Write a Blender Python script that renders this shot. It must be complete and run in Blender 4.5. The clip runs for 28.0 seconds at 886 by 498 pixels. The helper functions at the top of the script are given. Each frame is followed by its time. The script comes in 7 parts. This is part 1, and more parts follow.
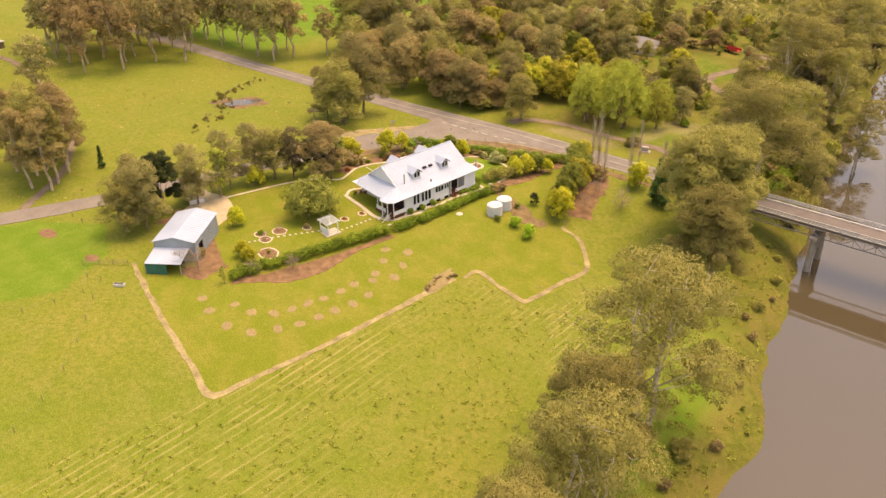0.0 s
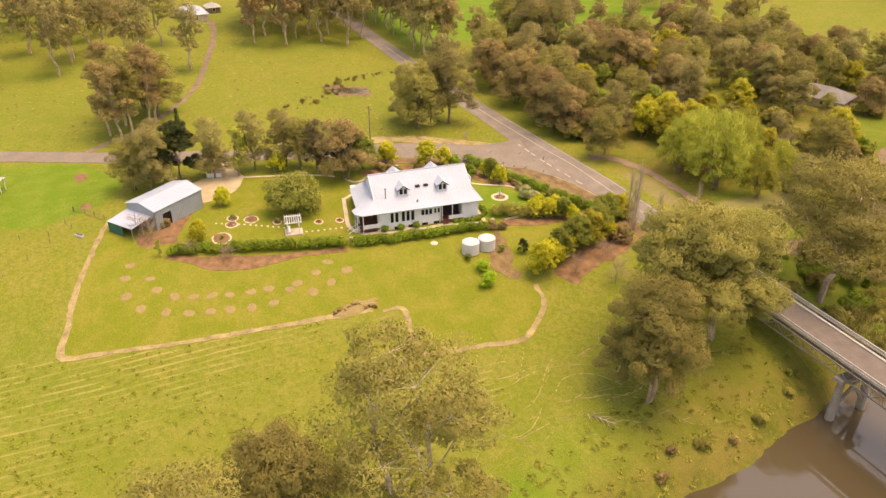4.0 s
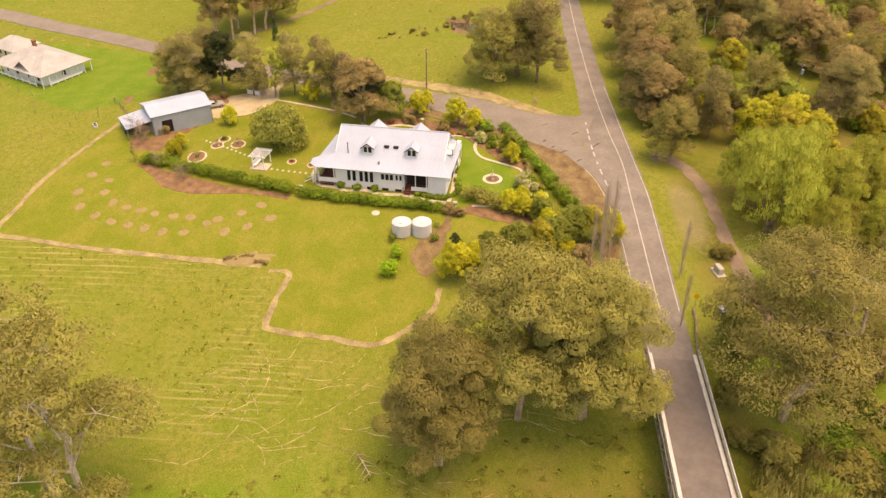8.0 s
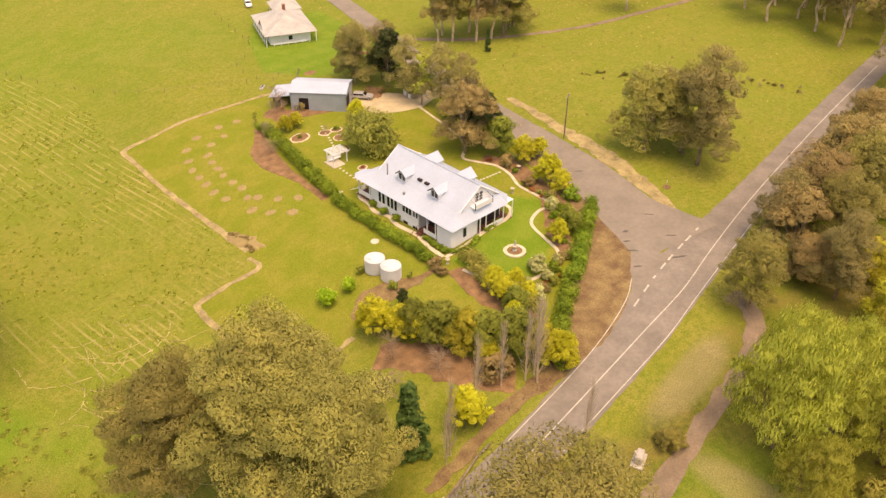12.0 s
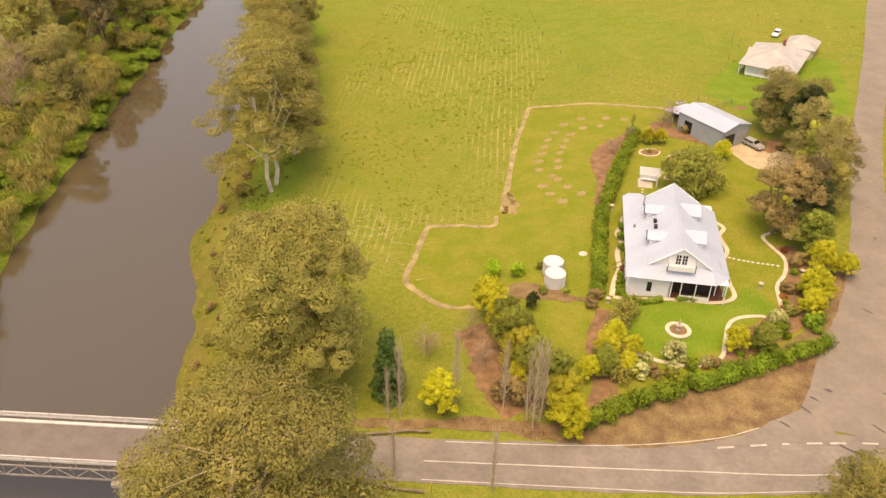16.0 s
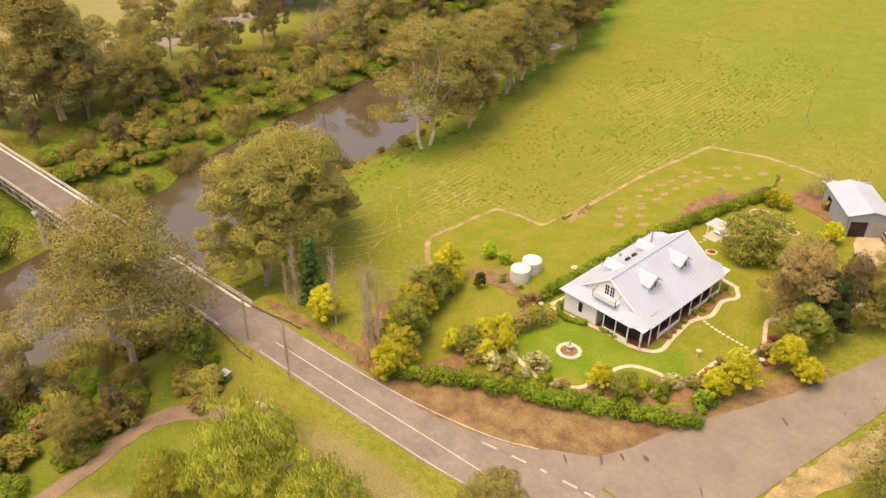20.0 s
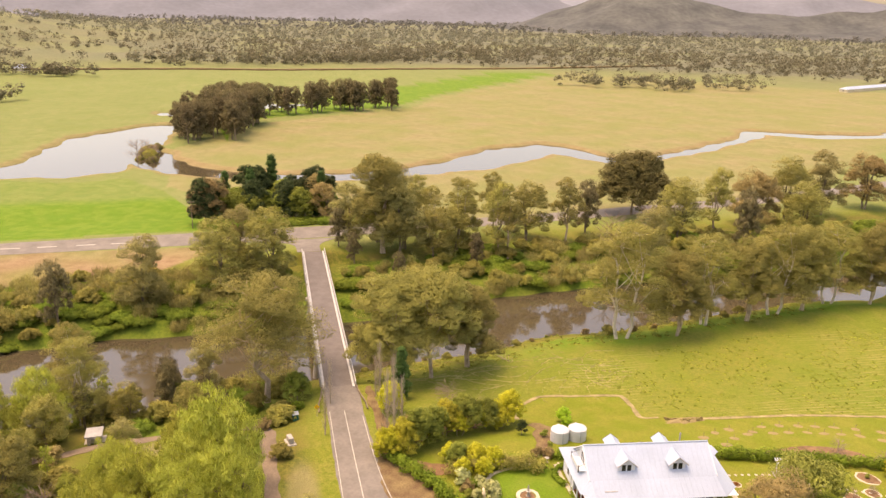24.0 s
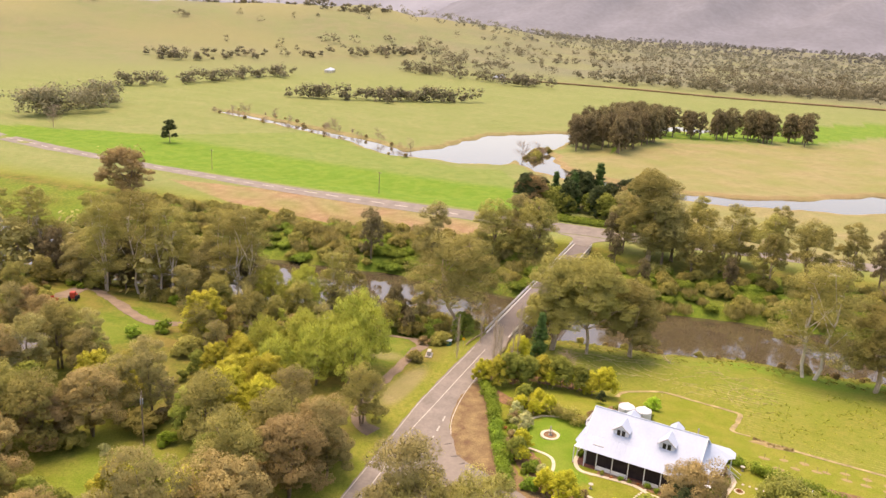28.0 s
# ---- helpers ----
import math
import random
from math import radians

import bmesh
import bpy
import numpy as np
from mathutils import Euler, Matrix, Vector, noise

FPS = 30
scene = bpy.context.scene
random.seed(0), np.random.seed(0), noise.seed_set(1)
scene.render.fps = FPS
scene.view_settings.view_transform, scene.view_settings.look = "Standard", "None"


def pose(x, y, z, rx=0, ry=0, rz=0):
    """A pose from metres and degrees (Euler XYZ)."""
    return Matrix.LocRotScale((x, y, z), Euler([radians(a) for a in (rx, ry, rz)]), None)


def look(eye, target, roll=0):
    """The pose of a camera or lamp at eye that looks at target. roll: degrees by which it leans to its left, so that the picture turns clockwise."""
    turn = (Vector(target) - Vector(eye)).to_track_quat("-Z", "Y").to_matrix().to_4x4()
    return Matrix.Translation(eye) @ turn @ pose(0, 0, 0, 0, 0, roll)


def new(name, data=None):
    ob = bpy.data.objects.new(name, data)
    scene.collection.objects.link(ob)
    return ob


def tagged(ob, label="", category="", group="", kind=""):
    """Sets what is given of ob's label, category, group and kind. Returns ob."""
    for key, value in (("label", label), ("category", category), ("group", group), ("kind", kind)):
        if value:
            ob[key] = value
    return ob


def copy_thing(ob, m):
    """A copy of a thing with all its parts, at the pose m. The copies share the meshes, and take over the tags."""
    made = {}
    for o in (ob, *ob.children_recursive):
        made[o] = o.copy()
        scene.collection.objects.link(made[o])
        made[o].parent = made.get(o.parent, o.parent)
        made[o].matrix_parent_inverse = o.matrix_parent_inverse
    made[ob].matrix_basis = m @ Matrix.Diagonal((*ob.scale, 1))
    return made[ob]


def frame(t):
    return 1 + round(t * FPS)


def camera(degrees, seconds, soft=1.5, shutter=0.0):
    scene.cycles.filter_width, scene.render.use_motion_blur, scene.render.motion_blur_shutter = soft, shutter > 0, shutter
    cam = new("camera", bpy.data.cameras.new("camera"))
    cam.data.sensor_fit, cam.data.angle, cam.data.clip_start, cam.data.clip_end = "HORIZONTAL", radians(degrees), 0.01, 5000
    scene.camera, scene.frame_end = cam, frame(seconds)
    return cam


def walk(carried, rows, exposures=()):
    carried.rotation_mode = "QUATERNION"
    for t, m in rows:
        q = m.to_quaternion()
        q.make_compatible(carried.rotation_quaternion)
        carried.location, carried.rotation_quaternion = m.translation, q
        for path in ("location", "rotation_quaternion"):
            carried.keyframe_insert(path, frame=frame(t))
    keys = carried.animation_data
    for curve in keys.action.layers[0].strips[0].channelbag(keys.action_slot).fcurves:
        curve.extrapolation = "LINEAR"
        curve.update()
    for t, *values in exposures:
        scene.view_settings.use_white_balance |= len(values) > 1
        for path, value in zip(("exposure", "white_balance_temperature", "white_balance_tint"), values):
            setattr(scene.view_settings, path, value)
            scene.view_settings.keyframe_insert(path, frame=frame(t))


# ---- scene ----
cam = camera(58.3, 28.0, soft=1.45)
PATH = [
    (0, (1.832, -0.709, 74.639), (0.675, 0.593, 73.655), -1.1),
    (0.5, (5.778, 6.502, 73.875), (4.557, 7.742, 72.89), -1.0),
    (1, (10.201, 13.635, 72.76), (8.918, 14.814, 71.779), -0.6),
    (1.5, (14.364, 21.312, 72.414), (13.014, 22.417, 71.435), -0.5),
    (2, (18.157, 28.917, 72.417), (16.755, 29.955, 71.44), -0.4),
    (2.5, (21.436, 36.769, 72.376), (19.976, 37.728, 71.401), -0.3),
    (3, (24.468, 44.885, 72.212), (22.956, 45.76, 71.239), -0.3),
    (3.5, (26.743, 53.216, 71.881), (25.187, 54.011, 70.909), -0.1),
    (4, (28.375, 61.608, 71.426), (26.77, 62.304, 70.456), 0.0),
    (4.5, (29.513, 70.212, 71.021), (27.867, 70.809, 70.054), -0.0),
    (6.5, (28.223, 108.272, 71.626), (26.536, 108.432, 70.564), -0.1),
    (7, (26.667, 116.684, 71.669), (25.005, 116.744, 70.559), 0.1),
    (7.5, (24.341, 124.751, 71.703), (22.692, 124.726, 70.571), 0.0),
    (8, (21.149, 133.196, 71.762), (19.507, 133.075, 70.627), -0.1),
    (8.5, (17.811, 141.349, 71.54), (16.176, 141.134, 70.407), 0.1),
    (9, (14.16, 149.0, 71.361), (12.542, 148.678, 70.231), 0.1),
    (9.5, (10.309, 156.226, 71.373), (8.713, 155.804, 70.244), 0.4),
    (10, (6.017, 163.77, 71.52), (4.451, 163.246, 70.392), 0.5),
    (10.5, (1.087, 170.104, 71.545), (-0.446, 169.487, 70.418), 0.8),
    (11, (-4.449, 176.653, 71.651), (-5.941, 175.943, 70.524), 0.7),
    (11.5, (-10.645, 183.499, 71.822), (-12.048, 182.63, 70.692), 0.5),
    (12, (-17.837, 191.325, 71.617), (-19.108, 190.268, 70.492), 0.4),
    (12.5, (-24.411, 197.679, 71.355), (-25.549, 196.471, 70.238), 0.4),
    (13, (-30.943, 202.676, 71.213), (-31.903, 201.319, 70.101), 0.6),
    (13.5, (-37.583, 207.519, 71.162), (-38.338, 206.037, 70.051), 1.3),
    (15.5, (-67.27, 220.75, 71.515), (-67.325, 219.09, 70.402), 1.4),
    (16, (-76.341, 222.784, 71.87), (-76.264, 221.121, 70.76), 1.1),
    (16.5, (-85.737, 224.422, 72.147), (-85.513, 222.771, 71.04), 0.8),
    (17, (-95.165, 224.727, 72.039), (-94.8, 223.098, 70.937), 0.6),
    (17.5, (-104.404, 224.249, 72.043), (-103.92, 222.648, 70.946), 0.2),
    (18, (-113.959, 223.237, 71.811), (-113.357, 221.671, 70.721), 0.3),
    (18.5, (-122.667, 221.377, 71.333), (-121.941, 219.86, 70.249), 0.6),
    (19, (-131.575, 218.735, 71.52), (-130.726, 217.283, 70.438), 0.7),
    (19.5, (-140.335, 215.606, 72.421), (-139.361, 214.237, 71.336), 0.8),
    (20, (-149.317, 211.498, 73.13), (-148.223, 210.217, 72.052), 0.5),
    (20.5, (-157.748, 207.231, 73.62), (-156.519, 206.04, 72.586), 0.4),
    (22.5, (-187.745, 187.66, 72.545), (-186.077, 186.871, 71.773), 0.6),
    (23, (-194.629, 182.0, 72.513), (-192.883, 181.331, 71.803), 0.8),
    (23.5, (-201.088, 176.218, 72.475), (-199.276, 175.674, 71.827), 1.0),
    (24, (-207.391, 169.773, 72.562), (-205.525, 169.361, 71.974), 1.4),
    (24.5, (-213.096, 162.896, 72.873), (-211.191, 162.625, 72.33), 1.5),
    (25, (-218.066, 155.588, 73.165), (-216.144, 155.464, 72.626), 1.7),
    (25.5, (-222.602, 148.031, 73.655), (-220.677, 148.048, 73.114), 2.0),
    (26, (-226.491, 140.433, 73.952), (-224.573, 140.589, 73.407), 2.4),
    (26.5, (-230.277, 132.71, 74.118), (-228.378, 133.007, 73.566), 2.9),
    (27, (-233.607, 123.982, 74.445), (-231.74, 124.428, 73.884), 3.2),
    (27.5, (-236.447, 114.398, 74.985), (-234.617, 114.97, 74.414), 3.4),
    (28, (-238.91, 104.146, 75.646), (-237.13, 104.853, 75.069), 3.4),
]
walk(cam, [(t, look(eye, target, roll)) for t, eye, target, roll in PATH], [(0, 1.3, 10800, 24), (10, 1.21, 11300, 25), (18, 1.21, 11100, 22), (23, 1.37, 10400, 25), (28, 1.45, 8900, 25)])

# ---------------------------------------------------------------- world, sun
world = bpy.data.worlds.new("world")
scene.world = world
world.use_nodes = True
wn = world.node_tree.nodes
sky = wn.new("ShaderNodeTexSky")
sky.sky_type, sky.sun_disc = "NISHITA", False
SUN_EL, SUN_AZ = radians(74), radians(20)
sky.sun_elevation, sky.sun_rotation = SUN_EL, SUN_AZ
sky.air_density, sky.dust_density, sky.ozone_density = 1.0, 2.5, 1.0
world.node_tree.links.new(sky.outputs[0], wn["Background"].inputs[0])
wn["Background"].inputs[1].default_value = 0.15
sun_data = bpy.data.lights.new("sun", "SUN")
sun_data.energy, sun_data.angle, sun_data.color = 0.8, radians(40), (1.0, 0.95, 0.86)
sun = new("sun", sun_data)
sun_way = Vector((math.sin(SUN_AZ) * math.cos(SUN_EL), math.cos(SUN_AZ) * math.cos(SUN_EL), math.sin(SUN_EL)))
sun.matrix_world = look(sun_way * 300, (0, 0, 0))

# ---------------------------------------------------------------- terrain
RIVER_W = [(-700, 90), (-400, 45), (-60, 10), (-4, -13), (12, -10), (81, -22.5), (101, -23), (118, -29.5), (146, -35), (200, -48), (300, -62), (520, -75), (900, -90)]
RIVER_E = [(-700, 125), (-400, 80), (-60, 24), (38, 17), (70, 14), (111, 9), (135, 0), (165, -5), (220, -6), (236, -10), (300, -22), (520, -36), (900, -50)]
CREEK = [(255, 481, 3), (229, 405, 4), (207, 341, 6), (184, 303, 8), (205, 266, 26), (285, 262, 22), (333, 240, 10), (250, 250, 16), (190, 214, 8),
         (170, 172, 7), (166, 137, 8), (176, 100, 9), (195, 65, 14), (224, 34, 17), (238, 10, 12), (194, -12, 6), (205, -50, 4), (232, -95, 4), (262, -140, 3), (286, -158, 7), (268, -192, 13), (262, -235, 5), (285, -290, 3)]
GROVE_POND = [(395, 235, 12), (430, 190, 14), (450, 150, 9)]


def track(y, pts):
    return np.interp(y, [p[0] for p in pts], [p[1] for p in pts])


def smooth(a, lo, hi):
    k = np.clip((a - lo) / (hi - lo), 0, 1)
    return k * k * (3 - 2 * k)


def along(x, y, pts):
    """How far (x, y) lies outside the band of a course with a half width at each point."""
    best = np.full(np.shape(x), 1e9)
    for (ax, ay, aw), (bx, by, bw) in zip(pts, pts[1:]):
        dx, dy = bx - ax, by - ay
        k = np.clip(((x - ax) * dx + (y - ay) * dy) / (dx * dx + dy * dy), 0, 1)
        best = np.minimum(best, np.hypot(x - ax - k * dx, y - ay - k * dy) - (aw + k * (bw - aw)))
    return best


def ripple(x, y, size, seed=0.0):
    a = np.sin(x / size * 1.7 + 1.3 * np.sin(y / size * 1.1 + seed)) * np.cos(y / size * 1.4 - 0.9 * np.sin(x / size * 0.8 + 2 * seed))
    return a


def height(x, y):
    x, y = np.asarray(x, float), np.asarray(y, float)
    s = (x + 98) * 0.982 - (y - 123) * 0.188
    z = np.interp(s, [-60, -8, 0, 10, 22, 34, 70], [0.3, 0, -0.6, -1.5, -4, -5.6, -7])
    k = smooth(y, 128, 146)
    z = z * (1 - k) + k * np.interp(x, [-140, -60, -40], [-1.1, -1.8, -3.5])
    z = z + 5.0 * smooth(-y, -20, 160) * smooth(-x, 60, 200) - 2.0 * smooth(y, 165, 205) * smooth(x, -130, -60)
    z = z + 0.18 * ripple(x, y, 14) * smooth(np.hypot(x + 108, y - 115), 26, 45) * (1 - smooth(y, 138, 148) * (1 - smooth(y, 168, 176)))
    d = track(y, RIVER_W) - x + 0.8 * ripple(x, y, 5, 1.0)
    z = np.minimum(z, np.interp(d, [-3, 0, 2.5, 10, 25, 60], [-13.5, -12, -9.8, -7.8, -4.6, 3]) + 0.25 * ripple(x, y, 4, 2.0) * (d > 0))
    k2 = (1 - smooth(np.abs(y - 158), 5.5, 13)) * (1 - smooth(x, -61, -57.5))
    z = np.where(x > -110, z * (1 - k2) + (-1.2 - 0.55 * smooth(x, -140, -64)) * k2, z)
    e = x - track(y, RIVER_E) + 0.9 * ripple(x, y, 6, 3.0)
    ze = np.interp(e, [-3, 0, 4, 18, 40, 75, 100], [-13.5, -12, -9.5, -6, -4.4, -4.4, -6.5])
    ze = ze + 0.25 * ripple(x, y, 8, 4.0) * smooth(e, 0, 10) * (1 - smooth(e, 24, 32) * (1 - smooth(e, 80, 110)))
    k3 = (1 - smooth(np.abs(y - 159), 7, 16)) * smooth(x, 27.5, 31) * (1 - smooth(x, 56, 70))
    ze = ze * (1 - k3) + k3 * (-1.75 - 2.6 * smooth(x, 31, 58))
    c = np.minimum(along(x, y, CREEK), along(x, y, GROVE_POND)) + 2.0 * ripple(x, y, 9, 5.0)
    ze = ze - 2.6 * (1 - smooth(c, -2, 5)) * (e > 60)
    far = np.hypot(x - 100, y - 100)
    ze = ze + 9 * smooth(far, 1100, 2600) * (0.6 + 0.4 * ripple(x, y, 230, 6.0))
    for mx, my, mh, ms in ((880, 1250, 40, 210), (1250, 1050, 36, 260), (1500, 820, 30, 300), (620, 1500, 34, 240), (1750, 1300, 34, 420)):
        ze = ze + mh * np.exp(-((x - mx) ** 2 + (y - my) ** 2) / (2 * ms * ms)) * (1 + 0.12 * ripple(x, y, 70, 2.5))
    z = z + 30 * smooth(far, 700, 2500) * (0.6 + 0.4 * ripple(x, y, 260, 7.0))
    mid = (track(y, RIVER_W) + track(y, RIVER_E)) / 2
    return np.where(x < mid, z, ze)


def hz(x, y):
    return float(height(x, y))


# ---------------------------------------------------------------- materials
def material(name, base, rough=0.85, metal=0.0, vary=0.25, scale=0.6, fine=9.0, bump=0.3, tint=None, spec=0.3, rand=0.0, island=0.0, translucent=0.0, stretch=None):
    """A procedural surface: base colour, two scales of variation, relief, and chance variation by object or piece."""
    m = bpy.data.materials.new(name)
    m.use_nodes = True
    n, l = m.node_tree.nodes, m.node_tree.links
    b = n["Principled BSDF"]
    b.inputs["Roughness"].default_value, b.inputs["Metallic"].default_value = rough, metal
    b.inputs["Specular IOR Level"].default_value = spec
    geo = n.new("ShaderNodeNewGeometry")
    pos = geo.outputs["Position"]
    if stretch:
        mp = n.new("ShaderNodeMapping")
        mp.inputs["Scale"].default_value = stretch
        l.new(pos, mp.inputs["Vector"])
        pos = mp.outputs[0]
    fac = None
    for k, (size, detail) in enumerate(((scale, 4), (fine, 3))):
        t = n.new("ShaderNodeTexNoise")
        t.inputs["Scale"].default_value, t.inputs["Detail"].default_value = size, detail
        l.new(pos, t.inputs["Vector"])
        mx = n.new("ShaderNodeMixRGB")
        mx.blend_type, mx.inputs[0].default_value = "MIX", 1.0
        ramp = n.new("ShaderNodeMapRange")
        ramp.inputs[1].default_value, ramp.inputs[2].default_value = 0.3, 0.7
        l.new(t.outputs[0], ramp.inputs[0])
        if k == 0:
            dark = tuple(c * (1 - vary) for c in base)
            light = tint if tint else tuple(min(1, c * (1 + vary)) for c in base)
            mx.inputs[1].default_value, mx.inputs[2].default_value = (*dark, 1), (*light, 1)
            l.new(ramp.outputs[0], mx.inputs[0])
            col = mx.outputs[0]
        else:
            mx.blend_type, mx.inputs[0].default_value = "MULTIPLY", min(1.0, vary * 2)
            tone = n.new("ShaderNodeMapRange")
            tone.inputs[3].default_value, tone.inputs[4].default_value = 0.6, 1.2
            l.new(ramp.outputs[0], tone.inputs[0])
            l.new(col, mx.inputs[1]), l.new(tone.outputs[0], mx.inputs[2])
            col = mx.outputs[0]
            bp = n.new("ShaderNodeBump")
            bp.inputs["Strength"].default_value, bp.inputs["Distance"].default_value = bump, 0.05
            l.new(t.outputs[0], bp.inputs["Height"]), l.new(bp.outputs[0], b.inputs["Normal"])
    for amount, source in ((rand, "object"), (island, "piece")):
        if amount:
            o = n.new("ShaderNodeObjectInfo").outputs["Random"] if source == "object" else geo.outputs["Random Per Island"]
            hs = n.new("ShaderNodeHueSaturation")
            for sock, lo, hi in ((0, 0.5 - 0.03 * amount, 0.5 + 0.03 * amount), (2, 1 - 0.45 * amount, 1 + 0.45 * amount)):
                mr = n.new("ShaderNodeMapRange")
                mr.inputs[3].default_value, mr.inputs[4].default_value = lo, hi
                l.new(o, mr.inputs[0]), l.new(mr.outputs[0], hs.inputs[sock])
            l.new(col, hs.inputs["Color"])
            col = hs.outputs[0]
    l.new(col, b.inputs["Base Color"])
    if translucent:
        tr = n.new("ShaderNodeBsdfTranslucent")
        l.new(col, tr.inputs[0])
        ms = n.new("ShaderNodeMixShader")
        ms.inputs[0].default_value = translucent
        l.new(b.outputs[0], ms.inputs[1]), l.new(tr.outputs[0], ms.inputs[2])
        l.new(ms.outputs[0], n["Material Output"].inputs[0])
    return m


def leafy(name, base, tint, rand=0.34, island=0.14):
    return material(name, base, rough=0.75, vary=0.3, scale=0.35, fine=2.5, bump=0.0, tint=tint, spec=0.2, rand=rand, island=island, translucent=0.35)


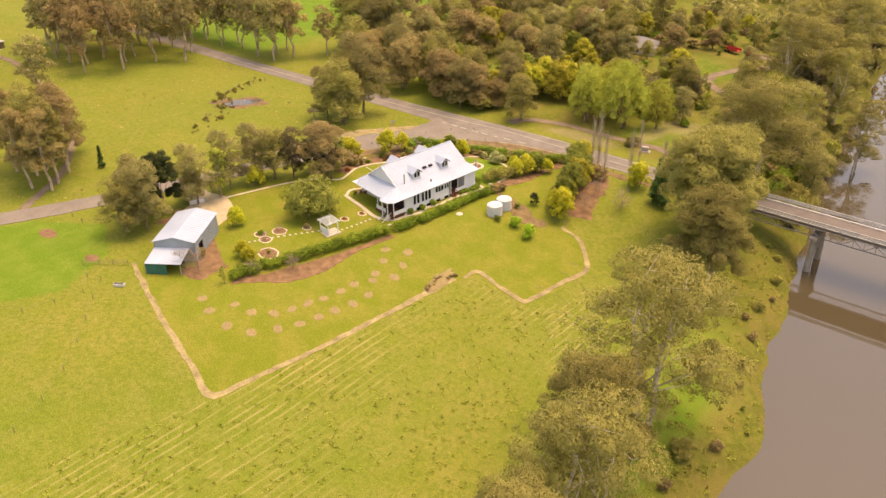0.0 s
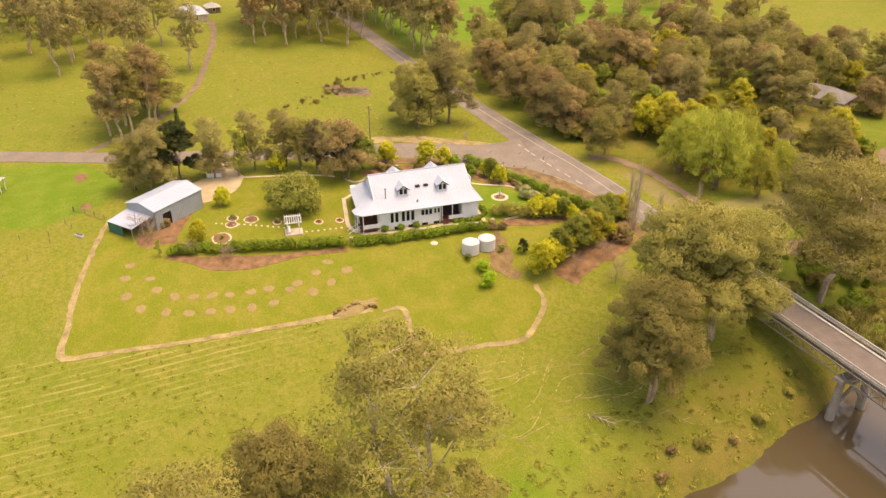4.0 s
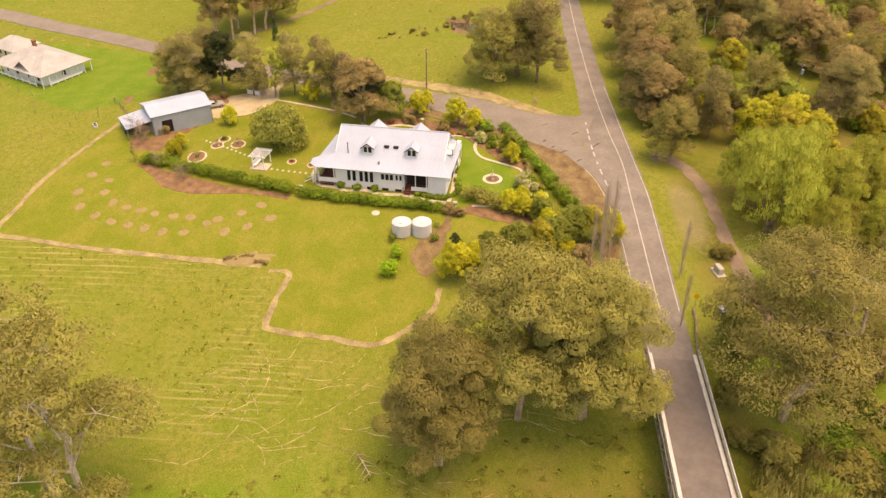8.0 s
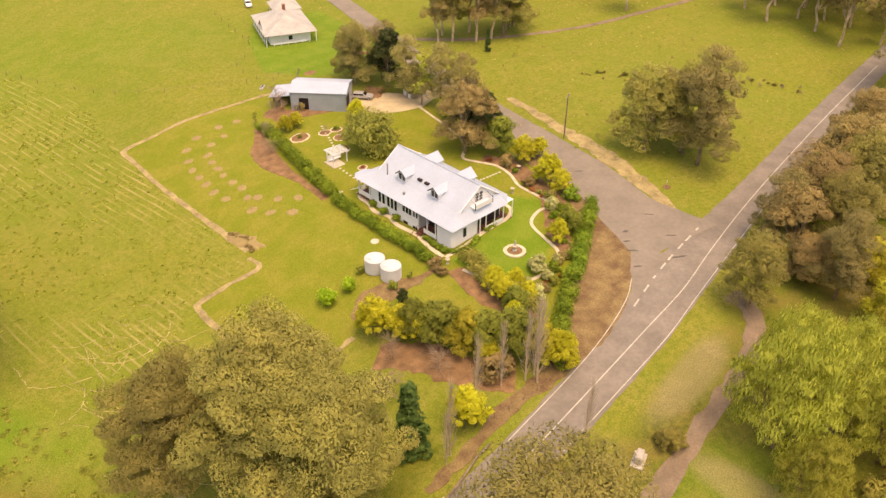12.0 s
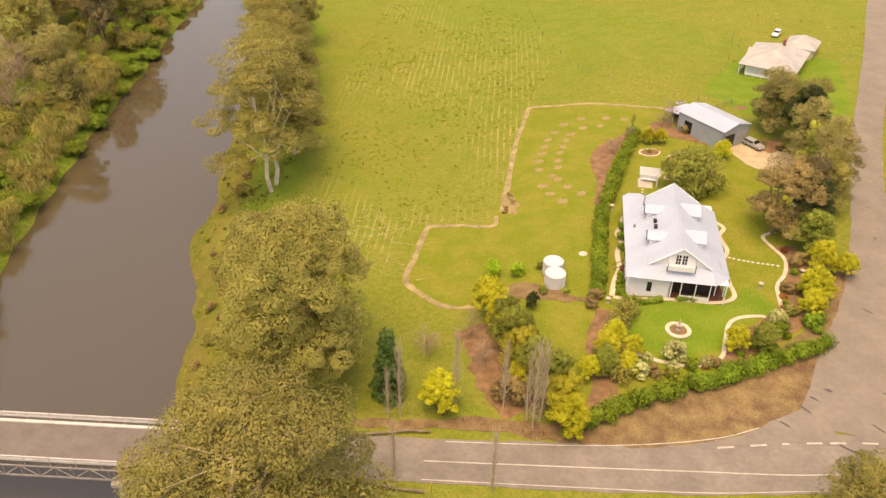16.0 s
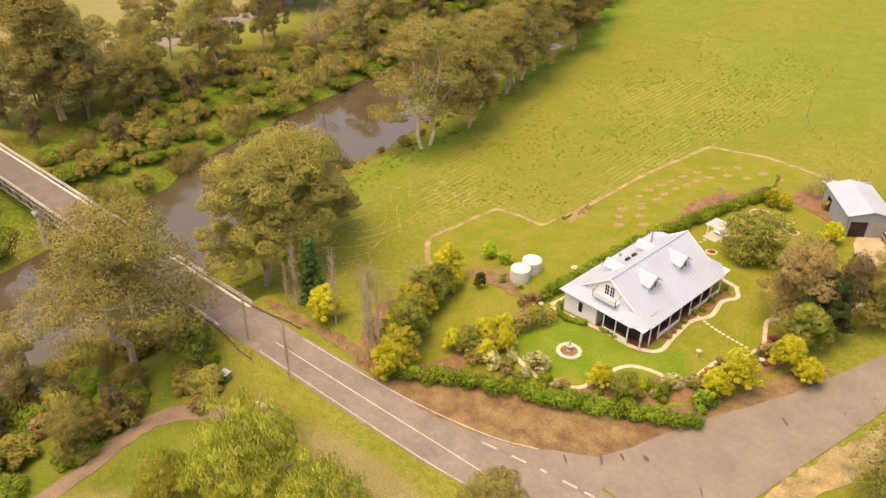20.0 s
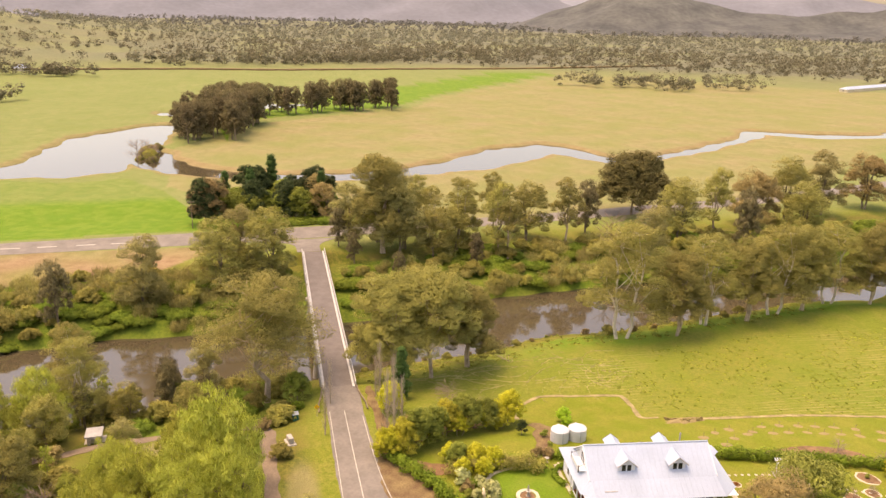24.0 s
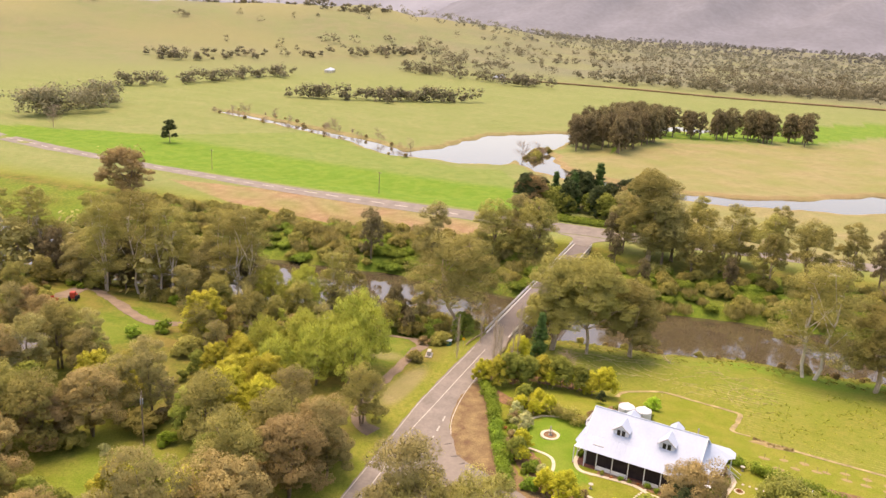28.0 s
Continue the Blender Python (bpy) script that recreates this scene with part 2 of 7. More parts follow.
M = dict(
    euc=leafy("eucalypt_leaves", (0.385, 0.365, 0.105), (0.49, 0.44, 0.13)),
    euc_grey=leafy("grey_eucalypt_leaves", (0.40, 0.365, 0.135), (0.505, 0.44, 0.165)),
    brown=leafy("brown_leaves", (0.43, 0.328, 0.135), (0.53, 0.395, 0.165)),
    fig=leafy("fig_leaves", (0.17, 0.142, 0.055), (0.225, 0.18, 0.065)),
    oak=leafy("she_oak_needles", (0.20, 0.172, 0.088), (0.265, 0.222, 0.108)),
    green=leafy("green_leaves", (0.27, 0.325, 0.055), (0.38, 0.42, 0.08)),
    creeper=leafy("creeper_leaves", (0.21, 0.32, 0.04), (0.33, 0.43, 0.06)),
    dark=leafy("dark_leaves", (0.060, 0.090, 0.030), (0.095, 0.122, 0.038)),
    cypress=leafy("cypress_leaves", (0.085, 0.17, 0.045), (0.14, 0.23, 0.055)),
    golden=leafy("golden_leaves", (0.57, 0.555, 0.06), (0.70, 0.65, 0.09)),
    willow=leafy("willow_leaves", (0.40, 0.46, 0.075), (0.53, 0.55, 0.105)),
    wattle=leafy("yellow_blossom", (0.66, 0.66, 0.055), (0.76, 0.74, 0.08)),
    hedge=leafy("hedge_leaves", (0.215, 0.345, 0.036), (0.33, 0.47, 0.055)),
    lime=leafy("lime_leaves", (0.42, 0.66, 0.050), (0.55, 0.72, 0.080)),
    # leaves of far woods: haze is mixed in, greyer and paler with distance
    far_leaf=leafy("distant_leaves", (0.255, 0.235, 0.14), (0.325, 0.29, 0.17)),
    far_leaf_hazed=leafy("hazy_leaves", (0.275, 0.26, 0.18), (0.34, 0.315, 0.21)),
    far_leaf_pale_haze=leafy("pale_hazy_leaves", (0.29, 0.285, 0.235), (0.345, 0.335, 0.27)),
    pepper=leafy("pepper_leaves", (0.40, 0.47, 0.10), (0.50, 0.54, 0.125)),
    bank_grass=leafy("bank_grass", (0.31, 0.335, 0.058), (0.41, 0.405, 0.085)),
    scrub=leafy("scrub_leaves", (0.36, 0.34, 0.085), (0.48, 0.42, 0.11)),
    reed=leafy("reed_leaves", (0.37, 0.35, 0.11), (0.50, 0.44, 0.15)),
    weed=leafy("weed_leaves", (0.34, 0.40, 0.06), (0.44, 0.47, 0.08)),
    pale=leafy("pale_blossom", (0.66, 0.68, 0.25), (0.76, 0.76, 0.36)),
    red=leafy("red_flowers", (0.50, 0.16, 0.06), (0.60, 0.26, 0.09)),
    white_bark=material("white_bark", (0.62, 0.54, 0.44), vary=0.25, scale=0.7, fine=4, bump=0.4),
    bark=material("bark", (0.25, 0.19, 0.13), vary=0.4, scale=0.8, fine=5, bump=0.6),
    pale_bark=material("pale_bark", (0.50, 0.39, 0.28), vary=0.3, scale=0.7, fine=4, bump=0.4),
    pale_twig=material("pale_twigs", (0.50, 0.41, 0.30), vary=0.2, scale=0.6, fine=5, bump=0.3),
    straw=material("cut_straw", (0.43, 0.37, 0.16), rough=1.0, vary=0.2, scale=0.6, fine=5),
    twig=material("twigs", (0.34, 0.25, 0.18), vary=0.3, scale=0.6, fine=5, bump=0.3),
    roof_dark=material("dark_roof", (0.215, 0.205, 0.195), rough=0.6, vary=0.14, scale=0.4, fine=3, bump=0.08),
    roof=material("roof_iron", (0.415, 0.49, 0.58), rough=0.55, vary=0.06, scale=0.25, fine=3, bump=0.05),
    roof_old=material("roof_weathered", (0.42, 0.41, 0.38), rough=0.6, vary=0.14, scale=0.4, fine=3, bump=0.08),
    white=material("white_boards", (0.76, 0.78, 0.79), rough=0.6, vary=0.05, scale=0.5, fine=5, bump=0.05),
    cream=material("cream_trim", (0.66, 0.58, 0.42), vary=0.12, scale=1.2, fine=8),
    shed=material("shed_steel", (0.32, 0.365, 0.40), rough=0.5, vary=0.07, scale=0.5, fine=3, bump=0.05),
    teal=material("teal_sheet", (0.02, 0.14, 0.11), rough=0.5, vary=0.12, scale=0.7, fine=5),
    tank=material("tank_shell", (0.60, 0.61, 0.61), rough=0.5, vary=0.05, scale=0.6, fine=4),
    glass=material("dark_glass", (0.02, 0.022, 0.026), rough=0.08, vary=0.3, scale=0.8, bump=0.0, spec=0.5),
    # one dark colour for real dark parts and for sheets that paint shade
    shade=material("dark_timber_and_shade", (0.045, 0.03, 0.028), vary=0.3, scale=1.0),
    deck=material("deck_boards", (0.17, 0.065, 0.045), vary=0.25, scale=1.0, fine=7),
    asphalt=material("asphalt", (0.232, 0.203, 0.17), rough=0.95, vary=0.16, scale=0.25, fine=1.6, bump=0.2),
    asphalt_dark=material("bridge_asphalt", (0.18, 0.155, 0.135), rough=0.95, vary=0.12, scale=0.4, fine=2, bump=0.2),
    seal_old=material("old_seal", (0.238, 0.205, 0.166), rough=0.95, vary=0.11, scale=0.22, fine=1.4, bump=0.2),
    line=material("road_paint", (0.50, 0.47, 0.40), vary=0.2, scale=0.7, fine=5),
    patch=material("bitumen_patch", (0.11, 0.10, 0.09), rough=0.9, vary=0.2, scale=0.8),
    gravel=material("pale_gravel", (0.50, 0.41, 0.26), rough=1.0, vary=0.15, scale=0.4, fine=4),
    track=material("gravel_track", (0.235, 0.175, 0.12), rough=1.0, vary=0.22, scale=0.3, fine=3),
    edging=material("concrete_edging", (0.60, 0.52, 0.38), rough=0.9, vary=0.15, scale=0.8, fine=6),
    mulch=material("mulch", (0.25, 0.145, 0.075), rough=1.0, vary=0.3, scale=0.7, fine=5, bump=0.6),
    bare=material("bare_earth", (0.255, 0.152, 0.08), rough=1.0, vary=0.35, scale=0.5, fine=3.5, bump=0.7, tint=(0.285, 0.205, 0.092)),
    border=material("dry_border", (0.35, 0.278, 0.135), rough=1.0, vary=0.3, scale=0.5, fine=4, bump=0.6),
    ring=material("bare_ring", (0.365, 0.27, 0.132), rough=1.0, vary=0.2, scale=0.8, fine=5, bump=0.5, tint=(0.34, 0.265, 0.11)),
    concrete=material("concrete", (0.42, 0.38, 0.33), rough=0.9, vary=0.2, scale=0.5, fine=5),
    steel=material("bridge_steel", (0.33, 0.30, 0.27), rough=0.6, vary=0.2, scale=0.6, fine=5),
    rail=material("white_rail", (0.58, 0.56, 0.52), rough=0.6, vary=0.12, scale=0.8, fine=6),
    timber=material("old_timber", (0.25, 0.19, 0.13), vary=0.3, scale=0.9, fine=6),
    paving=material("pale_paving", (0.56, 0.50, 0.40), vary=0.15, scale=1.0, fine=6),
    stone=material("stone", (0.46, 0.42, 0.35), vary=0.25, scale=1.2, fine=6),
    silver=material("silver_paint", (0.45, 0.45, 0.45), rough=0.3, metal=0.3, vary=0.05, scale=0.7, bump=0.0),
    car_white=material("white_paint", (0.75, 0.75, 0.74), rough=0.3, vary=0.04, scale=0.7, bump=0.0),
    tyre=material("tyre", (0.02, 0.02, 0.02), vary=0.2, scale=2),
    red_paint=material("red_paint", (0.50, 0.06, 0.04), rough=0.45, vary=0.15, scale=1),
    sign_yellow=material("yellow_sign", (0.75, 0.45, 0.02), rough=0.5, vary=0.05, scale=1),
    lamp_red=material("red_lens", (0.35, 0.02, 0.02), rough=0.3, vary=0.05, scale=1),
    brick=material("red_brick", (0.30, 0.12, 0.07), vary=0.25, scale=1.0, fine=6),
)


def ground_material():
    m = bpy.data.materials.new("ground")
    m.use_nodes = True
    n, l = m.node_tree.nodes, m.node_tree.links
    b = n["Principled BSDF"]
    b.inputs["Roughness"].default_value, b.inputs["Specular IOR Level"].default_value = 0.95, 0.1
    pos = n.new("ShaderNodeNewGeometry").outputs["Position"]

    def noise_tex(scale, detail=4.0, lo=0.35, hi=0.65, stretch=None):
        t = n.new("ShaderNodeTexNoise")
        t.inputs["Scale"].default_value, t.inputs["Detail"].default_value = scale, detail
        if stretch:
            mp = n.new("ShaderNodeMapping")
            mp.inputs["Rotation"].default_value, mp.inputs["Scale"].default_value = (0, 0, stretch[3]), stretch[:3]
            l.new(pos, mp.inputs[0]), l.new(mp.outputs[0], t.inputs["Vector"])
        else:
            l.new(pos, t.inputs["Vector"])
        r = n.new("ShaderNodeMapRange")
        r.inputs[1].default_value, r.inputs[2].default_value = lo, hi
        l.new(t.outputs[0], r.inputs[0])
        return r.outputs[0], t.outputs[0]

    def mix(fac, a, c, blend="MIX"):
        x = n.new("ShaderNodeMixRGB")
        x.blend_type = blend
        for k, v in ((0, fac), (1, a), (2, c)):
            if isinstance(v, (int, float)):
                x.inputs[k].default_value = v
            elif isinstance(v, tuple):
                x.inputs[k].default_value = (*v, 1)
            else:
                l.new(v, x.inputs[k])
        return x.outputs[0]

    def attr(name):
        a = n.new("ShaderNodeAttribute")
        a.attribute_name = name
        return a.outputs["Fac"]

    def times(a, c):
        x = n.new("ShaderNodeMath")
        x.operation = "MULTIPLY"
        for k, v in ((0, a), (1, c)):
            if isinstance(v, (int, float)):
                x.inputs[k].default_value = v
            else:
                l.new(v, x.inputs[k])
        return x.outputs[0]

    broad, _ = noise_tex(0.035, 5)
    patchy, _ = noise_tex(0.22, 5, 0.4, 0.62)
    clump, _ = noise_tex(1.1, 4, 0.42, 0.66)
    grain, raw = noise_tex(6.0, 3, 0.3, 0.7)
    pasture = mix(broad, (0.238, 0.238, 0.041), (0.184, 0.226, 0.033))
    pasture = mix(times(patchy, 0.45), pasture, (0.295, 0.258, 0.068))
    tuft, _ = noise_tex(2.4, 3, 0.5, 0.68)
    pasture = mix(times(clump, 0.7), pasture, (0.150, 0.192, 0.024))
    pasture = mix(times(tuft, 0.5), pasture, (0.135, 0.180, 0.022))
    lawn = mix(patchy, (0.188, 0.222, 0.027), (0.245, 0.240, 0.042))
    lawn = mix(times(clump, 0.3), lawn, (0.150, 0.185, 0.018))
    lush = mix(patchy, (0.112, 0.222, 0.020), (0.155, 0.250, 0.030))
    # hill: a duller, greyer grass colour for far ground
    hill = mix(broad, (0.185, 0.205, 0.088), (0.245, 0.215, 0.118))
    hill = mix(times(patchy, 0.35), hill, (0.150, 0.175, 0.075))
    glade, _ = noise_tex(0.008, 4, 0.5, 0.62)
    # valley: wooded floor with haze greyed into its colour
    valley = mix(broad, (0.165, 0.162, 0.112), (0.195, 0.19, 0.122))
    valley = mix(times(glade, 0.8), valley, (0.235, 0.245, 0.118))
    flat = mix(patchy, (0.200, 0.235, 0.078), (0.245, 0.255, 0.095))
    flat = mix(times(broad, 0.5), flat, (0.175, 0.222, 0.062))
    creeper = mix(clump, (0.110, 0.180, 0.022), (0.190, 0.250, 0.035))
    dry = mix(patchy, (0.272, 0.228, 0.108), (0.318, 0.264, 0.132))
    dry = mix(times(broad, 0.8), dry, (0.238, 0.236, 0.082))
    soil = mix(patchy, (0.285, 0.180, 0.098), (0.345, 0.235, 0.132))
    wild = mix(clump, (0.098, 0.113, 0.021), (0.186, 0.180, 0.034))
    wild = mix(times(patchy, 0.6), wild, (0.245, 0.171, 0.056))
    col = pasture
    # cut rows of pale straw in the field
    wave = n.new("ShaderNodeTexWave")
    wave.wave_type, wave.bands_direction = "BANDS", "X"
    mp = n.new("ShaderNodeMapping")
    mp.inputs["Rotation"].default_value = (0, 0, radians(1))
    l.new(pos, mp.inputs[0]), l.new(mp.outputs[0], wave.inputs["Vector"])
    wave.inputs["Scale"].default_value, wave.inputs["Distortion"].default_value, wave.inputs["Detail"].default_value, wave.inputs["Detail Scale"].default_value = 0.225, 1.8, 2.0, 0.3
    wr = n.new("ShaderNodeMapRange")
    wr.inputs[1].default_value, wr.inputs[2].default_value = 0.72, 0.95
    l.new(wave.outputs[1], wr.inputs[0])
    streak, _ = noise_tex(1.0, 3, 0.40, 0.6, (1.4, 0.16, 1, radians(1)))
    col = mix(times(times(times(wr.outputs[0], streak), attr("rows")), 0.8), col, (0.40, 0.335, 0.13))
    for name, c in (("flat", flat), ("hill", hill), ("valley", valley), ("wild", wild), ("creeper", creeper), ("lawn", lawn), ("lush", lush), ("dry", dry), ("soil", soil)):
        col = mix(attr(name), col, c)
    tone = n.new("ShaderNodeMapRange")
    tone.inputs[3].default_value, tone.inputs[4].default_value = 0.58, 1.3
    l.new(grain, tone.inputs[0])
    col = mix(0.7, col, tone.outputs[0], "MULTIPLY")
    l.new(col, b.inputs["Base Color"])
    bp = n.new("ShaderNodeBump")
    bp.inputs["Strength"].default_value, bp.inputs["Distance"].default_value = 0.5, 0.12
    l.new(raw, bp.inputs["Height"]), l.new(bp.outputs[0], b.inputs["Normal"])
    return m


def water_material():
    m = bpy.data.materials.new("river_water")
    m.use_nodes = True
    n, l = m.node_tree.nodes, m.node_tree.links
    b = n["Principled BSDF"]
    b.inputs["Base Color"].default_value = (0.090, 0.071, 0.040, 1)
    b.inputs["Roughness"].default_value, b.inputs["IOR"].default_value, b.inputs["Specular IOR Level"].default_value = 0.04, 1.5, 1.0
    t = n.new("ShaderNodeTexNoise")
    t.inputs["Scale"].default_value, t.inputs["Detail"].default_value = 0.5, 4
    l.new(n.new("ShaderNodeNewGeometry").outputs["Position"], t.inputs["Vector"])
    bp = n.new("ShaderNodeBump")
    bp.inputs["Strength"].default_value, bp.inputs["Distance"].default_value = 0.06, 0.06
    l.new(t.outputs[0], bp.inputs["Height"]), l.new(bp.outputs[0], b.inputs["Normal"])
    return m


M["ground"], M["water"] = ground_material(), water_material()


# ---------------------------------------------------------------- helpers
def link_mesh(name, verts, faces, mat, parent=None, label="", smooth_faces=False):
    me = bpy.data.meshes.new(name)
    me.from_pydata([tuple(map(float, v)) for v in verts], [], [tuple(map(int, f)) for f in faces])
    me.update()
    if smooth_faces:
        me.shade_smooth()
    me.materials.append(M[mat])
    ob = new(name, me)
    if parent is not None:
        ob.parent = parent
    if label:
        ob["label"] = label
    return ob


def part(name, bm, mat, parent=None, label=""):
    me = bpy.data.meshes.new(name)
    bm.to_mesh(me)
    bm.free()
    me.materials.append(M[mat])
    ob = new(name, me)
    if parent is not None:
        ob.parent = parent
    if label:
        ob["label"] = label
    return ob


def box(bm, lo, hi, m=None, bevel=0.0):
    """A box between two corners, turned by m, its edges worn round by bevel."""
    c, d = (Vector(lo) + Vector(hi)) / 2, Vector(hi) - Vector(lo)
    r = bmesh.ops.create_cube(bm, size=1, matrix=(m or Matrix()) @ Matrix.Translation(c) @ Matrix.Diagonal((*d, 1)))
    if bevel:
        edges = list({e for v in r["verts"] for e in v.link_edges})
        bmesh.ops.bevel(bm, geom=edges, offset=bevel, segments=1, affect="EDGES")
    return bm


def boxes(*items, m=None, bevel=0.0):
    bm = bmesh.new()
    for lo, hi in items:
        box(bm, lo, hi, m, bevel)
    return bm


def tube(bm, a, b, ra, rb=None, sides=8):
    a, b = Vector(a), Vector(b)
    rb = ra if rb is None else rb
    turn = (b - a).to_track_quat("Z", "Y").to_matrix().to_4x4()
    bmesh.ops.create_cone(bm, cap_ends=True, segments=sides, radius1=ra, radius2=rb, depth=(b - a).length, matrix=Matrix.Translation((a + b) / 2) @ turn)
    return bm


def slab(points, z0, z1):
    """A prism over a plan outline."""
    bm = bmesh.new()
    low = [bm.verts.new((x, y, z0)) for x, y in points]
    top = [bm.verts.new((x, y, z1)) for x, y in points]
    bm.faces.new(top), bm.faces.new(low[::-1])
    for k in range(len(points)):
        j = (k + 1) % len(points)
        bm.faces.new((low[k], low[j], top[j], top[k]))
    bmesh.ops.recalc_face_normals(bm, faces=bm.faces)
    return bm


def sheet(bm, corners, thick):
    """A flat plate through the corners, with thickness downwards."""
    c = [Vector(p) for p in corners]
    nrm = (c[1] - c[0]).cross(c[2] - c[0]).normalized()
    if nrm.z < 0:
        c.reverse()
        nrm = -nrm
    top = [bm.verts.new(p) for p in c]
    low = [bm.verts.new(p - nrm * thick) for p in c]
    bm.faces.new(top), bm.faces.new(low[::-1])
    for k in range(len(c)):
        j = (k + 1) % len(c)
        bm.faces.new((low[k], low[j], top[j], top[k]))
    return bm


def thing(name, at, label, category, group="", kind="", turn=0.0):
    ob = new(name)
    ob.empty_display_size = 0.3
    ob.matrix_basis = pose(*at, 0, 0, turn)
    return tagged(ob, label, category, group, kind)


def curve_points(pts, step=1.0, closed=False):
    """A smooth course through plan points (Catmull-Rom), sampled about every step metres."""
    p = [np.array(q, float) for q in pts]
    n = len(p)
    out = []
    for k in range(n if closed else n - 1):
        a, b = p[k], p[(k + 1) % n]
        z = p[(k - 1) % n] if closed or k > 0 else 2 * a - b
        c = p[(k + 2) % n] if closed or k + 2 < n else 2 * b - a
        m = max(2, int(np.linalg.norm((b - a)[:2]) / step))
        for i in range(m):
            t = i / m
            out.append(0.5 * (2 * a + (b - z) * t + (2 * z - 5 * a + 4 * b - c) * t * t + (3 * a - z - 3 * b + c) * t ** 3))
    if not closed:
        out.append(p[-1])
    return np.array(out)


def ribbon(name, pts, width, mat, rise=0.05, thick=0.25, step=1.5, closed=False, label="", category="", lanes=4, level=None, wobble=0.0, parent=None, kind="structure"):
    """A strip laid on the ground along a course; width may be one number or come with each point."""
    c = curve_points(pts, step, closed)
    w = c[:, 2] if c.shape[1] > 2 else np.full(len(c), width)
    xy = c[:, :2]
    d = np.roll(xy, -1, 0) - np.roll(xy, 1, 0)
    if not closed:
        d[0], d[-1] = xy[1] - xy[0], xy[-1] - xy[-2]
    d /= np.linalg.norm(d, axis=1)[:, None]
    side = np.stack([d[:, 1], -d[:, 0]], 1)
    rows = []
    for k, f in enumerate(np.linspace(-0.5, 0.5, lanes + 1)):
        ww = w * f
        if wobble and k in (0, lanes):
            ww = ww + wobble * np.random.uniform(-1, 1, len(w))
        q = xy + side * ww[:, None]
        z = (height(q[:, 0], q[:, 1]) if level is None else np.full(len(q), level)) + rise
        rows.append(np.column_stack([q, z]))
    m = len(c)
    low = [r - np.array([0, 0, thick]) for r in (rows[0], rows[-1])]
    verts = np.concatenate(rows + low)
    L = lanes + 1
    faces = []
    for i in range(m if closed else m - 1):
        j = (i + 1) % m
        for k in range(lanes):
            faces.append((k * m + i, k * m + j, (k + 1) * m + j, (k + 1) * m + i))
        faces.append((i, L * m + i, L * m + j, j))
        faces.append(((L - 1) * m + j, (L + 1) * m + j, (L + 1) * m + i, (L - 1) * m + i))
    ob = link_mesh(name, verts, faces, mat, parent)
    if parent is None:
        tagged(ob, label, category, "", kind)
    return ob


def blot(name, x, y, rx, ry, mat, label, category, rise=0.06, turn=0.0, rough=0.12, kind="structure", rings=4, sides=22, parent=None, dome=0.0, group=""):
    """A low uneven patch lying on the ground."""
    ca, sa = math.cos(radians(turn)), math.sin(radians(turn))
    wob = 1 + rough * np.random.uniform(-1, 1, sides)
    v = [(x, y, hz(x, y) + rise + dome)]
    for r in range(1, rings + 1):
        for k in range(sides):
            a = 2 * math.pi * k / sides
            px, py = rx * wob[k] * math.cos(a) * r / rings, ry * wob[k] * math.sin(a) * r / rings
            qx, qy = x + px * ca - py * sa, y + px * sa + py * ca
            v.append((qx, qy, hz(qx, qy) + (rise + dome * (1 - (r / rings) ** 2) if r < rings else -0.05)))
    f = [(0, 1 + k, 1 + (k + 1) % sides) for k in range(sides)]
    for r in range(rings - 1):
        for k in range(sides):
            j = (k + 1) % sides
            f.append((1 + r * sides + k, 1 + (r + 1) * sides + k, 1 + (r + 1) * sides + j, 1 + r * sides + j))
    ob = link_mesh(name, v, f, mat, parent)
    return tagged(ob, label, category, group, kind) if parent is None else ob


def inside(x, y, poly):
    res = np.zeros(np.shape(x), bool)
    n = len(poly)
    for k in range(n):
        (ax, ay), (bx, by) = poly[k], poly[(k + 1) % n]
        if ay != by:
            res ^= ((ay > y) != (by > y)) & (x < (bx - ax) * (y - ay) / (by - ay) + ax)
    return res


# ---------------------------------------------------------------- ground, river
LAWN = [(-126, 57), (-105, 50), (-88.5, 46.6), (-84.5, 65), (-82.2, 87), (-79.8, 101), (-68.1, 100), (-65, 117.2), (-70.5, 124.4), (-76, 125.5), (-80, 127), (-90, 150), (-97, 148), (-112, 141), (-126, 134), (-133, 110), (-140, 88), (-130, 76), (-118, 64)]
HOUSE_LAWN = [(-97, 127), (-97.5, 136), (-105, 139), (-112, 136), (-114.5, 130.5), (-122, 128), (-119, 122), (-114, 126.5), (-107, 127)]
NEIGHBOUR_LAWN = [(-128, 44), (-138, 26), (-150, 12), (-168, 20), (-160, 52), (-146, 62), (-134, 56)]
FIELD = [(-88, 45), (-84, 65), (-81.5, 88), (-79.5, 99), (-66, 98.5), (-58, 112), (-48, 100), (-42, 70), (-40, 20), (-44, -40), (-70, -60), (-92, -20), (-95, 20)]


def grid_lines(lo, hi, step, end_lo, end_hi, grow=1.13):
    out = list(np.arange(lo, hi + 0.01, step))
    d = step
    while out[0] > end_lo:
        d *= grow
        out.insert(0, out[0] - d)
    d = step
    while out[-1] < end_hi:
        d *= grow
        out.append(out[-1] + d)
    return np.array(out)


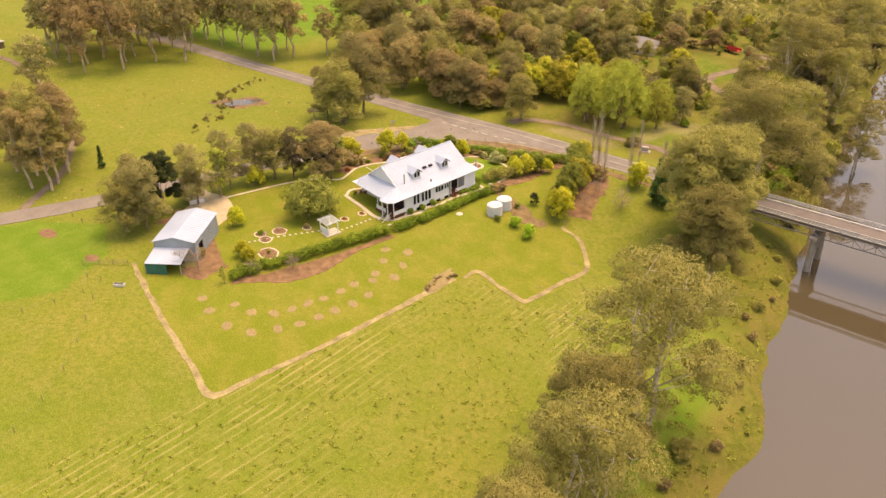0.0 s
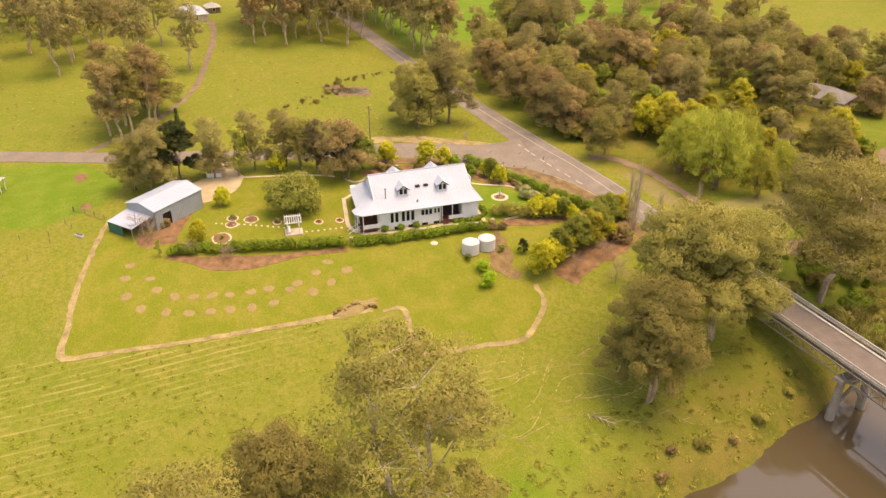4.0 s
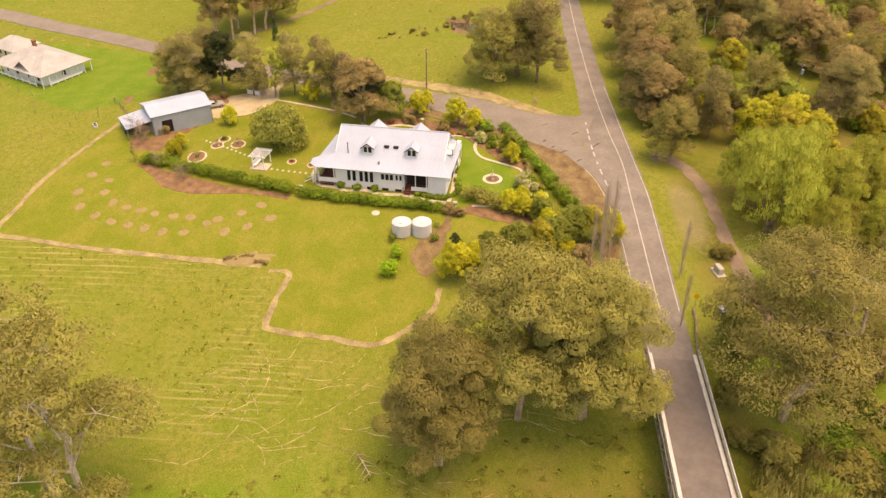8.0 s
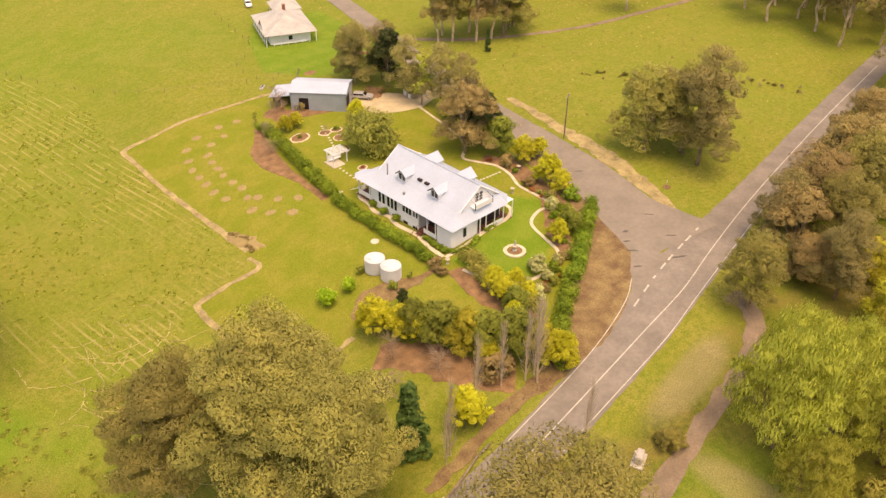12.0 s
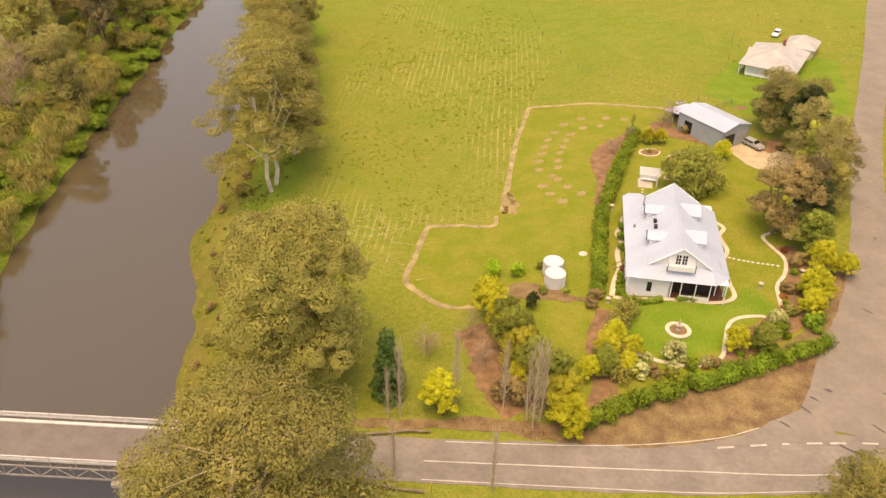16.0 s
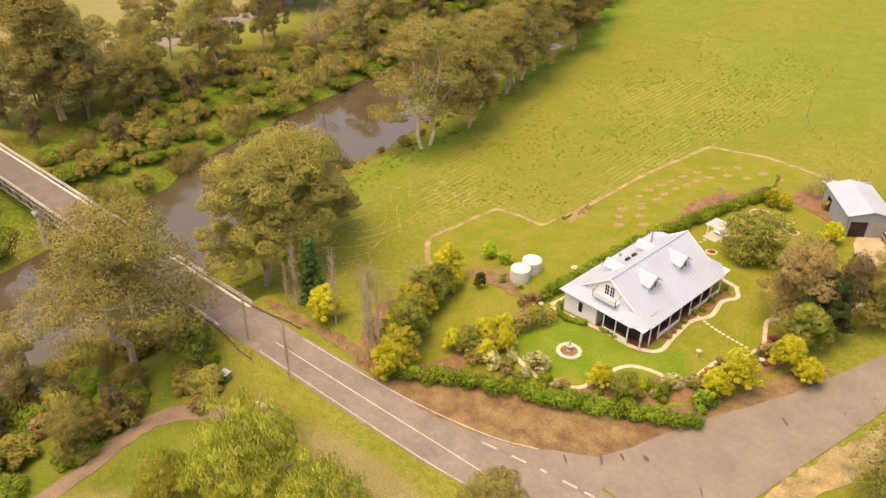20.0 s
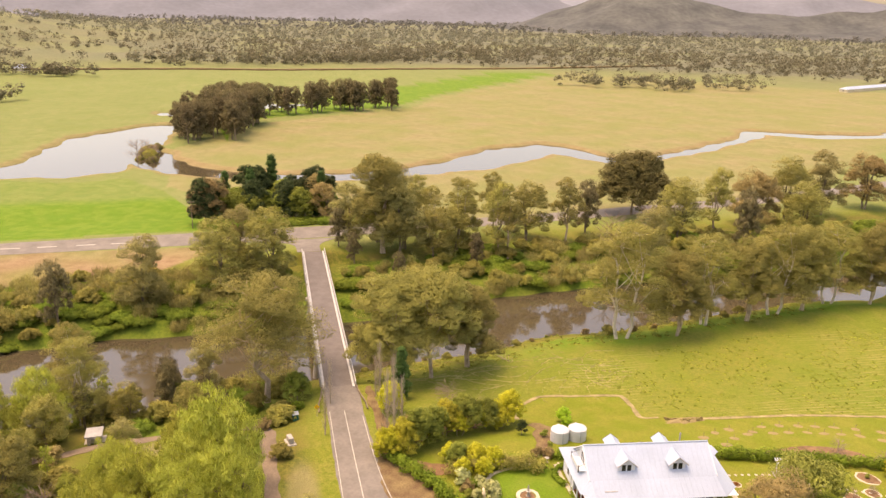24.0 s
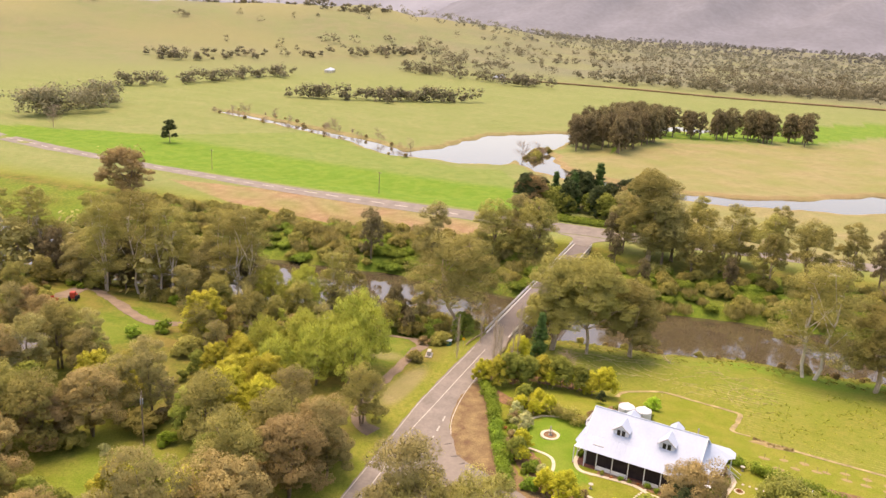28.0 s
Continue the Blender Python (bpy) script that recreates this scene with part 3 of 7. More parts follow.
def build_ground():
    gx = grid_lines(-190, 60, 1.0, -4000, 60)
    gx = np.concatenate([gx[gx < 60], grid_lines(60, 350, 2.5, 60, 4300)])
    gy = grid_lines(-30, 240, 1.0, -30, 240)
    gy = np.concatenate([grid_lines(-130, -32.5, 2.5, -4000, -32.5), gy[(gy > -31) & (gy < 240)], grid_lines(240, 420, 2.5, 240, 4300)])
    X, Y = np.meshgrid(gx, gy, indexing="ij")
    Z = height(X, Y)
    nx, ny = X.shape
    v = np.column_stack([X.ravel(), Y.ravel(), Z.ravel()])
    idx = np.arange(nx * ny).reshape(nx, ny)
    f = np.stack([idx[:-1, :-1], idx[1:, :-1], idx[1:, 1:], idx[:-1, 1:]], -1).reshape(-1, 4)
    me = bpy.data.meshes.new("ground")
    me.vertices.add(len(v)), me.loops.add(f.size), me.polygons.add(len(f))
    me.vertices.foreach_set("co", v.ravel())
    me.loops.foreach_set("vertex_index", f.ravel().astype(np.int32))
    me.polygons.foreach_set("loop_start", np.arange(0, f.size, 4, dtype=np.int32))
    me.update(calc_edges=True)
    me.shade_smooth()
    x, y = v[:, 0], v[:, 1]
    west = x < (track(y, RIVER_W) + track(y, RIVER_E)) / 2
    dw, de = track(y, RIVER_W) - x, x - track(y, RIVER_E)
    wob = ripple(x, y, 9, 1.7)
    south = 0.28 * smooth(-y, -75, 10) * smooth(ripple(x, y, 33, 0.6), -0.8, 0.5) * west + 0.75 * west * (1 - smooth(dw + 3 * wob, 13, 20)) * smooth(dw, 5, 10) * (1 - smooth(y, 95, 125))
    zone = dict(lawn=inside(x, y, LAWN) * 1.0, lush=np.maximum(np.maximum(south, inside(x, y, HOUSE_LAWN) * 0.75), inside(x, y, NEIGHBOUR_LAWN) * 0.75), rows=inside(x, y, FIELD) * smooth(ripple(x, y, 26, 2.2), -0.75, 0.35))
    wild = west * (1 - smooth(dw, 5 + 2 * wob, 15 + 3 * wob)) * 0.75
    wild = np.maximum(wild, west * smooth(y, 163.5, 168) * (1 - smooth(-x, 128, 150)) * (0.75 + 0.25 * wob))
    wild = np.maximum(wild, ~west * (1 - smooth(de, 30 + 4 * wob, 42)))
    bear = np.degrees(np.arctan2(y - 140, x + 226))
    zone["wild"] = wild
    # the haze-greyed valley colour sets in about a kilometre out
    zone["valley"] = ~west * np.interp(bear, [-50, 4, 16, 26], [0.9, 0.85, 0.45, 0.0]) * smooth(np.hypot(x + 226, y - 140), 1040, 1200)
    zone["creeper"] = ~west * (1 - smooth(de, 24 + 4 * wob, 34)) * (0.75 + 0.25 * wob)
    # duller far grass, coming in between 520 and 900 metres
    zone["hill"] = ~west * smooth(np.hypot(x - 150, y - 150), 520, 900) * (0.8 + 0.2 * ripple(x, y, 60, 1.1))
    zone["flat"] = ~west * smooth(de, 30, 60)
    # the flats beyond the main road: bright crop, pale dry paddock
    crop = ~west * inside(x, y, [(70, 186), (140, 214), (170, 235), (162, 262), (186, 330), (215, 380), (140, 440), (98, 560), (80, 500), (66, 370), (66, 260)])
    crop2 = ~west * inside(x, y, [(270, 195), (345, 205), (430, 70), (500, 30), (760, -190), (740, -90), (520, 100), (400, 190)])
    paddock = ~west * inside(x, y, [(150, 215), (250, 222), (345, 170), (420, 60), (500, 20), (760, -200), (500, -500), (230, -230), (150, -120), (85, -60), (72, 20), (72, 130), (100, 170)])
    zone["lush"] = np.maximum(zone["lush"], np.maximum(crop * (0.35 + 0.6 * (1 - smooth(x - np.interp(y, [150, 215, 270, 340, 440, 560], [62, 58, 55, 57, 68, 88]), 62, 78))), crop2 * 0.9))
    zone["dry"] = paddock * (1 - crop2) * (0.8 + 0.2 * wob)
    hills = smooth(np.hypot(x, y), 800, 1500) * smooth(ripple(x, y, 190, 3.1), -0.2, 0.5)
    zone["dry"] = np.maximum(zone["dry"], 0.6 * hills) * (1 - np.clip(1.1 * zone["valley"], 0, 1))
    zone["lush"] = np.maximum(zone["lush"], 0.45 * (1 - smooth(np.hypot((x + 103) / 1.3, y - 243), 8, 15)) + 0.4 * (1 - smooth(np.hypot(x + 154, y - 195), 6, 11)) + 0.4 * (1 - smooth(np.hypot(x + 84, y - 181), 7, 12)) + 0.5 * (1 - smooth(np.hypot((x + 62) / 1.2, (y - 184) / 1.6), 8, 13)))
    zone["lush"] = np.maximum(zone["lush"], 0.45 * west * (1 - smooth(np.hypot((x + 196) / 1.3, y - 193), 9, 16)))
    nw = west * smooth(-x, 222, 236) * smooth(y, 158, 166) * (1 - smooth(y - 0.35 * (x + 240), 268, 300))
    zone["lush"] = np.maximum(zone["lush"], 0.95 * nw)
    for ex, ey, ea, eb in ((-97, 167, 12, 3.2), (-81, 192, 8, 6), (-112, 196, 7, 4), (-86, 180, 3, 9)):
        zone["dry"] = np.maximum(zone["dry"], 0.75 * west * (1 - smooth(np.hypot((x - ex) / ea, (y - ey) / eb) + 0.15 * wob, 0.6, 1.1)))
    edge = np.minimum(along(x, y, CREEK), along(x, y, GROVE_POND)) + 2.0 * ripple(x, y, 9, 5.0)
    zone["soil"] = ~west * inside(x, y, [(50, 184), (26, 205), (17, 240), (20, 300), (40, 350), (49, 300)]) * (0.7 + 0.3 * wob)
    zone["soil"] = np.maximum(zone["soil"], 0.5 * ~west * (de > 60) * (1 - smooth(np.abs(edge - 3.5), 1.5, 4.5)))
    for k, a in zone.items():
        at = me.attributes.new(k, "FLOAT", "POINT")
        at.data.foreach_set("value", np.clip(a, 0, 1).astype(np.float32))
    me.materials.append(M["ground"])
    tagged(new("ground", me), "rolling grass pasture with mown lawn and cut field", "ground", kind="structure")


build_ground()


def build_water():
    ys = np.arange(-700, 900, 6.0)
    v, f = [], []
    for y in ys:
        a, b = float(track(y, RIVER_W)) - 4, float(track(y, RIVER_E)) + 4
        v += [(a, y, -12.0), (b, y, -12.0)]
    for k in range(len(ys) - 1):
        f.append((2 * k, 2 * k + 1, 2 * k + 3, 2 * k + 2))
    tagged(link_mesh("river", v, f, "water"), "still brown river water between grassy banks", "water", kind="structure")
    v, f = [], []
    for y0, y1, x0, x1 in ((-310, 540, 125, 480),):
        v += [(x0, y0, -7.7), (x1, y0, -7.7), (x1, y1, -7.7), (x0, y1, -7.7)]
        f.append((0, 1, 2, 3))
    tagged(link_mesh("creek", v, f, "water"), "winding creek and ponds across flat paddocks", "water", kind="structure")


build_water()

# ---------------------------------------------------------------- roads and paths
ribbon("road", [(-61, 158, 6.9), (-75, 158, 6.9), (-90, 157.8, 7.4), (-104, 157.2, 8), (-116, 155.6, 9.5), (-130, 155.2, 8.4), (-150, 154.6, 6.8), (-190, 153.4, 6.4), (-232, 153, 6.2), (-290, 154, 6.2), (-420, 160, 6.2)], 7, "asphalt", 0.05, label="grey asphalt country road with worn edges", category="road", wobble=0.12)
ribbon("side_road", [(-127, 151.5, 19), (-128.5, 146, 16), (-130.6, 139, 12.5), (-134.6, 130, 10.5), (-138.6, 120, 8.4), (-144.5, 103, 6.6), (-151, 84, 6), (-159.5, 62, 6), (-168, 42, 6), (-184, 4, 6.4), (-200, -36, 6.4), (-230, -100, 6.4)], 7, "seal_old", 0.085, label="pale worn asphalt side road off the junction", category="road", wobble=0.15)
ribbon("junction_apron", [(-107, 153.2, 0.8), (-112, 152.2, 2.2), (-117, 150.4, 4.6), (-122, 149.2, 7.5)], 6, "seal_old", 0.07, label="widened worn asphalt at the road junction", category="road", wobble=0.2)
ribbon("main_road", [(88, 560, 12), (68, 440, 12), (57, 340, 13), (55, 270, 13), (58, 215, 14), (61, 170, 15), (65, 130, 13), (70, 80, 11), (78, 30, 11), (95, -60, 11), (140, -190, 11), (240, -420, 11)], 11, "asphalt", 0.06, label="wide grey main road beyond the bridge", category="road", step=4)
ribbon("road_approach", [(31, 159.6, 7.2), (40, 159.8, 8), (47, 160, 13), (53, 160.5, 24)], 8, "asphalt", 0.09, label="flared asphalt approach from bridge to main road", category="road")
ribbon("driveway", [(-149, 83, 5), (-143, 82, 5), (-139, 81.5, 8), (-134.5, 78.5, 11), (-131, 74, 8), (-129.5, 71.5, 5)], 6, "gravel", 0.06, label="pale gravel driveway in front of the shed", category="driveway", wobble=0.25)
ribbon("gravel_track", [(-119, 163.5, 4), (-117, 168, 3), (-108, 171.3, 2.6), (-97, 171.8, 2.4), (-85, 172.2, 2.6), (-75, 173, 3), (-70, 178, 3.6), (-70.5, 190, 3.4), (-73, 206, 3.6), (-82, 222, 3.4), (-96, 236, 3.2), (-88, 258, 3.2), (-80, 274, 4), (-95, 268, 6)], 4, "track", 0.06, label="brown gravel track through the riverside trees", category="path", wobble=0.3)
ribbon("far_track", [(-165, 52, 1.8), (-178, 68, 1.7), (-200, 82, 1.6), (-232, 92, 1.6), (-282, 102, 2.4), (-310, 96, 4)], 3, "track", 0.06, label="farm track across the paddock", category="path", wobble=0.3)


def stripe(name, pts, width, dash=0.0, gap=0.0, rise=0.075, label="white painted road line"):
    c = curve_points(pts, 1.0)
    holder = thing(name, (0, 0, 0), label, "road marking", kind="structure")
    run, cur = 0.0, [c[0]]
    for a, b in zip(c, c[1:]):
        run += float(np.linalg.norm(b - a))
        on = not dash or (run % (dash + gap)) < dash
        if on:
            cur.append(b)
        if (not on or b is c[-1]) and len(cur) > 1:
            ribbon("paint", [tuple(q) for q in cur], width, "line", rise, 0.01, step=3, lanes=1, parent=holder)
        if not on:
            cur = [b]
    if len(cur) > 1:
        ribbon("paint", [tuple(q) for q in cur], width, "line", rise, 0.01, step=3, lanes=1, parent=holder)


stripe("centre_line", [(-71.5, 158.2), (-90, 158), (-104, 157.8), (-116, 157.6), (-130, 156.2), (-152, 154.7), (-190, 153.5), (-232, 153.1)], 0.16)
stripe("edge_line_north", [(-71.5, 161), (-90, 161), (-104, 160.9), (-116, 160), (-130, 159), (-152, 157.5)], 0.13)
stripe("edge_line_south", [(-74, 155), (-90, 154.6), (-100, 153.7), (-108, 152.2), (-113, 150.3)], 0.13)
stripe("give_way_line", [(-106, 154.1), (-116, 152.8), (-124, 152.2), (-133, 151.9)], 0.3, 0.7, 0.7, rise=0.11)
stripe("main_dashes", [(88, 560), (68, 440), (57, 340), (55, 270), (57, 215)], 0.7, 6, 5, rise=0.09)

# dry trampled border round the lawn, rock edging and garden paths
ribbon("lawn_border", [(-127, 57, 0.94), (-118, 54, 1.01), (-105.5, 50.3, 1.09), (-95, 48, 1.01), (-89.2, 46.5, 1.25), (-87.6, 48.5, 1.09), (-86.6, 55, 0.94), (-84.7, 65.2, 0.94), (-83.4, 76, 0.94), (-82.3, 87, 1.17), (-81.4, 96, 0.94)], 1.4, "border", 0.05, 0.1, step=1.0, label="bare dry strip edging the mown lawn", category="path", wobble=0.16)
ribbon("lawn_border_bend", [(-80.3, 97.5, 0.70), (-79.6, 101, 0.94), (-74, 100.2, 0.94), (-69, 99.7, 1.09), (-67.6, 101, 1.09), (-66.6, 108, 1.01), (-65.3, 115.5, 1.09), (-65.9, 118, 1.17), (-69.8, 122.6, 1.09), (-73, 125, 1.01), (-77, 125.4, 0.94)], 1.4, "border", 0.05, 0.1, step=1.0, label="bare dry strip edging the mown lawn", category="path", wobble=0.16)
ribbon("lawn_edging", [(-137.5, 84.5), (-135.2, 91), (-132.3, 99.3), (-129.5, 104)], 0.55, "edging", 0.09, 0.2, step=0.8, lanes=2, label="cream concrete garden edging along the lawn", category="edging")
ribbon("garden_edging", [(-127.5, 105.5), (-124.9, 107.2), (-125.6, 110.5), (-126.6, 114), (-125.4, 118), (-123.2, 121.5), (-122.4, 126), (-121.5, 129.6), (-118.5, 129.2), (-115.3, 129.8), (-113.5, 131.4), (-112.2, 135), (-111, 138), (-107.5, 139.6), (-104, 139.4), (-100.5, 138.2), (-98.3, 136.4), (-97.4, 133), (-97, 129.5)], 0.6, "edging", 0.1, 0.2, step=0.8, lanes=2, label="wavy cream concrete edging round the garden lawn", category="edging")
ribbon("house_path", [(-117.8, 102.6), (-119, 105), (-117.6, 107.5), (-117.9, 112), (-116.2, 115.5), (-116, 121), (-115.9, 124.8), (-113, 126.4), (-110, 126.2), (-106.6, 126), (-102, 125.9), (-97.8, 125.4)], 0.7, "edging", 0.09, 0.2, step=0.8, lanes=2, label="cream concrete path around the house", category="path")
ribbon("house_path_front", [(-118, 102.4), (-112, 101), (-106, 99.8), (-102.5, 101.5), (-101.8, 104.5), (-100.6, 107), (-101, 110), (-99.9, 113), (-99.7, 117.5), (-98.5, 121), (-97.6, 125)], 0.8, "edging", 0.09, 0.2, step=0.8, lanes=2, label="cream concrete path around the house", category="path")

# ---------------------------------------------------------------- trees and plants
def leaf_cards(centres, radii, count, size, flat=0.7, seed=0, hang=0.0, shell=0.55, slim=0.6, hearts=None):
    """Small leaf sprays, spread over uneven clumps: verts and faces. hearts: the middle of the lobe that each clump belongs to."""
    rng = np.random.default_rng(seed)
    V, Fc, N, done = [], [], [], 0
    for i, (c, r) in enumerate(zip(centres, radii)):
        k = max(8, int(count * (0.6 + 0.8 * rng.random())))
        d = rng.normal(size=(k, 3))
        d /= np.linalg.norm(d, axis=1)[:, None]
        rad = shell + (1 - shell) * rng.random(k) ** 0.6
        d[:, 2] = np.where(d[:, 2] < -0.35, d[:, 2] * 0.5, d[:, 2])
        p = np.array(c) + d * rad[:, None] * np.array([r, r, r * flat]) * (1 + 0.1 * rng.normal(size=(k, 1)))
        nrm = d * 0.65 + rng.normal(size=(k, 3)) * 0.3 + np.array([0, 0, 0.5])
        nrm /= np.linalg.norm(nrm, axis=1)[:, None]
        t = np.cross(nrm, rng.normal(size=(k, 3)))
        t /= np.linalg.norm(t, axis=1)[:, None]
        if hang:
            t = t * (1 - hang) + np.array([0, 0, -1]) * hang
        b = np.cross(nrm, t)
        s = size * (0.55 + 0.9 * rng.random((k, 1)))
        w = s * slim * (0.75 + 0.5 * rng.random((k, 1)))
        out = d * 0.85 + np.array([0, 0, 0.3]) + rng.normal(size=(k, 3)) * 0.1
        if hearts is not None:
            away = np.array(c) - np.array(hearts[i])
            out = out + 0.7 * away / max(0.1, np.linalg.norm(away))
        N.append(np.repeat(out / np.linalg.norm(out, axis=1)[:, None], 4, 0))
        q = np.stack([p - t * s, p - b * w * 0.8 - t * s * 0.1, p + t * s, p + b * w * 0.8 + t * s * 0.15], 1)
        Fc.append(np.arange(4 * k).reshape(k, 4) + done)
        done += 4 * k
        V.append(q.reshape(-1, 3))
    return np.concatenate(V), np.concatenate(Fc), np.concatenate(N)


def quad_mesh(name, v, f, mat, normals=None):
    me = bpy.data.meshes.new(name)
    me.vertices.add(len(v)), me.loops.add(f.size), me.polygons.add(len(f))
    me.vertices.foreach_set("co", np.asarray(v, np.float32).ravel())
    me.loops.foreach_set("vertex_index", f.ravel().astype(np.int32))
    me.polygons.foreach_set("loop_start", np.arange(0, f.size, 4, dtype=np.int32))
    me.update(calc_edges=True)
    if normals is not None:
        me.shade_smooth()
        me.normals_split_custom_set_from_vertices(normals.tolist())
    me.materials.append(M[mat])
    return me


def limb(bm, a, b, ra, rb, rng, bends=3):
    """A limb that bends and tapers."""
    a, b = np.array(a, float), np.array(b, float)
    L = np.linalg.norm(b - a)
    pts = [a + (b - a) * k / bends + (rng.normal(size=3) * L * 0.022 if 0 < k < bends else 0) for k in range(bends + 1)]
    for k in range(bends):
        tube(bm, pts[k], pts[k + 1], ra + (rb - ra) * k / bends, ra + (rb - ra) * (k + 1) / bends, 6)


PROTO = {}


def crown_spots(h, w, base, n, rng, shape="dome"):
    """Where the leaf clumps sit in a crown: n places between base and the top h, within the width w."""
    spots = []
    while len(spots) < n:
        a, k = rng.random() * 2 * math.pi, rng.random()
        if shape == "dome":
            r = math.sqrt(1 - 0.85 * k ** 2.2) * (0.35 + 0.65 * k ** 0.2)
        elif shape == "cone":
            r = (1 - k) ** 0.9 * 0.95 + 0.05
        elif shape == "ball":
            r = math.sqrt(max(0.02, 1 - (2 * k - 1) ** 2))
        else:
            r = 1.0
        q = r * math.sqrt(0.12 + 0.88 * rng.random())
        spots.append((math.cos(a) * q * w / 2, math.sin(a) * q * w / 2, base + k * (h - base)))
    return spots


def lobed_crown(h, w, base, lobes, clumps, rng, flat):
    """A crown of several billowing lobes, each a dome of small leaf clumps at the end of a limb: clump places, sizes and the lobes' middles."""
    spots, radii, hearts, mids = [], [], [], []
    a0 = rng.random() * 6.28
    for k in range(lobes):
        u = (k + 0.5) / lobes
        R = w * (0.52 / math.sqrt(lobes) + 0.07) * (0.8 + 0.45 * rng.random())
        lift = max(0.0, 1 - u ** 0.95 + rng.normal() * 0.07)
        reach = max(0.0, w / 2 - R) * min(1.0, 0.18 + 1.05 * u ** 0.6) * (0.85 + 0.25 * rng.random())
        a = a0 + k * 2.4 + rng.normal() * 0.25
        top = max(base + R * flat, h - R * flat)
        mid = np.array([math.cos(a) * reach, math.sin(a) * reach, base + R * flat * 0.6 + (top - base - R * flat * 0.6) * min(1.0, lift)])
        mids.append((mid, R))
        for j in range(clumps):
            v = (j + 0.5) / clumps
            cz = 1 - 1.35 * v
            b = j * 2.4 + rng.normal() * 0.35
            cr = math.sqrt(max(0.0, 1 - cz * cz))
            q = (0.62 + 0.3 * rng.random()) * R
            r = R * (0.9 / math.sqrt(clumps) + 0.1) * (0.75 + 0.5 * rng.random())
            spots.append(tuple(mid + np.array([math.cos(b) * cr * q, math.sin(b) * cr * q, cz * q * flat])))
            radii.append(r)
            hearts.append(tuple(mid - np.array([0, 0, 0.4 * R * flat])))
    return spots, radii, hearts, mids


def make_tree(key, name, leaves, bark, h, w, base, clumps, per, leaf, clump_r, shape, seed, stems=1, flat=0.7, hang=0.0, trunk_r=None, label="", category="tree", lean=0.0, shell=0.55, lobes=0, slim=0.6):
    """One tree: a tapered trunk with limbs that reach into its leaf clumps, and the crown. With lobes, clumps counts those of each lobe."""
    rng = np.random.default_rng(seed)
    mids, hearts = [], None
    if lobes:
        spots, radii, hearts, mids = lobed_crown(h, w, base, lobes, clumps, rng, flat)
    else:
        spots = crown_spots(h - clump_r * flat, w - clump_r, base, clumps, rng, shape)
        radii = [clump_r * (0.65 + 0.7 * rng.random()) for _ in spots]
    v, f, nrm = leaf_cards(spots, radii, per, leaf, max(flat, 0.75) if lobes else flat, seed + 1, hang, shell, slim, hearts)
    trunk_r = trunk_r or h * 0.017
    bm = bmesh.new()
    tops = []
    for s in range(stems):
        off = np.array([rng.normal() * 0.5, rng.normal() * 0.5, 0]) * (stems > 1)
        top = np.array([rng.normal() * w * 0.06 + lean * h, rng.normal() * w * 0.06, base + (h - base) * 0.62]) + off * 3
        limb(bm, off + np.array([0, 0, -0.4]), top, trunk_r, trunk_r * 0.35, rng, 5)
        tops.append((off, top))
    if lobes:
        for i, (mid, R) in enumerate(mids):
            off, top = tops[i % len(tops)]
            k = min(0.92, max(0.35, (mid[2] - 0.4 * (h - base)) / max(1.0, top[2])))
            fork = off + (top - off) * k
            limb(bm, fork, mid, trunk_r * 0.34 * (1.15 - k * 0.5), trunk_r * 0.11, rng, 3)
            for j in rng.permutation(clumps)[:4]:
                limb(bm, mid, spots[i * clumps + j], trunk_r * 0.12, trunk_r * 0.04, rng, 1)
    else:
        order = rng.permutation(len(spots))[: min(len(spots), 16 if h > 8 else 7)]
        for i in order:
            off, top = tops[i % len(tops)]
            k = min(0.95, max(0.3, (spots[i][2] - 0.25 * (h - base)) / max(1.0, top[2])))
            limb(bm, off + (top - off) * k, spots[i], trunk_r * 0.45 * (1.1 - k * 0.5), trunk_r * 0.08, rng, 2)
    root = thing(name, (0, 0, 0), label, category)
    part("trunk", bm, bark, root)
    cr = new("crown", quad_mesh("crown", v, f, leaves, nrm))
    cr.parent = root
    PROTO[key] = root
    return root


def bare_tree(key, name, h, w, seed, label, slim=True, bark="twig"):
    rng = np.random.default_rng(seed)
    bm = bmesh.new()
    limb(bm, (0, 0, -0.3), (rng.normal() * 0.2, rng.normal() * 0.2, h), h * 0.014, 0.02, rng, 5)
    for k in range(46 if slim else 60):
        z = h * (0.08 + 0.8 * rng.random())
        a = rng.random() * 2 * math.pi
        L = (w * 0.5 * (0.5 + 0.5 * rng.random())) if slim else w * 0.5 * (0.4 + 0.7 * rng.random())
        rise = (h * 0.18 if slim else h * 0.22) * (0.6 + 0.6 * rng.random())
        e = (math.cos(a) * L, math.sin(a) * L, min(h * 1.02, z + rise))
        limb(bm, (0, 0, z), e, h * 0.0035, 0.012, rng, 2)
        for j in range(2):
            g = np.array(e) + np.array([rng.normal() * L * 0.3, rng.normal() * L * 0.3, h * 0.05])
            tube(bm, np.array([0, 0, z]) * 0.45 + np.array(e) * 0.55, g, 0.02, 0.008, 4)
    root = thing(name, (0, 0, 0), label, "tree")
    part("trunk", bm, bark, root)
    PROTO[key] = root
    return root


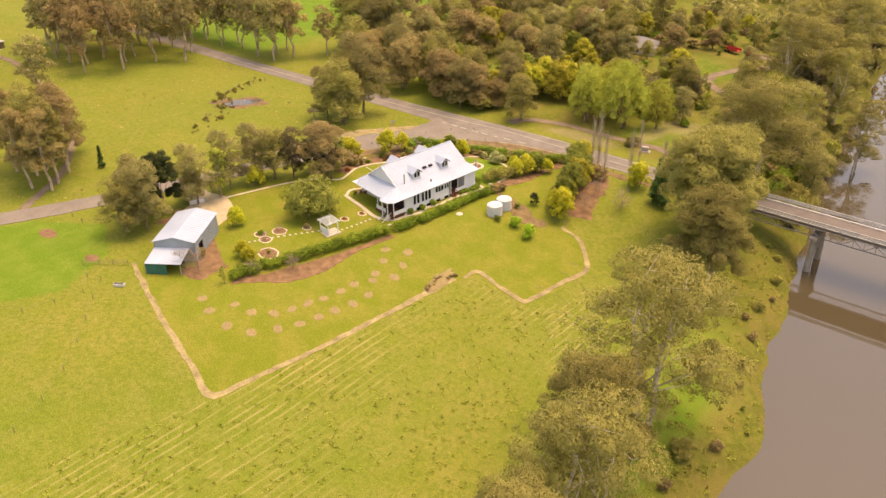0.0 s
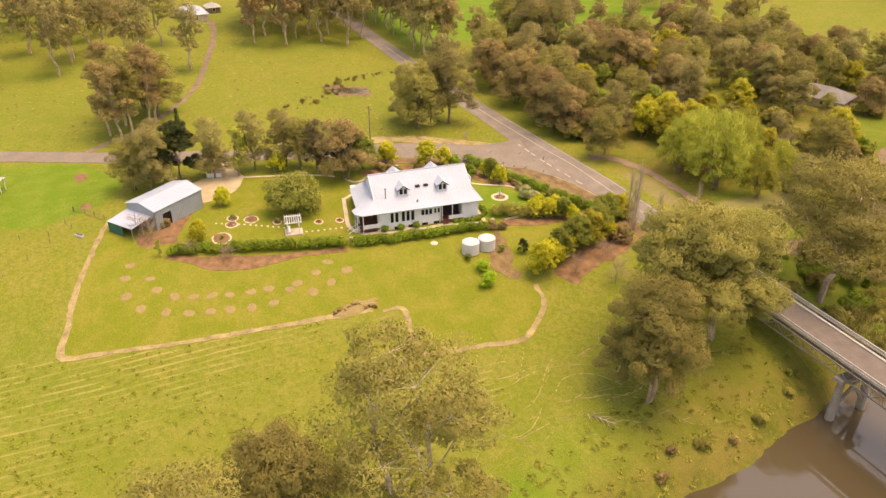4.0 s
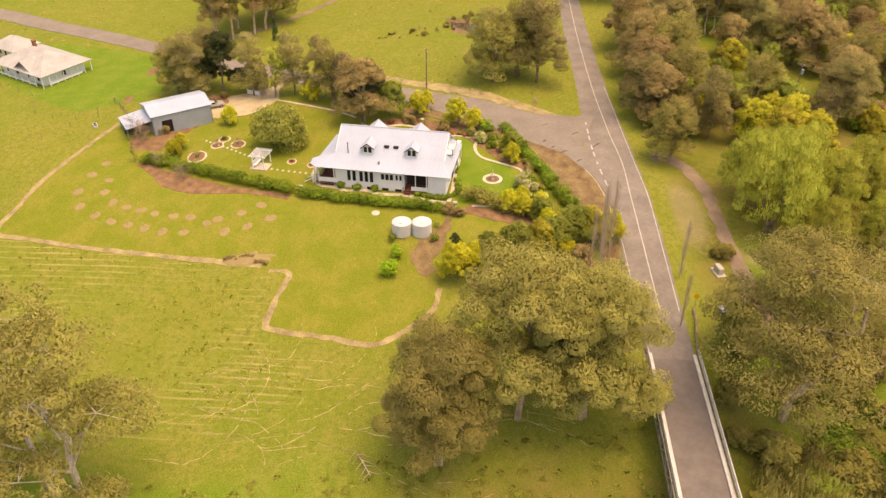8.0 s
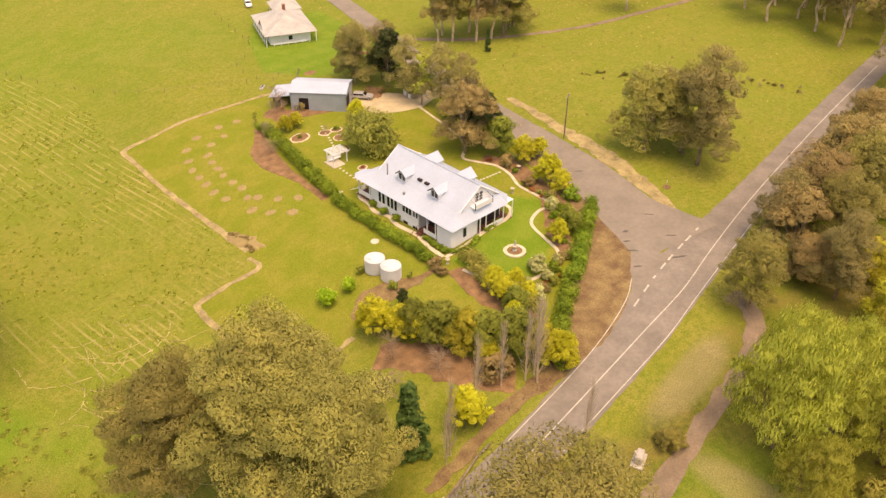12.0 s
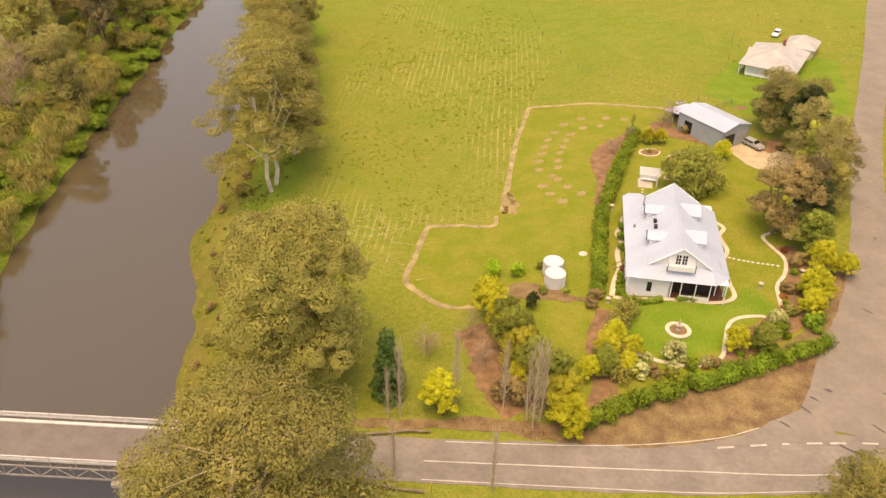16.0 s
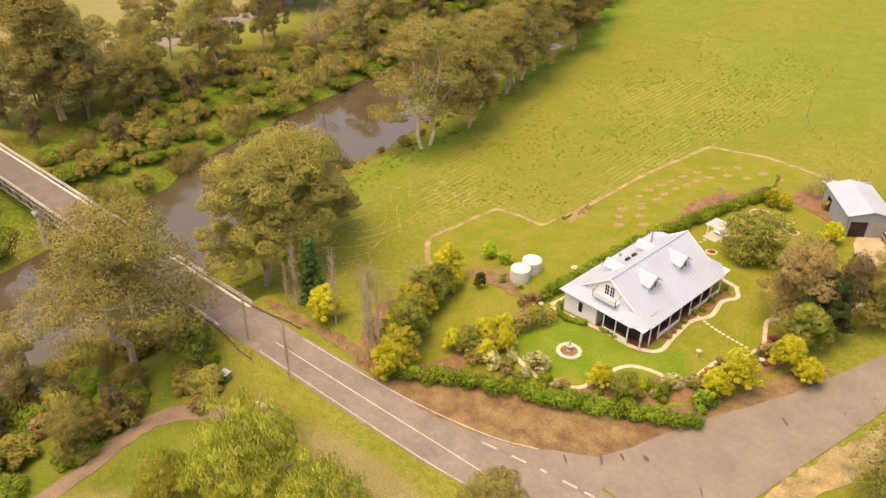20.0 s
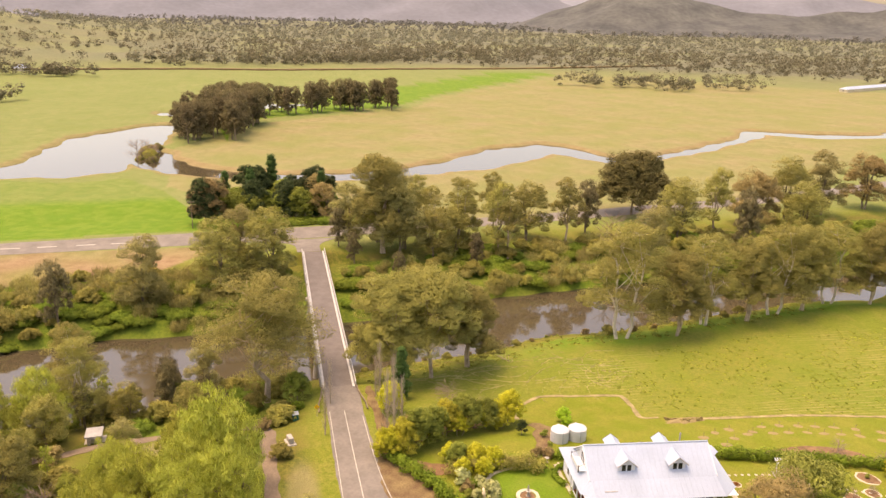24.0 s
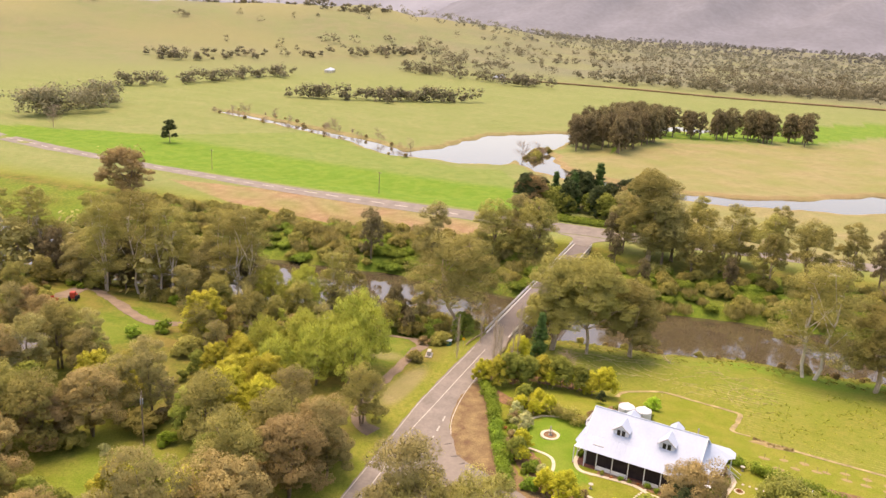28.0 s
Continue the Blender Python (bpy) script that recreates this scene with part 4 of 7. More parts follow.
make_tree("euc1", "eucalyptus_tree", "euc", "pale_bark", 25, 20, 6, 13, 760, 0.18, 0, "", 1, flat=0.75, shell=0.86, lobes=14, slim=0.5, hang=0.3, label="tall spreading eucalyptus with olive leaves and pale trunk")
make_tree("euc2", "eucalyptus_tree", "euc", "pale_bark", 25, 18, 5, 13, 760, 0.18, 0, "", 2, stems=2, flat=0.78, shell=0.86, lobes=13, slim=0.5, hang=0.3, label="tall spreading eucalyptus with olive leaves and pale trunk")
make_tree("euc3", "eucalyptus_tree", "euc", "white_bark", 24, 15, 5, 9, 460, 0.16, 0, "", 3, stems=2, flat=0.66, shell=0.75, lobes=14, slim=0.45, hang=0.35, label="thin-crowned riverbank eucalyptus with pale trunk", trunk_r=0.3)
make_tree("mid1", "eucalyptus_tree", "euc_grey", "bark", 15, 10.5, 1.4, 10, 380, 0.17, 0, "", 4, shell=0.85, lobes=9, slim=0.4, hang=0.3, flat=0.8, label="mid-sized grey-green gum tree")
make_tree("mid2", "gum_tree", "euc", "bark", 14, 11, 1.0, 10, 380, 0.17, 0, "", 5, shell=0.85, stems=2, lobes=10, slim=0.4, hang=0.3, flat=0.78, label="mid-sized olive-green gum tree")
make_tree("mid3", "gum_tree", "euc", "pale_bark", 16, 8.5, 3.5, 9, 380, 0.17, 0, "", 45, shell=0.7, lobes=8, slim=0.38, hang=0.35, flat=0.8, label="slender upright gum tree with a pale trunk")
make_tree("tall", "gum_tree", "brown", "pale_bark", 21, 10, 5, 10, 360, 0.18, 0, "", 46, shell=0.7, lobes=9, slim=0.4, hang=0.35, flat=0.8, label="tall brownish paddock gum with bare lower trunk")
make_tree("brown1", "gum_tree", "brown", "bark", 14, 11, 0.7, 11, 380, 0.17, 0, "", 6, shell=0.85, stems=2, lobes=11, slim=0.4, hang=0.25, flat=0.8, label="dense brownish-leaved gum tree")
make_tree("oak1", "she_oak_tree", "oak", "bark", 14, 7, 1.5, 9, 170, 0.28, 0, "", 7, hang=0.6, lobes=9, slim=0.32, flat=1.1, shell=0.4, label="dark drooping she-oak tree")
make_tree("green1", "garden_tree", "green", "bark", 8, 7.5, 1.2, 9, 130, 0.19, 0, "", 8, lobes=9, slim=0.5, flat=0.85, label="dense green leafy tree")
make_tree("pepper", "pepper_tree", "pepper", "bark", 7, 10, 0.9, 46, 330, 0.22, 1.6, "dome", 9, shell=0.7, hang=0.3, stems=2, label="rounded weeping pepper tree with fine green leaves")
make_tree("dark1", "pine_tree", "dark", "bark", 12, 8, 1.6, 10, 160, 0.22, 0, "", 10, lobes=10, slim=0.4, flat=0.8, label="dark green pine tree")
make_tree("conifer", "cypress_tree", "cypress", "bark", 12, 4.2, 0.4, 80, 90, 0.22, 0.62, "cone", 11, label="narrow dark conical conifer", flat=0.9)
make_tree("willow", "willow_tree", "willow", "bark", 13, 11, 1, 12, 260, 0.26, 0, "", 12, hang=0.7, stems=3, lobes=12, slim=0.25, flat=1.1, label="pale yellow-green willow in spring leaf", shell=0.35)
make_tree("wattle", "wattle_tree", "wattle", "bark", 6, 5.5, 0.7, 9, 150, 0.13, 0, "", 13, lobes=9, slim=0.5, flat=0.9, stems=2, label="wattle tree in bright yellow blossom")
make_tree("lime", "citrus_tree", "lime", "bark", 3.2, 3.4, 0.5, 12, 110, 0.2, 0.8, "ball", 14, label="young lime-green leafy tree")
make_tree("bush", "shrub", "green", "bark", 2.0, 2.4, 0.2, 10, 110, 0.17, 0.6, "ball", 15, label="rounded green garden shrub", category="shrub")
make_tree("bush_dark", "shrub", "hedge", "bark", 2.4, 2.8, 0.2, 12, 110, 0.18, 0.7, "ball", 16, label="dense dark green garden shrub", category="shrub")
make_tree("bush_pale", "shrub", "pale", "bark", 2.6, 3.0, 0.3, 12, 110, 0.18, 0.7, "ball", 17, label="pale cream-flowered garden shrub", category="shrub", shell=0.3)
make_tree("bush_red", "shrub", "red", "bark", 1.0, 1.8, 0.1, 8, 80, 0.13, 0.45, "ball", 18, label="low red-flowered garden shrub", category="shrub")
make_tree("bush_brown", "shrub", "brown", "bark", 2.4, 3.2, 0.2, 14, 110, 0.18, 0.7, "ball", 19, label="brownish twiggy low garden shrub", category="shrub")
make_tree("scrub", "riverbank_scrub", "scrub", "bark", 3.5, 5.5, 0.1, 9, 110, 0.2, 0, "", 20, lobes=8, slim=0.45, flat=0.9, label="tangled olive scrub on the riverbank", category="shrub")
make_tree("reeds", "reed_clump", "reed", "twig", 4.2, 5.0, 0.2, 14, 200, 0.5, 1.3, "ball", 21, hang=0.7, slim=0.14, shell=0.3, label="tall pale cane reeds on the riverbank", category="reeds")
make_tree("bank_green", "bank_shrub", "creeper", "bark", 1.5, 6.4, 0.0, 8, 150, 0.17, 0, "", 24, lobes=11, slim=0.6, flat=0.5, label="dense green creeper and scrub on the riverbank", category="shrub")
make_tree("golden", "golden_tree", "golden", "bark", 10, 9, 1.0, 10, 160, 0.22, 0, "", 25, stems=2, lobes=10, slim=0.35, flat=0.9, shell=0.4, label="yellow-green leafy tree beside the river flat")
make_tree("euc4", "eucalyptus_tree", "euc", "pale_bark", 26, 21, 9, 10, 620, 0.18, 0, "", 26, flat=0.52, shell=0.8, lobes=12, slim=0.48, hang=0.3, trunk_r=0.5, label="tall open-crowned eucalyptus with pale leaning trunk", lean=0.04)
make_tree("fig", "fig_tree", "fig", "bark", 17, 20, 1.5, 16, 220, 0.24, 0, "", 47, lobes=15, slim=0.5, flat=0.85, label="large dark spreading fig tree beside the main road")
make_tree("thin", "sapling", "willow", "twig", 9, 4, 2, 14, 70, 0.26, 1.0, "ball", 22, hang=0.3, label="slender sapling coming into leaf", shell=0.2)
make_tree("topiary", "topiary_ball", "hedge", "bark", 1.5, 1.6, 0.15, 10, 120, 0.12, 0.42, "ball", 23, label="clipped round green garden shrub", category="shrub")
make_tree("mid_far", "gum_tree", "euc_grey", "pale_bark", 18, 10, 5, 9, 80, 0.34, 0, "", 41, lobes=8, slim=0.45, hang=0.3, flat=0.85, label="mid-sized gum tree in the distance")
make_tree("brown_far", "gum_tree", "brown", "pale_bark", 18, 9.5, 5, 9, 80, 0.34, 0, "", 42, lobes=8, slim=0.45, hang=0.3, flat=0.85, label="dense brownish-leaved gum tree in the distance")


def upright_poplar(key, h, seed):
    """A leafless poplar: a straight stem with many fine twigs held close to it."""
    rng = np.random.default_rng(seed)
    bm = bmesh.new()
    limb(bm, (0, 0, -0.3), (rng.normal() * 0.1, rng.normal() * 0.1, h), 0.13, 0.015, rng, 2)
    for k in range(120):
        z, a = h * (0.06 + 0.82 * rng.random() ** 0.9), rng.random() * 2 * math.pi
        reach = (1.5 - 1.0 * z / h) * (0.35 + 0.65 * rng.random())
        e = np.array([math.cos(a) * reach, math.sin(a) * reach, z + rng.uniform(1.2, 2.6)])
        tube(bm, (0, 0, z), e * np.array([0.75, 0.75, 1]) - np.array([0, 0, 0.9]), 0.026, 0.014, 4)
        tube(bm, e * np.array([0.75, 0.75, 1]) - np.array([0, 0, 0.9]), e, 0.018, 0.006, 4)
    root = thing("poplar_tree", (0, 0, 0), "slender leafless grey poplar with upright twigs", "tree")
    part("trunk", bm, "pale_twig", root)
    PROTO[key] = root


upright_poplar("poplar", 12.5, 31)
bare_tree("bare", "bare_tree", 7, 6, 32, "leafless spreading tree with fine twigs", slim=False)
bare_tree("bare_low", "bare_shrub", 3.4, 4.2, 33, "leafless twiggy brown shrub", slim=False)
USED = set()


def plant(key, x, y, scale=1.0, turn=None, group="", sink=0.0, wide=1.0, label=""):
    """Set a tree of that kind on the ground."""
    turn = random.uniform(0, 360) if turn is None else turn
    m = pose(x, y, hz(x, y) - sink, 0, 0, turn) @ Matrix.Diagonal((scale * wide, scale * wide, scale, 1))
    if key not in USED:
        USED.add(key)
        ob = PROTO[key]
        ob.matrix_basis = m
    else:
        ob = copy_thing(PROTO[key], m @ Matrix.Diagonal((*[1 / s for s in PROTO[key].scale], 1)))
    if group:
        ob["group"] = group
    if label:
        ob["label"] = label
    return ob


# big riverside eucalypts
for x, y, s, k in ((-46, 128, 0.86, "euc2"), (-52.5, 137.5, 1.06, "euc1"), (-53, 146, 1.02, "euc2"), (-56, 172.7, 1.04, "euc4")):
    plant(k, x, y, s, group="riverside eucalypts", wide=1.3 if k == "euc4" else 1.06)
for x, y, s, k in ((-35, 85, 1.27, "euc3"), (-36, 70, 0.91, "euc2"), (-30.5, 60, 1.04, "euc3"), (-30, 46, 0.95, "euc2"), (-26, 36, 1.08, "euc3"), (-24, 26, 1.01, "euc2"), (-20, 14, 1.01, "euc3"), (-22, 2, 0.95, "euc2"), (-14, -12, 1.01, "euc1"), (-8, -28, 1.01, "euc2"), (0, -48, 1.01, "euc1")):
    plant(k, x, y, s, group="near bank eucalypts", wide=1.32 if k == "euc3" else 1.0)

# ---------------------------------------------------------------- the white homestead
HOUSE = pose(-108, 115, 0, 0, 0, -6.1)      # local x: towards the river, y: towards the fountain lawn


def build_house():
    root = thing("homestead", (0, 0, 0), "white weatherboard homestead with pale iron roof, dormers and verandahs", "house")
    root.matrix_basis = HOUSE
    EAVE, FOOT, TOP = 3.55, 5.25, 8.45
    eave = [(7.7, 11.5), (-5.3, 11.5), (-7.5, 9.3), (-7.5, -10.4), (-5.3, -12.8), (3.6, -13.4), (4.6, -14.4), (6.6, -14.2), (7.7, -13.0)]
    foot = [(4.5, 9.7), (-4.5, 9.7), (-4.5, -9.7), (4.5, -9.7)]

    def E(k):
        return (*eave[k], EAVE)

    def Fo(k):
        return (*foot[k], FOOT)
    # skirt roofs, one plate a side
    sides = [("east", [E(0), E(1), Fo(1), Fo(0)]), ("corner", [E(1), E(2), Fo(1)]), ("back", [E(2), E(3), Fo(2), Fo(1)]), ("corner", [E(3), E(4), Fo(2)]),
             ("west", [E(4), E(5), Fo(3), Fo(2)]), ("west", [E(5), E(6), Fo(3)]), ("west", [E(6), E(7), Fo(3)]), ("corner", [E(7), E(8), Fo(3)]), ("front", [E(8), E(0), Fo(0), Fo(3)])]
    for _, c in sides:
        bm = bmesh.new()
        sheet(bm, c, 0.08)
        r = part("skirt_roof", bm, "roof", root)
    # ribs of the iron sheets on the two long sides
    for sx in (1, -1):
        a, b, t = (sx * 7.6, 0, EAVE + 0.03), (sx * 4.5, 0, FOOT + 0.03), (0, 0, TOP + 0.03)
        for k in range(25):
            y = -9.4 + k * 18.8 / 24
            for p, q in ((a, b), (b, t)):
                part("roof_rib", tube(bmesh.new(), (p[0], y, p[2]), (q[0], y, q[2]), 0.02, sides=4), "roof", root)
    for sx in (1, -1):
        bm = bmesh.new()
        sheet(bm, [(0, 9.95, TOP), (sx * 4.62, 9.95, FOOT - 0.05), (sx * 4.62, -9.95, FOOT - 0.05), (0, -9.95, TOP)], 0.1)
        part("main_roof", bm, "roof", root)
    bm = bmesh.new()
    tube(bm, (0, 9.98, TOP + 0.02), (0, -9.98, TOP + 0.02), 0.13, sides=8)
    part("ridge_cap", bm, "roof", root)
    for sy in (1, -1):
        bm = bmesh.new()
        y0, y1 = sy * 9.55, sy * 9.7
        tri = [(-4.4, FOOT - 0.5), (4.4, FOOT - 0.5), (4.4, FOOT - 0.05), (0, TOP - 0.12), (-4.4, FOOT - 0.05)]
        f = [bm.verts.new((x, y0, z)) for x, z in tri], [bm.verts.new((x, y1, z)) for x, z in tri]
        bm.faces.new(f[0]), bm.faces.new(f[1][::-1])
        for k in range(5):
            bm.faces.new((f[0][k], f[0][(k + 1) % 5], f[1][(k + 1) % 5], f[1][k]))
        bmesh.ops.recalc_face_normals(bm, faces=bm.faces)
        part("gable_wall", bm, "white", root)
        for sx in (1, -1):
            bm = bmesh.new()
            tube(bm, (0, sy * 9.95, TOP - 0.05), (sx * 4.62, sy * 9.95, FOOT - 0.1), 0.11, sides=4)
            part("barge_board", bm, "white", root)
    # balcony with french doors in the fountain-side gable
    win = part("french_window", boxes(((-0.95, 9.7, 5.35), (0.95, 9.76, 7.25))), "white", root)
    for sx in (-1, 1):
        for z in (5.55, 6.1, 6.65):
            for c in (0.27, 0.65):
                part("pane", boxes(((sx * c - 0.15, 9.76, z), (sx * c + 0.15, 9.775, z + 0.48))), "glass", win)
    balcony = part("balcony", boxes(((-2.0, 9.7, 5.1), (2.0, 11.0, 5.25))), "white", root)
    part("front_board", boxes(((-2.0, 10.93, 5.25), (2.0, 11.0, 5.95))), "white", balcony)
    for sx in (-1, 1):
        bm = boxes(((sx * 2.0 - 0.05, 10.9, 5.0), (sx * 2.0 + 0.05, 11.02, 6.25)))
        part("post", bm, "shade", balcony)
        bm = bmesh.new()
        tube(bm, (sx * 2.0, 9.75, 6.5), (sx * 2.0, 11.0, 6.0), 0.045, sides=6)
        part("handrail", bm, "steel", balcony)
    # dormers
    for sx in (1, -1):
        for y in (-4.0, 4.0):
            out, half, low, peak, inner = (4.45, 1.25, 6.5, 7.45, 1.1) if sx > 0 else (3.5, 1.6, 6.85, 8.15, 0.3)
            wall = half - 0.3
            d = part("dormer", boxes(((1.2 if sx > 0 else -out, y - wall, 5.0), (out if sx > 0 else -0.9, y + wall, low + 0.2))), "white", root)
            for sy in (1, -1):
                bm = bmesh.new()
                sheet(bm, [(sx * (out + 0.4), y, peak), (sx * (out + 0.4), y + sy * half, low), (sx * inner, y + sy * half, low), (sx * inner, y, peak)], 0.07)
                part("dormer_roof", bm, "roof", d)
                bm = bmesh.new()
                tube(bm, (sx * (out + 0.4), y, peak - 0.07), (sx * (out + 0.4), y + sy * half, low - 0.08), 0.09, sides=4)
                part("barge_board", bm, "shade" if sx > 0 else "roof_old", d)
            bm = bmesh.new()
            pts = [(sx * (out - 0.05), y - wall, low + 0.18), (sx * (out - 0.05), y + wall, low + 0.18), (sx * (out - 0.05), y, peak - 0.07)]
            back = [(sx * (out - 0.25), p[1], p[2]) for p in pts]
            f, g = [bm.verts.new(p) for p in pts], [bm.verts.new(p) for p in back]
            bm.faces.new(f), bm.faces.new(g[::-1])
            for k in range(3):
                bm.faces.new((f[k], f[(k + 1) % 3], g[(k + 1) % 3], g[k]))
            bmesh.ops.recalc_face_normals(bm, faces=bm.faces)
            part("gablet", bm, "white", d)
            for o in (-0.42, 0.42):
                lo = (sx * out, y + o - 0.3, low - 0.95)
                hi = (sx * (out + 0.05), y + o + 0.3, low + 0.1)
                part("window_pane", boxes((tuple(map(min, lo, hi)), tuple(map(max, lo, hi)))), "glass", d)
    for y in (-0.8, 0.9):
        part("skylight", boxes(((3.0, y - 0.45, 6.18), (3.5, y + 0.45, 6.55)), bevel=0.03), "shade", root)
    bm = bmesh.new()
    tube(bm, (4.6, -7.6, 4.9), (4.6, -7.6, 7.1), 0.12, sides=10)
    tube(bm, (4.6, -7.6, 7.1), (4.6, -7.6, 7.35), 0.2, 0.08, sides=10)
    part("flue", bm, "steel", root)
    bm = bmesh.new()
    tube(bm, (6.2, -1.6, 4.3), (6.2, -1.6, 4.85), 0.16, 0.2, sides=10)
    part("roof_vent", bm, "steel", root)
    bm = boxes(((-6.3, 6.0, 4.1), (-5.2, 8.0, 4.35)), bevel=0.04)
    part("solar_panel", bm, "roof_old", root)
    # walls: front (river side), fountain end, back and far end, set in behind the verandahs
    Z0, Z1 = -1.4, 3.42
    walls = [((6.7, -8.2), (6.95, 3.0)), ((4.6, 3.0), (4.8, 10.5)), ((4.8, 7.4), (7.15, 7.6)), ((4.8, 2.8), (6.95, 3.0)),
             ((-6.0, -9.4), (-5.8, 9.0)), ((-5.9, 9.0), (1.0, 9.2)), ((1.0, 9.2), (1.2, 10.6)), ((-6.0, -9.6), (6.95, -9.4)), ((6.7, -9.4), (6.95, -8.2))]
    for (x0, y0), (x1, y1) in walls:
        part("wall", boxes(((x0, y0, Z0), (x1, y1, Z1))), "white", root)
    part("corner_room", boxes(((1.0, 7.6, Z0), (7.15, 10.6, Z1))), "white", root)
    # weatherboard lines on the long front and the fountain end
    for k in range(18):
        z = Z0 + 0.35 + k * 0.25
        for lo, hi in (((6.95, -8.2, z), (6.975, 3.0, z + 0.035)), ((7.15, 7.6, z), (7.175, 10.6, z + 0.035)), ((1.0, 10.6, z), (7.15, 10.625, z + 0.035))):
            part("weatherboard", boxes((lo, hi)), "white", root)
    part("ceiling", boxes(((-7.2, -12.4, 3.38), (7.3, 11.0, 3.46))), "white", root)

    def window(y, w, z0, z1, x=6.98, panes=1):
        f = part("window_frame", boxes(((x, y - w / 2, z0), (x + 0.05, y + w / 2, z1))), "white", root)
        for k in range(panes):
            a = y - w / 2 + 0.06 + k * (w - 0.06) / panes
            part("pane", boxes(((x + 0.05, a, z0 + 0.06), (x + 0.065, a + (w - 0.06) / panes - 0.06, z1 - 0.06))), "glass", f)
    for k in range(5):
        window(-7.0 + k * 0.95 + (0.35 if k > 1 else 0), 0.72, 0.95, 3.1)
    for k in range(3):
        window(-0.5 + k * 0.8 - 0.3, 0.7, 1.7, 2.95)
    for y in (1.75, 2.45):
        window(y, 0.5, 1.8, 2.9)
    for y in (-6.0, -3.2, -0.4, 2.0):
        window(y, 1.3, -0.75, 0.1)
    f = part("window_frame", boxes(((3.6, 10.63, 0.7), (4.5, 10.68, 2.6))), "white", root)
    part("pane", boxes(((3.7, 10.68, 0.8), (4.4, 10.7, 2.5))), "glass", f)
    # recessed porch by the corner room, with its red steps
    part("porch_floor", boxes(((4.8, 3.0, -0.2), (7.4, 7.4, 0.1))), "deck", root)
    # dark sheet on the back wall paints in the shade of the recess
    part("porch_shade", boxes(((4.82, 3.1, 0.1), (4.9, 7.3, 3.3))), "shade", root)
    part("porch_rail", boxes(((7.25, 4.4, 0.2), (7.35, 7.4, 0.95))), "white", root)
    for y in (3.1, 5.2, 7.2):
        part("verandah_post", boxes(((7.2, y - 0.07, 0.1), (7.34, y + 0.07, 3.4))), "white", root)
    stairs = part("porch_stair", boxes(*[((7.4 + k * 0.28, 3.1, -0.35 - k * 0.17), (7.7 + k * 0.28, 4.3, -0.2 - k * 0.17)) for k in range(6)]), "deck", root)
    for y in (3.05, 4.35):
        bm = bmesh.new()
        tube(bm, (7.4, y, 0.9), (9.1, y, -0.3), 0.05, sides=6)
        part("stair_rail", bm, "deck", stairs)
    # verandah on the fountain end and back
    part("verandah_floor", boxes(((-7.1, 9.2, -0.25), (1.0, 11.2, 0.08))), "deck", root)
    part("verandah_floor", boxes(((-7.2, -10.0, -0.25), (-6.0, 9.2, 0.08))), "deck", root)
    # dark sheets along the walls stand in for shade under the verandah roof
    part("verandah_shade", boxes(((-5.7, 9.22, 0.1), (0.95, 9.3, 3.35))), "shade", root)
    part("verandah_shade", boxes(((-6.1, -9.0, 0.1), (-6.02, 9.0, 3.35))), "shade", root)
    for x in (-6.9, -4.7, -2.6, -0.5, 0.9):
        part("verandah_post", boxes(((x - 0.07, 11.0, 0.0), (x + 0.07, 11.14, 3.45))), "white", root)
    for y in (-10, -7.2, -4.4, -1.6, 1.2, 4.0, 6.8, 9.0):
        part("verandah_post", boxes(((-7.2, y - 0.07, 0.0), (-7.06, y + 0.07, 3.45))), "white", root)
    for x0, x1 in ((-4.6, -2.7), (-2.5, -0.6)):
        part("verandah_rail", boxes(((x0, 11.02, 0.2), (x1, 11.1, 0.95))), "white", root)
    for y0 in (-9.8, -7.0, -4.2, 1.4, 4.2):
        part("verandah_rail", boxes(((-7.16, y0, 0.2), (-7.1, y0 + 2.5, 0.95))), "white", root)
    part("garden_step", boxes(((-1.6, 11.2, -0.3), (0.6, 12.0, -0.1))), "deck", root)
    part("garden_step", boxes(((-7.2, 9.6, -0.3), (-5.9, 11.6, -0.12))), "paving", root)
    # deck, posts and stair at the far end
    part("deck_floor", boxes(((1.5, -13.2, 0.0), (7.2, -9.6, 0.2))), "deck", root)
    for x, y in ((7.0, -12.7), (6.2, -13.7), (4.6, -13.8), (3.6, -12.9), (1.6, -12.6), (7.0, -9.8)):
        part("verandah_post", boxes(((x - 0.08, y - 0.08, -1.4), (x + 0.08, y + 0.08, 3.45))), "white", root)
    part("deck_rail", boxes(((7.05, -12.7, 0.4), (7.15, -9.4, 1.25))), "white", root)
    part("deck_rail", boxes(((1.6, -13.0, 0.4), (4.6, -12.9, 1.25))), "white", root)
    # dark sheet paints the shade under the deck roof
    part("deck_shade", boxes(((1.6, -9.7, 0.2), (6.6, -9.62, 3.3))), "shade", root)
    steps = part("deck_stair", boxes(*[((5.2, -13.4 - k * 0.28, -0.1 - k * 0.17), (6.6, -13.1 - k * 0.28, 0.1 - k * 0.17)) for k in range(8)]), "paving", root)
    for x in (5.15, 6.65):
        bm = bmesh.new()
        tube(bm, (x, -13.2, 1.05), (x, -15.6, -0.35), 0.06, sides=6)
        part("stair_rail", bm, "white", steps)


build_house()

